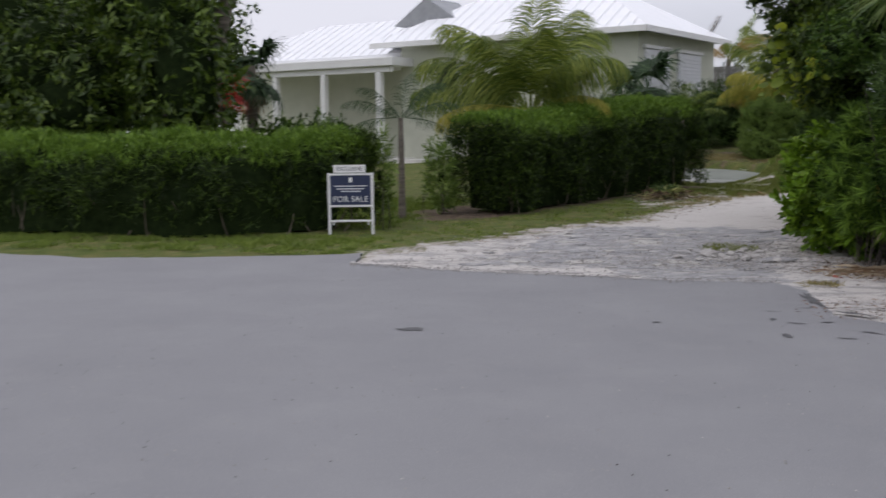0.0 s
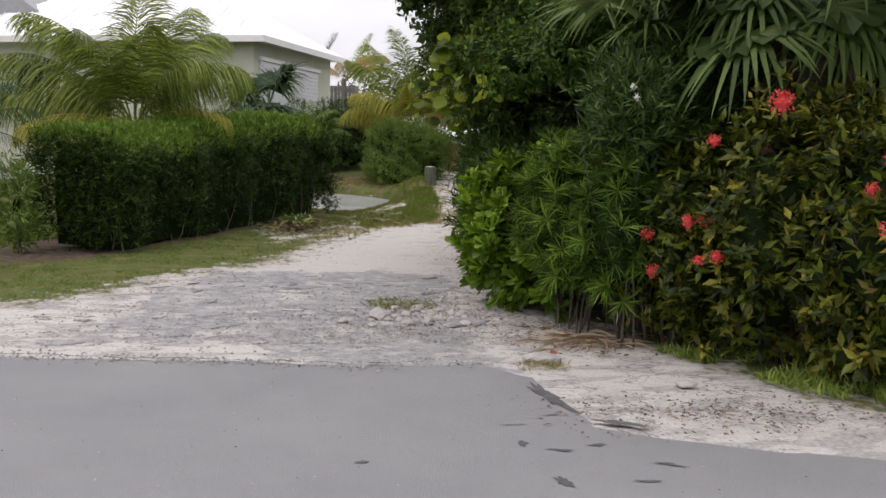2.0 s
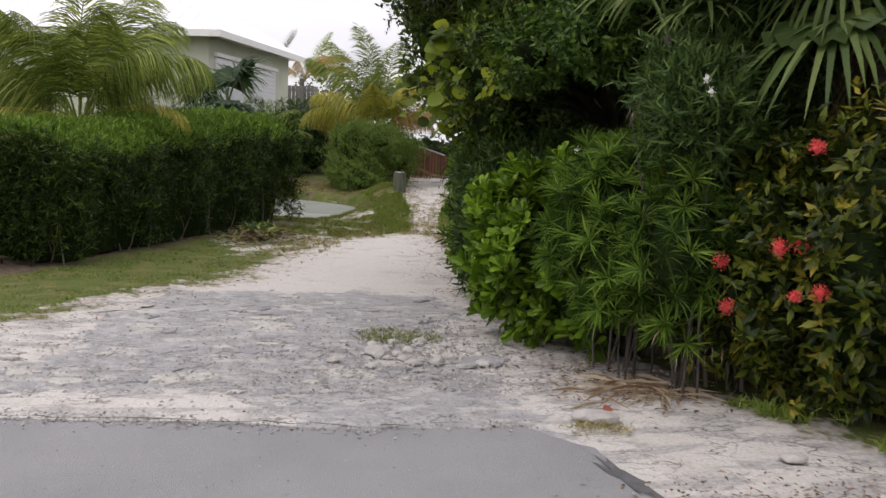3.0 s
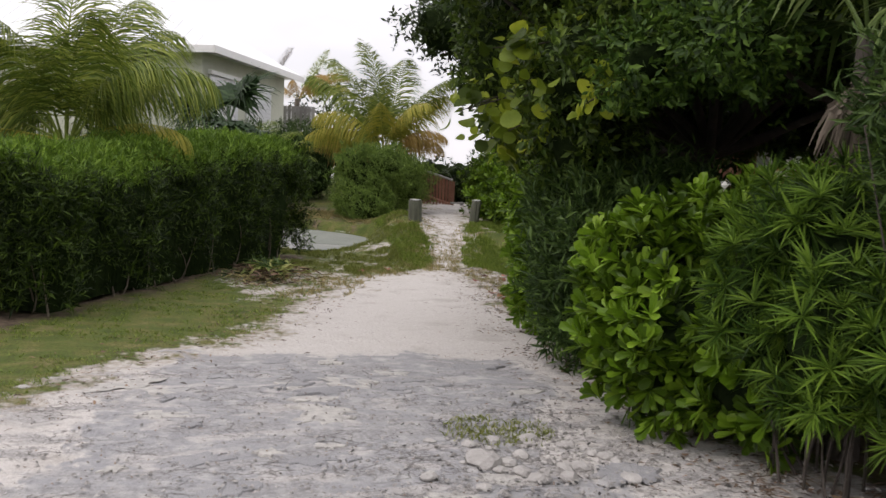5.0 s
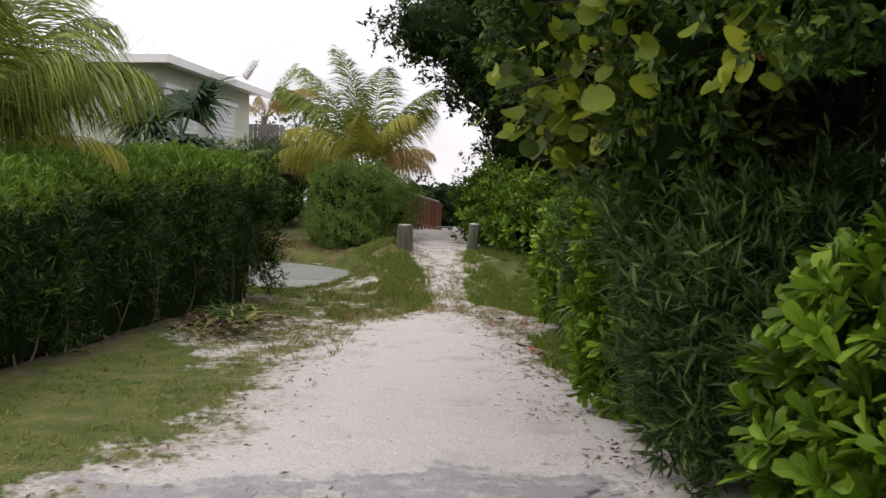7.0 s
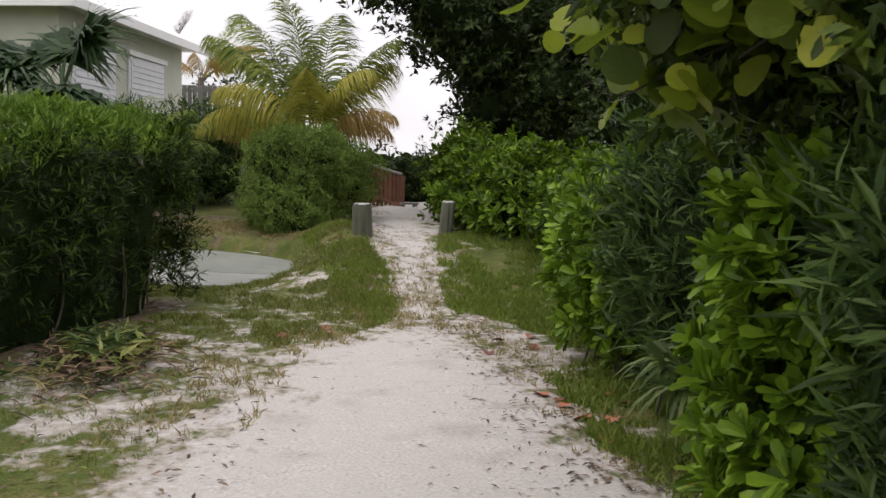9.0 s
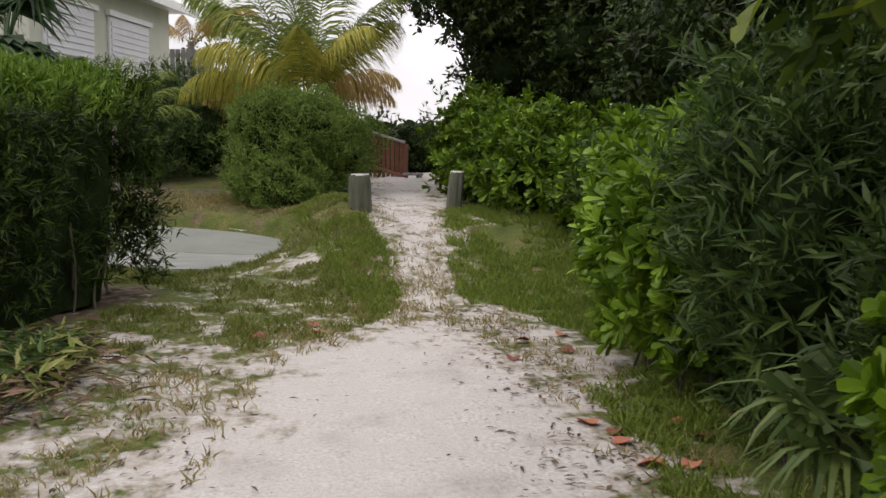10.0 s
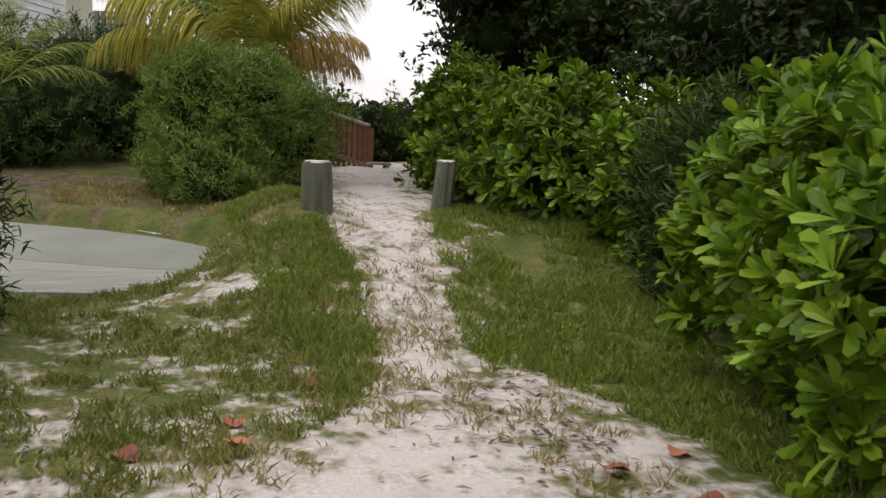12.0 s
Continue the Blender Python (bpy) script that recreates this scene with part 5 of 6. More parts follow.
shrub("garden_shrub", [(0.9, 38.3, 2.2, 1.0, 1.0, 1.0), (1.9, 39.5, 2.4, 1.0, 1.0, 1.0), (2.6, 37.0, 2.0, 0.8, 0.8, 0.8)], "bush", M_NEEDLE, "yellow-green shrubs in front of the fence", "bush", 72, dense=0.3, size=1.6, core=0.75)
tree("broadleaf_tree", 3.0, 47.0, 3.4, 0.14, [(2.4, 47, 4.4, 1.3, 1.2, 0.9), (3.8, 47.0, 4.2, 1.4, 1.2, 0.9), (3.2, 47.5, 3.4, 1.6, 1.2, 0.9), (4.9, 46.0, 3.4, 1.2, 1.2, 1.0)], "tree", M_TREE, "distant thin-crowned tree with sky gaps", 73, dense=0.22, size=1.8, inner=False)
tree("broadleaf_tree", 6.3, 41.0, 1.6, 0.12, [(5.6, 40.2, 1.3, 1.0, 1.0, 1.0), (6.9, 41.0, 1.2, 1.3, 1.2, 1.1), (4.7, 41.5, 1.5, 0.9, 0.8, 0.8), (9.6, 40.5, 2.6, 1.5, 1.3, 1.6)], "tree", M_TREE, "dark low tree beyond the path crest", 74, dense=0.35, size=1.7, core=0.8)
# The high crown lobes above the ixora are unseen, added to shade it.
tree("broadleaf_tree", 4.9, 12.6, 2.2, 0.16, [(3.5, 11.8, 2.7, 0.8, 0.8, 0.8), (4.6, 11.4, 3.4, 1.3, 1.2, 1.0), (5.8, 10.6, 2.6, 1.4, 1.4, 1.4), (6.6, 9.0, 2.4, 1.3, 1.3, 1.6), (3.2, 12.6, 4.2, 1.1, 1.1, 0.8), (5.0, 9.4, 4.4, 1.6, 1.4, 0.9), (3.3, 8.8, 4.5, 1.3, 1.3, 0.7), (4.2, 7.6, 4.3, 1.4, 1.2, 0.8)], "tree", M_TREE, "dark tree with unseen canopy added over the ixora", 75, dense=0.6, size=1.4, core=0.75)

# ---- houses ----
def at_house(x, y, turn):
    return Matrix.Translation((x, y, 0)) @ Matrix.Rotation(radians(turn), 4, "Z")


def roof_shell(x0, x1, y0, y1, eave, ridge, inset, m, over=0.5, thick=0.12):
    """A hipped roof, in the house's own axes."""
    x0, x1, y0, y1 = x0 - over, x1 + over, y0 - over, y1 + over
    ym = (y0 + y1) / 2
    bm = bmesh.new()
    a = [bm.verts.new(p) for p in ((x0, y0, eave), (x1, y0, eave), (x1, y1, eave), (x0, y1, eave))]
    r = [bm.verts.new((x0 + inset, ym, ridge)), bm.verts.new((x1 - inset, ym, ridge))]
    for q in ((a[0], a[1], r[1], r[0]), (a[1], a[2], r[1]), (a[2], a[3], r[0], r[1]), (a[3], a[0], r[0])):
        bm.faces.new(q)
    low = [bm.verts.new((v.co.x, v.co.y, eave - thick)) for v in a]
    for i in range(4):
        j = (i + 1) % 4
        bm.faces.new((a[j], a[i], low[i], low[j]))
    bm.faces.new(low[::-1])
    bmesh.ops.recalc_face_normals(bm, faces=bm.faces)
    bmesh.ops.transform(bm, matrix=m, verts=bm.verts)
    return bm


def roof_seams(roof, x0, x1, y0, y1, eave, ridge, inset, m, over=0.5, pitch=0.5):
    """Standing seams up the slope that faces the viewer, each a part of the roof."""
    x0, x1, y0, y1 = x0 - over, x1 + over, y0 - over, y1 + over
    ym = (y0 + y1) / 2
    slope = (ridge - eave) / (ym - y0)
    for i in range(1, int((x1 - x0) / pitch)):
        x = x0 + i * pitch
        t = min(1.0, (x - x0) / inset, (x1 - x) / inset)
        ye = y1 + (ym - y1) * t
        ze = eave + abs(ye - y1) * slope
        bm = bmesh.new()
        w = 0.02
        v = [bm.verts.new(p) for p in ((x - w, y1, eave - 0.01), (x + w, y1, eave - 0.01), (x + w, ye, ze - 0.01), (x - w, ye, ze - 0.01), (x, y1, eave + 0.05), (x, ye, ze + 0.05))]
        for q in ((v[0], v[4], v[5], v[3]), (v[4], v[1], v[2], v[5]), (v[0], v[1], v[4]), (v[3], v[5], v[2])):
            bm.faces.new(q)
        bmesh.ops.recalc_face_normals(bm, faces=bm.faces)
        bmesh.ops.transform(bm, matrix=m, verts=bm.verts)
        part("seam", bm, M_ROOF, roof)


def white_house():
    m = at_house(-2.05, 35.2, 160)      # own x runs along the front away from the near corner, own y towards the viewer
    ob = thing("house", "low white-roofed house with pale green stucco walls, porch and shutters", "house", (-9.0, 42.0, 0.3))
    E = 4.85
    part("wall", box(0, 10, -7.6, 0, -0.3, E, 0.02, m), M_STUCCO, ob)
    part("wall", box(10.003, 20.5, -7.0, -1.6, -0.3, E - 0.3, 0.02, m), M_STUCCO, ob)
    roof = part("roof", roof_shell(0, 10.6, -7.6, 0, E + 0.06, 7.3, 4.2, m), M_ROOF, ob, "white standing-seam metal roof")
    roof_seams(roof, 0, 10.6, -7.6, 0, E + 0.06, 7.3, 4.2, m)
    pole = box(5.2, 5.23, -3.5, -3.47, 6.9, 9.4, 0, m)
    part("antenna", pole, M_GREYTRIM, ob, "thin antenna pole")
    wing = part("roof", roof_shell(8.0, 20.5, -7.0, -1.0, E - 0.3, 6.3, 3.6, m), M_ROOF, ob, "white standing-seam metal roof")
    roof_seams(wing, 8.0, 20.5, -7.0, -1.0, E - 0.3, 6.3, 3.6, m)
    part("fascia", box(-0.55, 11.15, 0.50, 0.56, E - 0.16, E + 0.05, 0.01, m), M_WHITE, ob)
    part("gutter", box(-0.57, -0.51, -8.1, 0.56, E - 0.16, E + 0.05, 0.01, m), M_WHITE, ob)
    # gable vent
    bm = bmesh.new()
    tri_pts = [(8.0, -1.2, 5.7), (11.2, -1.2, 5.7), (9.6, -1.2, 6.75), (8.0, -3.2, 5.7), (11.2, -3.2, 5.7), (9.6, -3.6, 6.75)]
    v = [bm.verts.new(p) for p in tri_pts]
    for q in ((v[0], v[1], v[2]), (v[0], v[2], v[5], v[3]), (v[1], v[4], v[5], v[2]), (v[0], v[3], v[4], v[1])):
        bm.faces.new(q)
    bmesh.ops.recalc_face_normals(bm, faces=bm.faces)
    bmesh.ops.transform(bm, matrix=m, verts=bm.verts)
    part("gable_vent", bm, M_GREYTRIM, ob, "grey triangular gable vent")
    # porch: flat slab roof on white columns
    part("porch_roof", box(9.4, 18.6, -1.6, 1.4, 3.95, 4.28, 0.03, m), M_WHITE, ob)
    part("porch_beam", box(9.6, 18.4, 1.05, 1.25, 3.72, 3.945, 0.02, m), M_WHITE, ob)
    for x in (10.2, 13.0, 15.6, 18.0):
        part("column", box(x - 0.12, x + 0.12, 1.03, 1.27, 0.2, 3.715, 0.02, m), M_WHITE, ob)
    part("porch_floor", box(9.4, 18.6, -1.59, 1.5, -0.2, 0.4, 0.03, m), M_KERB, ob)
    for i in range(3):
        part("step", box(7.2, 10.8, 1.52 + i * 0.4, 1.9 + i * 0.4, -0.2, 0.40 - i * 0.14, 0.02, m), M_KERB, ob)
    for x in (11.2, 14.4, 17.0):
        w = part("window", box(x, x + 1.5, -1.63, -1.602, 1.3, 3.3, 0.01, m), M_DARKGLASS, ob)
        part("frame", box(x - 0.08, x + 1.58, -1.64, -1.615, 3.303, 3.4, 0.01, m), M_WHITE, w)
        part("frame", box(x - 0.08, x + 1.58, -1.64, -1.615, 1.2, 1.297, 0.01, m), M_WHITE, w)
    # front windows of the main block
    for x in (4.6, 7.4):
        w = part("window", box(x, x + 0.9, -0.02, 0.012, 3.0, 4.0, 0.01, m), M_DARKGLASS, ob)
        part("frame", box(x - 0.08, x + 0.98, 0.0, 0.05, 2.9, 2.997, 0.01, m), M_WHITE, w)
    # side wall with closed louvred shutters
    for a, b in ((-6.0, -3.6), (-2.8, -0.5)):
        sh = part("shutter", box(-0.055, -0.003, a, b, 2.0, 4.2, 0.01, m), M_SHUTTER, ob, "closed white storm shutter")
        for i in range(15):
            part("slat", box(-0.085, -0.058, a + 0.08, b - 0.08, 2.1 + i * 0.135, 2.2 + i * 0.135, 0.0, m), M_SHUTTER, sh)
        part("lintel", box(-0.12, -0.003, a - 0.1, b + 0.1, 4.21, 4.33, 0.01, m), M_WHITE, ob)
    return ob


white_house()


def fence(points, z0, z1, board, mat, label, name="fence"):
    a, b = Vector((*points[0], 0)), Vector((*points[1], 0))
    ob = thing(name, label, "fence", (a.x, a.y, float(ground_z(a.x, a.y))))
    d = (b - a)
    m = Matrix.Translation(a) @ Matrix.Rotation(math.atan2(d.y, d.x), 4, "Z")
    n = int(d.length / board)
    for i in range(n):
        part("slat", box(i * board + 0.006, (i + 1) * board - 0.006, -0.012, 0.012, z0, z1, 0, m), mat, ob)
    for z in (z0 + 0.15, z1 - 0.15):
        part("rail", box(0, d.length, 0.014, 0.06, z - 0.045, z + 0.045, 0, m), mat, ob)
    return ob


fence([(0.15, 43.0), (1.7, 42.7)], 0.9, 3.9, 0.14, M_GREYWOOD, "grey weathered board fence beside the house")


def pink_house():
    m = at_house(6.6, 24.5, -84)
    ob = thing("house", "pink-orange stucco house behind the trees", "house", (8.5, 18.0, 0))
    part("wall", box(0, 12, 0, 6, -0.2, 4.2, 0.03, m), M_PINK, ob)
    part("roof", roof_shell(0, 12, 0, 6, 4.26, 6.0, 3.2, m), M_ROOF, ob)
    for x, z0, z1 in ((5.25, 2.2, 2.95), (4.05, 1.95, 2.5)):
        w = part("window", box(x, x + 0.34, -0.03, 0.01, z0, z1, 0.01, m), M_DARKGLASS, ob)
        part("frame", box(x - 0.07, x - 0.002, -0.06, 0.0, z0 - 0.07, z1 + 0.07, 0.01, m), M_WHITE, w)
        part("frame", box(x + 0.342, x + 0.41, -0.06, 0.0, z0 - 0.07, z1 + 0.07, 0.01, m), M_WHITE, w)
        part("frame", box(x + 0.002, x + 0.338, -0.06, 0.0, z1 + 0.002, z1 + 0.07, 0.01, m), M_WHITE, w)
        part("sill", box(x - 0.1, x + 0.44, -0.10, 0.0, z0 - 0.16, z0 - 0.073, 0.01, m), M_WHITE, w)
        for a, b in ((x - 0.42, x - 0.08), (x + 0.42, x + 0.76)):
            sh = part("shutter", box(a, b, -0.05, -0.003, z0 - 0.06, z1 + 0.06, 0.01, m), M_SHUTTER, ob, "open white shutter")
            k = int((z1 - z0) / 0.11)
            for i in range(k):
                part("slat", box(a + 0.03, b - 0.03, -0.07, -0.053, z0 + i * 0.11, z0 + 0.085 + i * 0.11, 0, m), M_SHUTTER, sh)
    # porch rail with white panels between coral posts
    for i in range(4):
        part("porch_post", box(2.6 + i * 0.8, 2.68 + i * 0.8, -0.95, -0.87, -0.1, 1.75, 0.01, m), M_PINK, ob)
    for i in range(3):
        part("rail_panel", box(2.70 + i * 0.8, 3.38 + i * 0.8, -0.93, -0.89, 0.75, 1.55, 0.01, m), M_WHITE, ob, "white porch panel")
    return ob


pink_house()


# ---- concrete pad, posts, stair rail at the beach end ----
def concrete_pad():
    ob = thing("concrete_pad", "pale grey-green concrete ramp with a bleached edge beside the hedge", "concrete pad", (0.2, 28.2, 0.0))
    fold = [(1.85, 27.55, 0.05), (0.65, 28.2, 0.05), (-0.15, 28.72, 0.06), (-1.6, 29.6, 0.07), (-4.2, 31.2, 0.1)]
    back = [(2.3, 28.15, 0.17), (0.72, 29.35, 0.29), (-0.22, 30.1, 0.32), (-1.8, 31.2, 0.36), (-4.4, 32.9, 0.55)]
    front = [(1.55, 26.9, 0.03), (0.85, 26.62, 0.025), (0.05, 26.82, 0.02), (-1.4, 27.6, 0.02), (-4.0, 29.2, 0.03)]

    def strip(a, b, mat, name, drop, label=""):
        bm = bmesh.new()
        rows = []
        for p, q in zip(a, b):
            rows.append([bm.verts.new(Vector(p).lerp(Vector(q), k / 4)) for k in range(5)])
        for r0, r1 in zip(rows, rows[1:]):
            for k in range(4):
                bm.faces.new((r0[k], r0[k + 1], r1[k + 1], r1[k]))
        g = bmesh.ops.extrude_face_region(bm, geom=bm.faces[:])
        for v in g["geom"]:
            if isinstance(v, bmesh.types.BMVert):
                v.co.z -= drop
        bmesh.ops.recalc_face_normals(bm, faces=bm.faces)
        part(name, bm, mat, ob, label)
    strip(fold, back, M_CONCRETE, "ramp", 0.35)
    strip(front, [(x, y, z - 0.004) for x, y, z in fold], M_APRON, "apron", 0.2, "weathered light concrete apron")
    edge0 = [(x, y, z + 0.035) for x, y, z in back]
    edge1 = [(x + 0.06, y + 0.09, z + 0.035) for x, y, z in back]
    strip(edge0, edge1, M_KERB, "kerb", 0.25, "bleached white kerb edge")


concrete_pad()


def bollard(x, y, h, r, lean, seed, label):
    rng = np.random.default_rng(seed)
    g = float(ground_z(x, y))
    ob = thing("wooden_post", label, "post", (x, y, g), group="posts at the beach path")
    n, rows = 18, 7
    bm = bmesh.new()
    wob = 1 + 0.05 * rng.normal(size=n)
    rings = []
    for i in range(rows):
        z = -0.15 + (h + 0.15) * i / (rows - 1)
        k = 1.0 if i < rows - 1 else 0.94
        rings.append([bm.verts.new((r * k * wob[j] * (1.05 - 0.05 * i / rows) * math.cos(j * math.tau / n) + lean[0] * z, r * k * wob[j] * math.sin(j * math.tau / n) + lean[1] * z, z + (0.012 * rng.normal() if i == rows - 1 else 0))) for j in range(n)])
    for a, b in zip(rings, rings[1:]):
        for j in range(n):
            bm.faces.new((a[j], a[(j + 1) % n], b[(j + 1) % n], b[j]))
    bm.faces.new(rings[-1])
    bmesh.ops.transform(bm, matrix=Matrix.Translation((x, y, g)), verts=bm.verts)
    part("shaft", bm, M_POST, ob)
    bm = bmesh.new()
    bmesh.ops.create_cone(bm, cap_ends=True, segments=n, radius1=r * 0.93, radius2=r * 0.86, depth=0.02)
    bmesh.ops.transform(bm, matrix=Matrix.Translation((x + lean[0] * h, y + lean[1] * h, g + h + 0.006)), verts=bm.verts)
    part("top", bm, M_KERB, ob, "sun-bleached end grain")


bollard(2.63, 27.35, 0.43, 0.125, (-0.03, 0.0), 3, "stout weathered timber post in the sand")
bollard(4.16, 28.45, 0.53, 0.105, (0.10, 0.0), 4, "leaning weathered timber post beside naupaka")


def stair_rail():
    a, b = Vector((4.15, 37.6, 0)), Vector((5.45, 36.7, 0))
    ob = thing("stair_rail", "red-brown stained timber stair rail at the top of the path", "handrail", (a.x, a.y, float(ground_z(a.x, a.y))))
    d = b - a
    n = 15
    za, zb = 1.95, 1.50
    for i in range(n + 1):
        p, top = a + d * (i / n), za + (zb - za) * i / n
        g = float(ground_z(p.x, p.y)) - 0.05
        w = 0.05 if i in (0, n) else 0.038
        part("post" if i in (0, n) else "baluster", box(p.x - w, p.x + w, p.y - 0.02, p.y + 0.02, g, top - 0.03, 0.004), M_REDWOOD, ob)
    for off, hh in ((0.0, 0.05), (-0.75, 0.07)):
        bm = box(-0.02, d.length + 0.04, -0.06, 0.06, -hh / 2, hh / 2, 0.008)
        m = Matrix.Translation((a.x, a.y, za + off)) @ Matrix.Rotation(math.atan2(d.y, d.x), 4, "Z") @ Matrix.Rotation(math.atan2(za - zb, d.length), 4, "Y")
        bmesh.ops.transform(bm, matrix=m, verts=bm.verts)
        part("handrail" if off == 0 else "stringer", bm, M_GREYWOOD if off == 0 else M_REDWOOD, ob)
    g = float(ground_z(5.6, 36.5))
    part("tread", box(5.35, 5.75, 36.3, 36.6, g + 0.06, g + 0.11, 0.01), M_GREYWOOD, ob)
    part("riser", box(5.66, 5.72, 36.32, 36.58, g - 0.1, g + 0.058, 0.0), M_GREYWOOD, ob)


stair_rail()


# ---- for-sale sign ----
def lettering(body, size, m, parent, mat, name="lettering", label=""):
    cu = bpy.data.curves.new("text", "FONT")
    cu.body, cu.size, cu.align_x, cu.extrude = body, size, "CENTER", 0.001
    tmp = bpy.data.objects.new("text", cu)
    me = bpy.data.meshes.new_from_object(tmp)
    bpy.data.objects.remove(tmp)
    me.transform(m)
    me.materials.append(mat)
    return child(name, me, parent, label)


def sale_sign():
    x, y = -4.83, 12.95
    g = float(ground_z(x, y))
    ob = thing("sale_sign", "navy for-sale board on a white metal frame in grass", "sign", (x, y, g))
    m = Matrix.Translation((x, y, g)) @ Matrix.Rotation(radians(15), 4, "Z")
    w, h = 0.31, 0.89
    for sx in (-w, w):
        part("leg", box(sx - 0.019, sx + 0.019, -0.019, 0.019, -0.08, h, 0.004, m), M_WHITE, ob)
    for z in (0.20, 0.415, h - 0.02):
        part("crossbar", box(-w + 0.0195, w - 0.0195, -0.014, 0.014, z - 0.014, z + 0.014, 0.003, m), M_WHITE, ob)
    for s in (-1, 1):
        part("brace", box(s * (w - 0.06) - 0.01, s * (w - 0.06) + 0.01, -0.01, 0.01, 0.14, 0.185, 0.002, m), M_WHITE, ob)
    board = part("board", box(-w + 0.022, w - 0.022, -0.008, 0.008, 0.432, h - 0.037, 0.003, m), M_NAVY, ob, "navy board with white lettering")
    rider = part("rider", box(-0.24, 0.22, -0.006, 0.006, h + 0.004, h + 0.115, 0.003, m), M_WHITE, ob, "white rider plate")
    up = Matrix.Rotation(radians(90), 4, "X")
    lettering("FOR SALE", 0.118, m @ Matrix.Translation((0, -0.0105, 0.475)) @ up, board, M_WHITE)
    lettering("EXCLUSIVE", 0.075, m @ Matrix.Translation((-0.01, -0.0085, h + 0.035)) @ up, rider, M_INK)
    part("emblem", box(-0.022, 0.022, -0.0105, -0.0085, 0.755, 0.825, 0.004, m), M_WHITE, board)
    for z, a in ((0.695, 0.235), (0.655, 0.2), (0.62, 0.14)):
        part("text_bar", box(-a, a, -0.0105, -0.0085, z, z + 0.014, 0, m), M_SHUTTER, board)


sale_sign()


# ---- overhanging sea grape boughs with single leaves ----
def grape_boughs():
    rng = np.random.default_rng(77)
    ob = thing("sea_grape_bough", "low sea grape bough with round yellow-green leaves over the drive", "branch", (2.9, 15.3, 2.3))
    meshes = []
    for k in range(4):
        v, f = round_leaf()
        v = v * np.array([1, 1, 1.0 + 0.5 * k])
        meshes.append(np_mesh("leaf", v, f, M_GRAPE, True))
    meshes.append(np_mesh("leaf", round_leaf()[0], round_leaf()[1], M_REDDEAD, True))
    boughs = [((3.2, 15.7, 2.6), (0.98, 15.6, 2.25)), ((3.0, 15.4, 2.5), (1.35, 15.4, 2.05)), ((3.2, 15.9, 2.4), (1.5, 16.6, 1.85)), ((3.1, 15.6, 2.7), (1.2, 15.6, 2.85)), ((3.2, 15.8, 2.8), (0.98, 15.9, 2.25)), ((3.2, 15.9, 2.7), (1.5, 16.2, 2.15)),
              ((3.2, 16.2, 2.7), (1.5, 17.2, 2.2)), ((3.2, 15.8, 2.6), (1.65, 16.0, 1.95)), ((3.2, 15.0, 2.7), (1.2, 14.4, 2.3)), ((3.2, 14.8, 2.9), (0.95, 14.3, 2.65)), ((3.2, 14.4, 2.7), (1.45, 13.5, 2.2))]
    for a, b in boughs:
        a, b = np.array(a), np.array(b)
        q = np.linspace(0, 1, 9)[:, None]
        mid = (a + b) / 2 + np.array([0, 0, 0.25])
        pts = a * (1 - q) ** 2 + 2 * mid * q * (1 - q) + b * q ** 2
        tv, tf = tube(pts, np.linspace(0.022, 0.005, 9), 6)
        child("branch", np_mesh("branch", tv, tf, M_BARK, True), ob)
        for i in range(27):
            s = 1.02 - 0.36 * (i / 27) ** 1.1
            p = np.array([np.interp(s, q[:, 0], pts[:, c]) for c in range(3)]) + rng.normal(size=3) * np.array([0.12, 0.14, 0.11])
            way = Vector((rng.normal() - 0.5, rng.normal() - 0.6, rng.normal() * 0.6 - 0.5)).normalized()
            nor = Vector((rng.normal() * 0.5 - 0.35, rng.normal() * 0.5 - 0.6, 0.55)).normalized()
            xx = way.cross(nor).normalized()
            zz = xx.cross(way)
            s2 = rng.uniform(0.09, 0.18)
            leaf = new("leaf", meshes[4 if i == 25 and a[2] > 2.55 else i % 4])
            leaf.parent = ob
            rot = Matrix((xx, way, zz)).transposed().to_4x4()
            leaf.matrix_local = Matrix.Translation(Vector(p) - ob.location) @ rot @ Matrix.Scale(s2, 4)


grape_boughs()


# ---- flowers ----
def flower_head(parent, p, r, mat, rng, petals=50):
    r = r * 1.2
    d = unit(rng.normal(size=(petals * 3, 3)) + np.array([-0.4, -0.8, 0.5]))
    v, f = scatter(LEAF_OVAL, np.array(p) + d * r * rng.uniform(0.5, 0.8, (petals * 3, 1)), d * 0.4 + rng.normal(size=d.shape) * 0.7, rng.normal(size=d.shape), r * rng.uniform(0.2, 0.36, petals * 3))
    ball = np.array(p) + r * 0.62 * np.array([(1, 0, 0), (-1, 0, 0), (0, 1, 0), (0, -1, 0), (0, 0, 1), (0, 0, -1)])
    tri = np.array([(a, b, c) for a in (0, 1) for b in (2, 3) for c in (4, 5)])
    v, f = collect([(v, f), (ball, tri)])
    child("flower", np_mesh("flower", v, f, mat), parent)


IXORA = bpy.data.objects["ixora_bush"]
rng_f = np.random.default_rng(5)
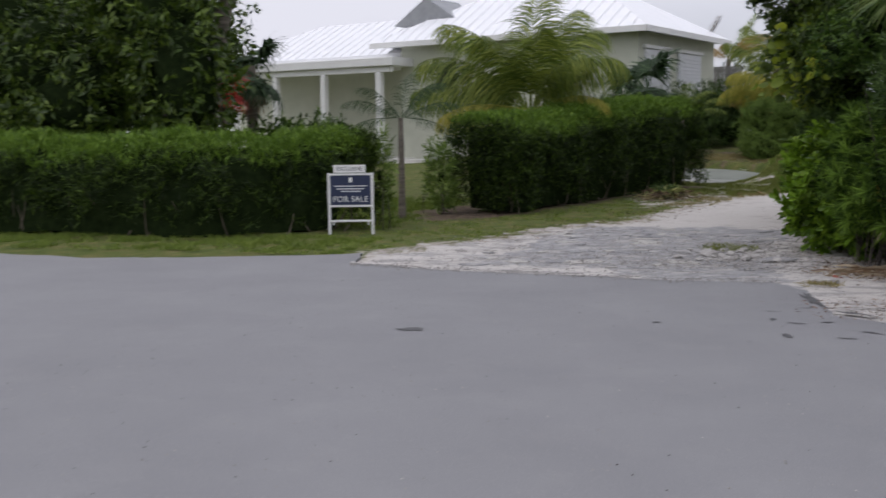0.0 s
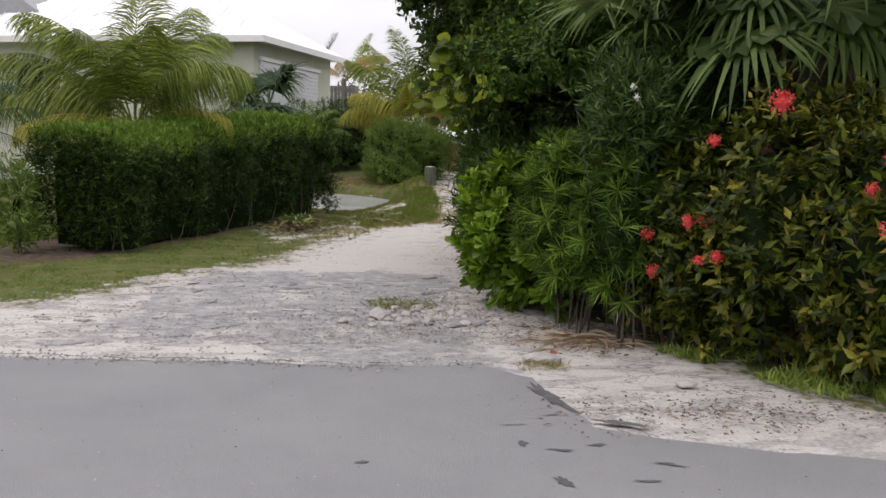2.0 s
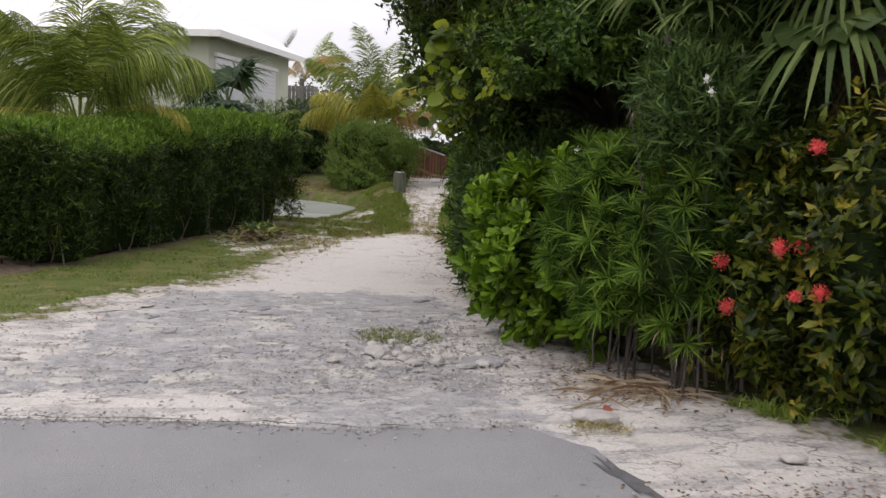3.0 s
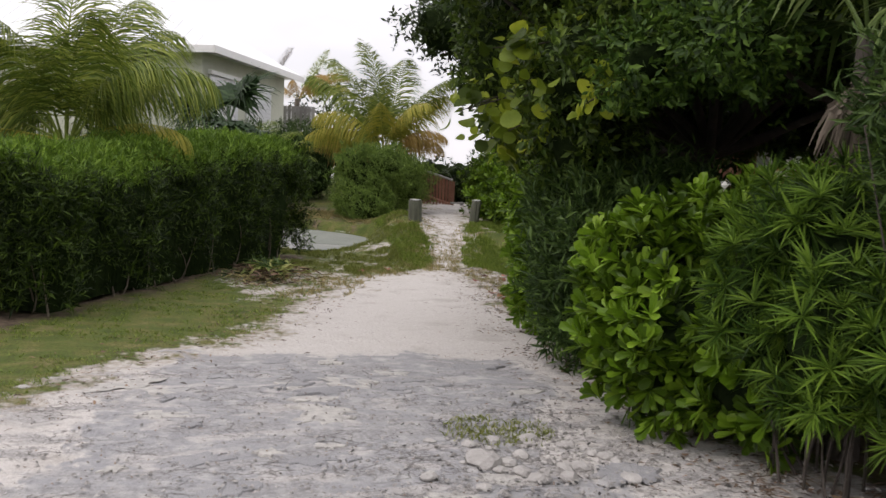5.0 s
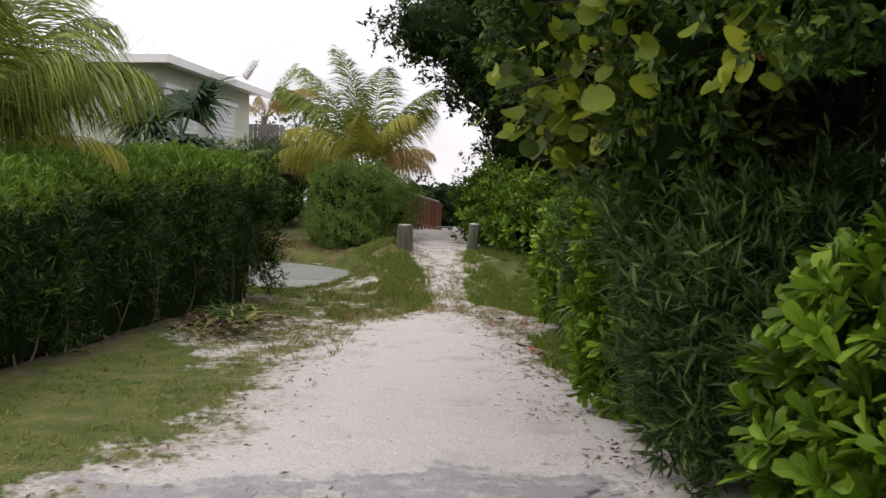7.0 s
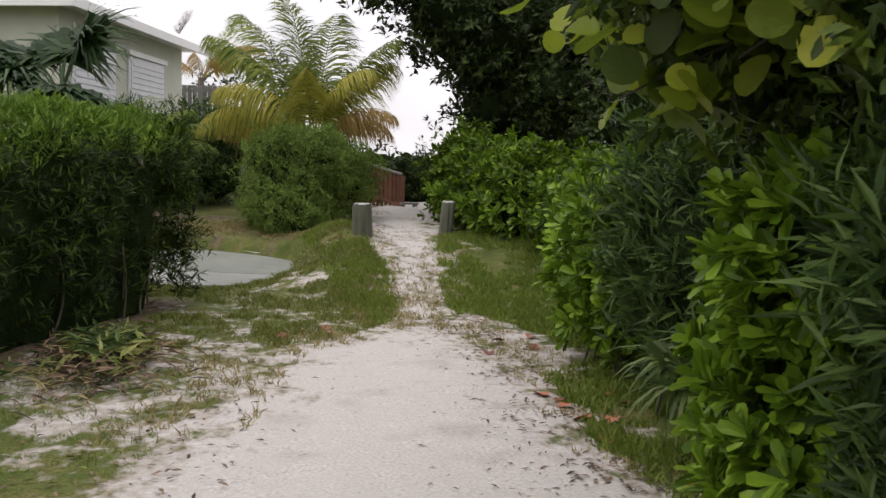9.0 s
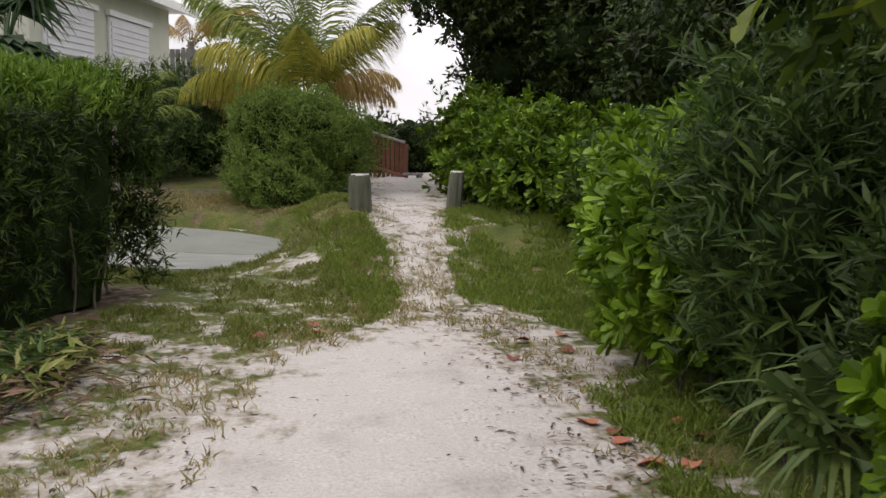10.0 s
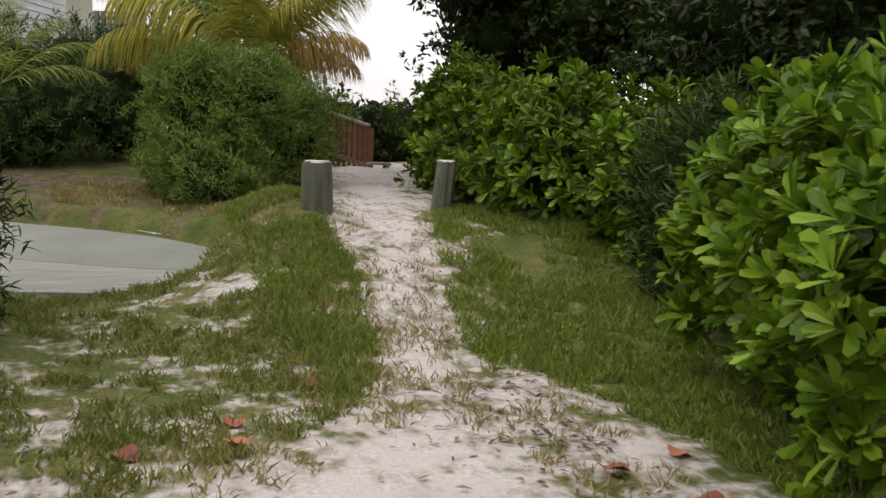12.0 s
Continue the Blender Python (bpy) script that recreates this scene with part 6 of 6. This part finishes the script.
for p, r in (((2.36, 9.0, 1.64), 0.055), ((2.25, 9.15, 1.05), 0.06), ((2.38, 9.12, 1.06), 0.075), ((2.1, 9.6, 0.92), 0.06), ((2.02, 9.92, 0.68), 0.05), ((2.28, 9.0, 0.78), 0.045), ((2.37, 8.88, 0.82), 0.055), ((2.75, 7.35, 1.54), 0.06),
             ((2.66, 7.05, 0.98), 0.06), ((2.14, 9.56, 0.64), 0.06), ((2.45, 8.15, 1.88), 0.085), ((2.68, 7.2, 1.15), 0.075), ((3.6, 6.9, 1.3), 0.07), ((4.4, 6.7, 1.7), 0.07), ((3.2, 7.4, 0.6), 0.06), ((2.95, 7.9, 1.35), 0.05)):
    flower_head(IXORA, p, r, M_FLOWER, rng_f)
OLE = [o for o in bpy.data.objects if o.name.startswith("oleander_bush") and "white flowers" in o["label"]][0]
for p in ((1.95, 9.62, 2.05), (1.98, 9.62, 1.97), (1.9, 12.0, 1.6)):
    flower_head(OLE, p, 0.04, M_FLOWER_W, rng_f, 12)

# dead leaves and bare canes hanging below the dwarf palms
CLUMP = bpy.data.objects["dwarf_palm_clump"]
n_dead = 170
dp = np.column_stack([rng_f.normal(2.25, 0.22, n_dead), rng_f.normal(10.05, 0.18, n_dead), rng_f.uniform(0.25, 0.95, n_dead)])
dv, df = scatter(narrow_leaf(0.035), dp, rng_f.normal(size=(n_dead, 3)) * 0.3 + np.array([-0.1, -0.2, -1.0]), rng_f.normal(size=(n_dead, 3)), rng_f.uniform(0.07, 0.18, n_dead))
child("dead_leaves", np_mesh("dead_leaves", dv, df, M_DEAD), CLUMP, "dry straw-coloured hanging leaves")
for cx, cy, ch in ((2.35, 10.0, 1.5), (2.42, 9.95, 1.35), (2.28, 10.1, 1.2), (2.5, 10.1, 1.6)):
    q = np.linspace(0, 1, 7)
    cv, cf = tube(np.column_stack([cx + 0.06 * np.sin(q * 3 + cy * 9), cy + 0.03 * q, ch * q]), np.linspace(0.016, 0.010, 7), 6)
    child("cane", np_mesh("cane", cv, cf, M_TWIG), CLUMP)

# ---- grass ----
def value_noise(x, y, s, seed):
    return np.array([noise.noise(Vector((a * s + seed, b * s, seed))) for a, b in zip(x, y)])


def grass(name, n, xr, yr, where, length, mat, label, seed, flat=0.5, thin=0.0):
    rng = np.random.default_rng(seed)
    x, y = rng.uniform(*xr, n), rng.uniform(*yr, n)
    k = where(x, y)
    x, y = x[k], y[k]
    k = value_noise(x, y, 1.3, seed) + 0.95 * value_noise(x, y, 4.5, seed + 3) > rng.uniform(-0.25, 0.30, len(x)) + thin
    x, y = x[k], y[k]
    # blades stand in small tufts
    x, y = np.repeat(x, 5), np.repeat(y, 5)
    x, y = x + rng.normal(size=len(x)) * 0.025, y + rng.normal(size=len(x)) * 0.025
    pos = np.column_stack([x, y, ground_z(x, y) - 0.004])
    way = rng.normal(size=(len(x), 3)) * flat + np.array([0, 0, 0.8])
    way[:, 2] = np.abs(way[:, 2]) + 0.12
    shape = (BLADE[0] * np.array([1.6, 1, 3.5]), BLADE[1])
    v, f = scatter(shape, pos, way, rng.normal(size=(len(x), 3)), length * rng.uniform(0.5, 1.3, len(x)))
    tagged(new(name, np_mesh(name, v, f, mat)), label, "grass", kind="stuff")


def sand_at(x, y):
    return signed_distance(x, y, SAND)


def hedge_at(x, y):
    return np.maximum(signed_distance(x, y, SOIL_HEDGE), signed_distance(x, y, PAD))


grass("grass", 30000, (-1.2, 3.2), (18.8, 28.2), lambda x, y: (sand_at(x, y) < 0.05) & (hedge_at(x, y) < 0.0) & (x < 0.25 * (y - 19.0) + 1.6) & (y > 22.1 + 0.35 * np.sin(x * 5.0)), 0.065, M_GRASSOLIVE, "patchy olive grass over sand beside the hedge end", 91, thin=0.08)
grass("grass", 9000, (-12.5, -4.6), (13.8, 20.5), lambda x, y: hedge_at(x, y) < 0.1, 0.08, M_GRASSBLADE, "fresh green garden lawn behind the hedge gap", 90, thin=-0.4)
grass("grass", 6000, (-1.2, 3.2), (18.8, 27.6), lambda x, y: (np.abs(sand_at(x, y)) < 0.4) & (hedge_at(x, y) < 0.0) & (x < 0.25 * (y - 19.0) + 1.6), 0.07, M_GRASSDRY, "thin straw-coloured grass at the sand's edge", 92)
grass("grass", 44000, (1.9, 5.4), (16.5, 29.0), lambda x, y: (sand_at(x, y) < 0.08) & (sand_at(x, y) > -1.5) & (x > 1.9) & (signed_distance(x, y, VERGE) < 0), 0.075, M_GRASSBLADE, "green grass verge under the bushes", 93, thin=-0.10)
grass("grass", 3500, (2.0, 4.6), (17.5, 28.5), lambda x, y: (np.abs(sand_at(x, y)) < 0.32) & (x > 2.0), 0.06, M_GRASSDRY, "thin dry grass along the path", 94)
grass("grass", 12000, (-5.2, 0.4), (11.2, 21.0), lambda x, y: (sand_at(x, y) < 0.02) & (hedge_at(x, y) < 0.1), 0.04, M_GRASSBLADE, "short worn verge grass along the hedge", 95, flat=0.9)
grass("grass", 12000, (-14, -4.2), (10.4, 12.6), lambda x, y: (y > 10.75) & (sand_at(x, y) < 0), 0.06, M_GRASSBLADE, "mown grass strip between street and hedge", 96, flat=0.8)
grass("grass", 7000, (1.9, 6.0), (6.2, 9.6), lambda x, y: (sand_at(x, y) < 0.22) & (sand_at(x, y) > -0.7), 0.09, M_GRASSBLADE, "tufts of grass in front of the ixora", 97)
grass("grass", 520, (0.0, 1.0), (11.4, 12.4), lambda x, y: np.hypot(x - 0.42, (y - 11.9) * 0.9) < 0.34, 0.05, M_GRASSOLIVE, "lone grass tuft in the gravel drive", 98)
grass("grass", 400, (0.9, 1.5), (8.8, 9.3), lambda x, y: np.hypot((x - 1.12) * 0.6, y - 9.05) < 0.13, 0.045, M_GRASSDRY, "flattened weed tuft at the street edge", 99, flat=1.2)
grass("grass", 9000, (0.2, 3.2), (27.2, 31.5), lambda x, y: (sand_at(x, y) < -0.25) & (hedge_at(x, y) < -0.1), 0.075, M_GRASSDRY, "dry lawn grass round the clipped bush", 100)


# ---- litter on the ground ----
def lay(name, n, place, shape, size, mat, label, category, seed, lift=0.006, tilt=0.25):
    rng = np.random.default_rng(seed)
    x, y = place(rng, n)
    pos = np.column_stack([x, y, ground_z(x, y) + lift + 0.010 * (y > 11.5)])
    ang = rng.uniform(0, math.tau, len(x))
    way = np.column_stack([np.cos(ang), np.sin(ang), rng.normal(size=len(x)) * tilt * 0.5])
    nor = np.column_stack([rng.normal(size=len(x)) * tilt, rng.normal(size=len(x)) * tilt, np.ones(len(x))])
    v, f = scatter(shape, pos, way, nor, size * rng.uniform(0.4, 1.4, len(x)))
    tagged(new(name, np_mesh(name, v, f, mat)), label, category, kind="stuff")


def clumped(rng, n, lo, hi):
    c = rng.uniform(lo, hi, max(4, n // 14))
    return c[rng.integers(0, len(c), n)] + rng.normal(size=n) * 0.10


def edge_right(rng, n):
    y = clumped(rng, n, 9.5, 23.5)
    xe = np.interp(y, [9.5, 12, 14, 17, 19, 21, 23.5], [2.0, 1.65, 1.9, 2.1, 2.35, 2.75, 3.0])
    return xe - np.abs(rng.normal(size=n)) * 0.42 + 0.1, y


def edge_left(rng, n):
    y = rng.uniform(12, 24.5, n)
    xe = np.interp(y, [12, 14, 16.6, 18.8, 20.6, 22.4, 24.5], [-2.9, -1.9, -0.9, -0.2, 0.0, 0.6, 2.0])
    return xe + rng.normal(size=n) * 0.42 - 0.1, y


def all_path(rng, n):
    y = rng.uniform(10, 34, n)
    return np.interp(y, [10, 14, 20, 27, 34], [-0.5, 0.1, 1.4, 3.3, 4.8]) + rng.normal(size=n) * np.interp(y, [10, 20, 27], [1.6, 0.9, 0.4]), y


LITTER_LEAF = narrow_leaf(0.15)
FLAKE = (np.array([(-0.6, 0, 0), (0.3, -0.34, 0), (0.6, 0.1, 0), (-0.2, 0.36, 0), (0, 0.02, 0.12)]), np.array([(0, 1, 4), (1, 2, 4), (2, 3, 4), (3, 0, 4)]))
CHIP = (np.array([(-0.4, 0, 0), (0.35, -0.25, 0), (0.5, 0.3, 0), (-0.2, 0.45, 0), (0, 0.1, 0.28)]), np.array([(0, 1, 4), (1, 2, 4), (2, 3, 4), (3, 0, 4)]))
lay("leaf_litter", 2300, edge_right, LITTER_LEAF, 0.058, M_LITTER, "small dark dead leaves along the bushes", "leaf litter", 101, lift=0.002, tilt=0.12)
lay("leaf_litter", 1300, edge_left, LITTER_LEAF, 0.055, M_LITTER, "dry leaf bits along the grass", "leaf litter", 102)
lay("leaf_litter", 420, all_path, LITTER_LEAF, 0.03, M_LITTER, "scattered leaf bits on the sand", "leaf litter", 103)
lay("leaf_litter", 900, lambda r, n: (np.interp(r.uniform(24, 36, n), [24, 36], [0, 0]) + r.normal(3.2, 0.5, n), r.uniform(24, 31, n)), LITTER_LEAF, 0.05, M_LITTER, "dry leaf bits in the soft sand", "leaf litter", 104)
lay("gravel", 1500, lambda r, n: (r.normal(0.1, 1.1, n), 10.0 + np.abs(r.normal(0, 1.1, n))), CHIP, 0.03, M_STONE, "loose chalky gravel at the drive mouth", "gravel", 105)
lay("gravel", 700, lambda r, n: (r.normal(0.75, 0.35, n), r.normal(11.5, 0.6, n)), CHIP, 0.032, M_STONE, "rubble of broken asphalt and stone", "gravel", 106)
lay("gravel", 500, lambda r, n: (r.uniform(0.9, 4.5, n), np.interp(r.uniform(0, 1, n), [0, 1], [0, 0.9]) + 7.2), CHIP, 0.022, M_LITTER, "dark grit on the sandy verge", "gravel", 107)
lay("gravel", 1400, lambda r, n: (r.uniform(-4.5, 3.2, n), r.uniform(0.8, 8.8, n)), CHIP, 0.014, M_STONE, "pale grit on the street", "gravel", 108, lift=0.002)
lay("gravel", 900, lambda r, n: (lambda u: (u, np.interp(u, [-3.7, -2.4, -0.2, 0.7], [9.8, 9.5, 9.12, 9.2]) + r.normal(0.02, 0.09, n)))(r.uniform(-3.7, 0.8, n)), CHIP, 0.026, M_STONE, "crumbled stone along the street edge", "gravel", 112)
lay("leaf_litter", 500, lambda r, n: (r.normal(2.0, 0.45, n), r.normal(7.75, 0.25, n)), LITTER_LEAF, 0.045, M_LITTER, "brown leaf bits on the sandy verge", "leaf litter", 113)
lay("leaf_litter", 300, lambda r, n: (r.normal(1.7, 0.3, n), r.normal(10.3, 0.5, n)), LITTER_LEAF, 0.07, M_LITTER, "dead leaves below the dwarf palms", "leaf litter", 114)
lay("gravel", 600, lambda r, n: (r.uniform(-2.6, 1.2, n), r.uniform(10.2, 14.6, n)), CHIP, 0.014, M_LITTER, "dark flakes in the old asphalt", "gravel", 116)
lay("gravel", 420, lambda r, n: (r.uniform(-4.5, 3.2, n), r.uniform(0.8, 9.0, n)), CHIP, 0.012, M_CRACK, "dark grit on the street", "gravel", 117, lift=0.002)
lay("pine_straw", 90, lambda r, n: (r.normal(1.75, 0.28, n), r.normal(10.0, 0.13, n)), narrow_leaf(0.014), 0.4, M_DEAD, "straw-brown fallen needles below the palm clump", "pine straw", 109, lift=0.02, tilt=0.1)
lay("dead_frond", 700, lambda r, n: (r.normal(-0.72, 0.24, n), r.normal(21.1, 0.55, n)), narrow_leaf(0.07), 0.15, M_LITTER, "heap of cut brown fronds below the hedge", "dead fronds", 110, lift=0.03, tilt=0.45)
lay("dead_frond", 450, lambda r, n: (r.normal(-0.7, 0.25, n), r.normal(21.1, 0.55, n)), narrow_leaf(0.06), 0.15, M_GRASSDRY, "dry straw-coloured fronds on the heap", "dead fronds", 111, lift=0.06, tilt=0.5)
lay("dead_frond", 300, lambda r, n: (r.normal(-0.75, 0.25, n), r.normal(21.2, 0.5, n)), narrow_leaf(0.07), 0.15, M_OLEANDER, "wilting green fronds on the heap", "dead fronds", 115, lift=0.07, tilt=0.5)

for lift, wide, n, mat, tone, sd in ((0.11, 0.20, 420, M_LITTER, "brown", 120), (0.16, 0.15, 320, M_GRASSOLIVE, "faded olive", 121), (0.20, 0.11, 160, M_OLEANDER_GREY, "wilting green", 122)):
    lay("dead_frond", n, lambda r, k: (r.normal(-0.62, wide, k), r.normal(21.3, wide * 2.4, k)), narrow_leaf(0.08), 0.19, mat, tone + " cut leaves piled on the heap", "dead fronds", sd, lift=lift, tilt=0.6)


def fallen_leaf(x, y, s, turn, seed):
    v, f = round_leaf()
    v = v * np.array([1, 1, 1.6])
    v[:, 2] += 0.07 * np.sin(v[:, 0] * 5 + seed)
    ob = new("fallen_leaf", np_mesh("fallen_leaf", v, f, M_REDDEAD, True))
    ob.matrix_world = Matrix.Translation((x, y, float(ground_z(x, y)) + 0.022)) @ Matrix.Rotation(turn, 4, "Z") @ Matrix.Rotation(0.12, 4, "X") @ Matrix.Scale(s * 0.7, 4)
    return tagged(ob, "dry red-brown sea grape leaf lying on the ground", "leaf", "fallen red leaves")


rng_l = np.random.default_rng(8)
for x, y, s in ((1.86, 23.43, 0.17), (1.38, 22.45, 0.17), (0.82, 22.34, 0.17), (2.79, 21.78, 0.15), (3.19, 21.86, 0.15), (1.4, 22.75, 0.16), (2.54, 21.13, 0.15), (2.9, 21.3, 0.16), (2.39, 19.5, 0.18), (2.31, 19.14, 0.15), (2.76, 19.32, 0.14),
                (2.82, 19.12, 0.13), (3.2, 19.4, 0.14), (2.36, 18.78, 0.19), (2.46, 18.72, 0.15), (2.36, 19.31, 0.13), (2.28, 18.17, 0.14), (1.38, 9.38, 0.13), (2.3, 17.4, 0.14), (2.2, 16.9, 0.15), (2.25, 16.3, 0.13), (2.05, 25.2, 0.15)):
    fallen_leaf(x, y, s, rng_l.uniform(0, 6.3), rng_l.uniform(0, 6))


def stone(x, y, s, flat, seed, label="chalky pale stone half sunk in the sand"):
    rng = np.random.default_rng(int(seed * 10))
    bm = bmesh.new()
    bmesh.ops.create_icosphere(bm, subdivisions=2, radius=1)
    for v in bm.verts:
        q = v.co * 1.3 + Vector((seed, seed * 0.7, 0))
        v.co *= 1 + 0.35 * noise.noise(q)
        v.co = Vector((v.co.x * s, v.co.y * s * 0.75, v.co.z * s * flat))
    me = bpy.data.meshes.new("stone")
    bm.to_mesh(me)
    bm.free()
    me.materials.append(M_STONE)
    ob = new("stone", me)
    ob.matrix_world = Matrix.Translation((x, y, float(ground_z(x, y)) + s * flat * 0.3)) @ Matrix.Rotation(rng.uniform(0, 6), 4, "Z")
    tagged(ob, label, "stone", "loose stones")


for i, (x, y, s, fl) in enumerate(((2.0, 8.42, 0.075, 0.35), (1.22, 9.3, 0.15, 0.25), (0.16, 11.26, 0.13, 0.4), (0.33, 11.06, 0.06, 0.5), (0.67, 11.13, 0.07, 0.45), (0.53, 11.6, 0.05, 0.5), (0.41, 11.37, 0.06, 0.5), (-2.64, 13.34, 0.05, 0.3), (-0.06, 11.69, 0.05, 0.4),
                                   (1.3, 12.26, 0.05, 0.5), (0.9, 10.9, 0.07, 0.4), (-0.2, 11.0, 0.06, 0.4), (0.85, 11.4, 0.05, 0.5), (0.05, 10.8, 0.05, 0.4))):
    stone(x, y, s, fl, 3.1 * i + 1)
for i in range(30):
    stone(0.45 + 0.42 * math.sin(i * 2.4) * (0.4 + (i % 7) / 7), 11.35 + 0.36 * math.cos(i * 2.4) * (0.4 + (i % 5) / 5), 0.025 + 0.011 * (i % 5), 0.45, 2.3 * i + 60)
stone(-3.72, 9.78, 0.055, 0.6, 77, "small dark stone at the street edge")


# ---- stains and cracks in the street and the drive ----
def stain(x, y, rx, ry, turn, seed, mat=None, label="dark oil stain on the asphalt", name="stain"):
    bm = bmesh.new()
    vs = []
    for k in range(40):
        a = k * math.tau / 40
        r = 0.8 + 0.6 * noise.noise(Vector((math.cos(a) * 1.5 + seed, math.sin(a) * 1.5, seed))) + 0.5 * noise.noise(Vector((math.cos(a) * 5 + seed, math.sin(a) * 5, seed)))
        vs.append(bm.verts.new((rx * r * math.cos(a), ry * r * math.sin(a), 0)))
    bm.faces.new(vs)
    me = bpy.data.meshes.new(name)
    bm.to_mesh(me)
    bm.free()
    me.materials.append(mat or M_STAIN)
    ob = new(name, me)
    ob.matrix_world = Matrix.Translation((x, y, float(ground_z(x, y)) + 0.005)) @ Matrix.Rotation(turn, 4, "Z")
    tagged(ob, label, "stain", "dark stains on the street", "structure")


for i, (x, y, rx, ry, tn) in enumerate(((-2.05, 6.25, 0.13, 0.06, 0.2), (0.65, 6.5, 0.035, 0.08, 0.3), (0.77, 7.0, 0.09, 0.02, -0.3), (0.6, 7.13, 0.03, 0.05, 0), (1.06, 6.47, 0.08, 0.02, -0.1), (1.0, 7.08, 0.05, 0.025, 0.2), (1.25, 6.72, 0.10, 0.025, -0.6), (1.34, 6.16, 0.05, 0.05, 0), (1.43, 6.1, 0.14, 0.02, 0.1),
                                        (1.7, 6.05, 0.03, 0.08, 0.4), (1.68, 5.8, 0.08, 0.025, -0.2), (1.76, 5.9, 0.06, 0.02, 0), (1.66, 5.6, 0.11, 0.02, -0.3), (1.84, 5.6, 0.05, 0.09, 0.7), (1.52, 5.48, 0.05, 0.03, 0), (0.63, 7.5, 0.07, 0.012, 0), (-0.27, 6.86, 0.05, 0.02, 0.3), (0.9, 7.7, 0.06, 0.012, 0.2))):
    stain(x, y, rx, ry, tn, i * 1.7)
stain(0.98, 8.2, 0.08, 0.42, 0.12, 50.0, label="dark fresh tar along the broken street edge")
stain(1.25, 7.5, 0.045, 0.2, 1.0, 53.0, label="dark fresh tar along the broken street edge")


for i, (x, y, rx, ry, tn) in enumerate(((-1.95, 13.45, 0.34, 0.16, 0.7), (-0.4, 13.45, 0.2, 0.26, 0.5))):
    stain(x, y, rx, ry, tn, 30 + i * 2.3, M_PALE, "pale lime-crusted patch in the drive", "pale_patch")


def crack(points, width, seed, label="jagged crack in the old asphalt"):
    rng = np.random.default_rng(seed)
    pts = [Vector((x, y, 0)) for x, y in points]
    fine = []
    for a, b in zip(pts, pts[1:]):
        for k in range(8):
            fine.append(a.lerp(b, k / 8) + Vector((rng.normal() * 0.02, rng.normal() * 0.02, 0)))
    bm = bmesh.new()
    prev = None
    for p in fine:
        w = width * rng.uniform(0.3, 1.3)
        z = float(ground_z(p.x, p.y)) + 0.020
        row = (bm.verts.new((p.x - w, p.y - w * 0.6, z)), bm.verts.new((p.x + w, p.y + w * 0.6, z)))
        if prev:
            bm.faces.new((prev[0], prev[1], row[1], row[0]))
        prev = row
    me = bpy.data.meshes.new("crack")
    bm.to_mesh(me)
    bm.free()
    me.materials.append(M_CRACK)
    tagged(new("crack", me), label, "crack", "cracks in the drive", "structure")


crack([(-0.92, 13.05), (-0.75, 13.5), (-0.5, 13.8), (-0.2, 13.85), (-0.17, 13.5), (-0.22, 13.1)], 0.004, 1)
crack([(0.55, 12.96), (0.8, 13.05), (1.04, 13.15), (1.28, 12.97)], 0.005, 2)
crack([(0.75, 12.6), (0.9, 12.2), (0.95, 11.8)], 0.005, 5)
crack([(-3.6, 9.75), (-2.4, 9.5), (-1.2, 9.32), (-0.2, 9.12), (0.6, 9.2)], 0.010, 6, "dark shadowed joint between street and sand")


def crust_plate(x, y, size, turn, seed, mat, label):
    """A thin broken plate with a ragged outline and a sloping rim."""
    bm = bmesh.new()
    rings = []
    for k, z in ((1.0, -0.012), (0.92, 0.004), (0.80, 0.006)):
        ring = []
        for i in range(26):
            a = i * math.tau / 26
            r = 0.75 + 0.55 * noise.noise(Vector((math.cos(a) * 1.3 + seed, math.sin(a) * 1.3, seed))) + 0.55 * noise.noise(Vector((math.cos(a) * 4 + seed, math.sin(a) * 4, seed)))
            ring.append(bm.verts.new((size * r * k * math.cos(a), 0.62 * size * r * k * math.sin(a), z)))
        rings.append(ring)
    for lo, hi in zip(rings, rings[1:]):
        for i in range(26):
            bm.faces.new((lo[i], lo[(i + 1) % 26], hi[(i + 1) % 26], hi[i]))
    bm.faces.new(rings[-1])
    me = bpy.data.meshes.new("crust_plate")
    bm.to_mesh(me)
    bm.free()
    me.materials.append(mat)
    ob = new("crust_plate", me)
    ob.matrix_world = Matrix.Translation((x, y, float(ground_z(x, y)) + (0.004 if y > 11 else -0.012))) @ Matrix.Rotation(turn, 4, "Z")
    tagged(ob, label, "crust", "broken crust in the drive", "structure")


rng_c = np.random.default_rng(19)
for i in range(56):
    y = rng_c.uniform(9.9, 14.7)
    x = rng_c.uniform(np.interp(y, [9.9, 11, 14.7], [-2.8, -2.6, -1.2]), np.interp(y, [9.9, 12, 14.7], [0.9, 1.0, 0.8]))
    pale = rng_c.random() < 0.5
    crust_plate(x, y, rng_c.uniform(0.07, 0.30), rng_c.normal() * 0.6, 5.3 * i + 1, M_PALE if pale else M_OLDASPHALT, "pale lime crust plate in the drive" if pale else "grey broken asphalt plate in the drive")

lay("gravel", 900, lambda r, n: (r.uniform(-3.6, 1.3, n), r.uniform(9.4, 13.0, n)), CHIP, 0.03, M_STONE, "pale flakes of crumbled crust in the drive", "gravel", 118)
lay("gravel", 160, lambda r, n: (r.normal(0.6, 0.6, n), r.normal(11.6, 0.7, n)), FLAKE, 0.03, M_CRACK, "dark broken slivers of tar", "gravel", 119)
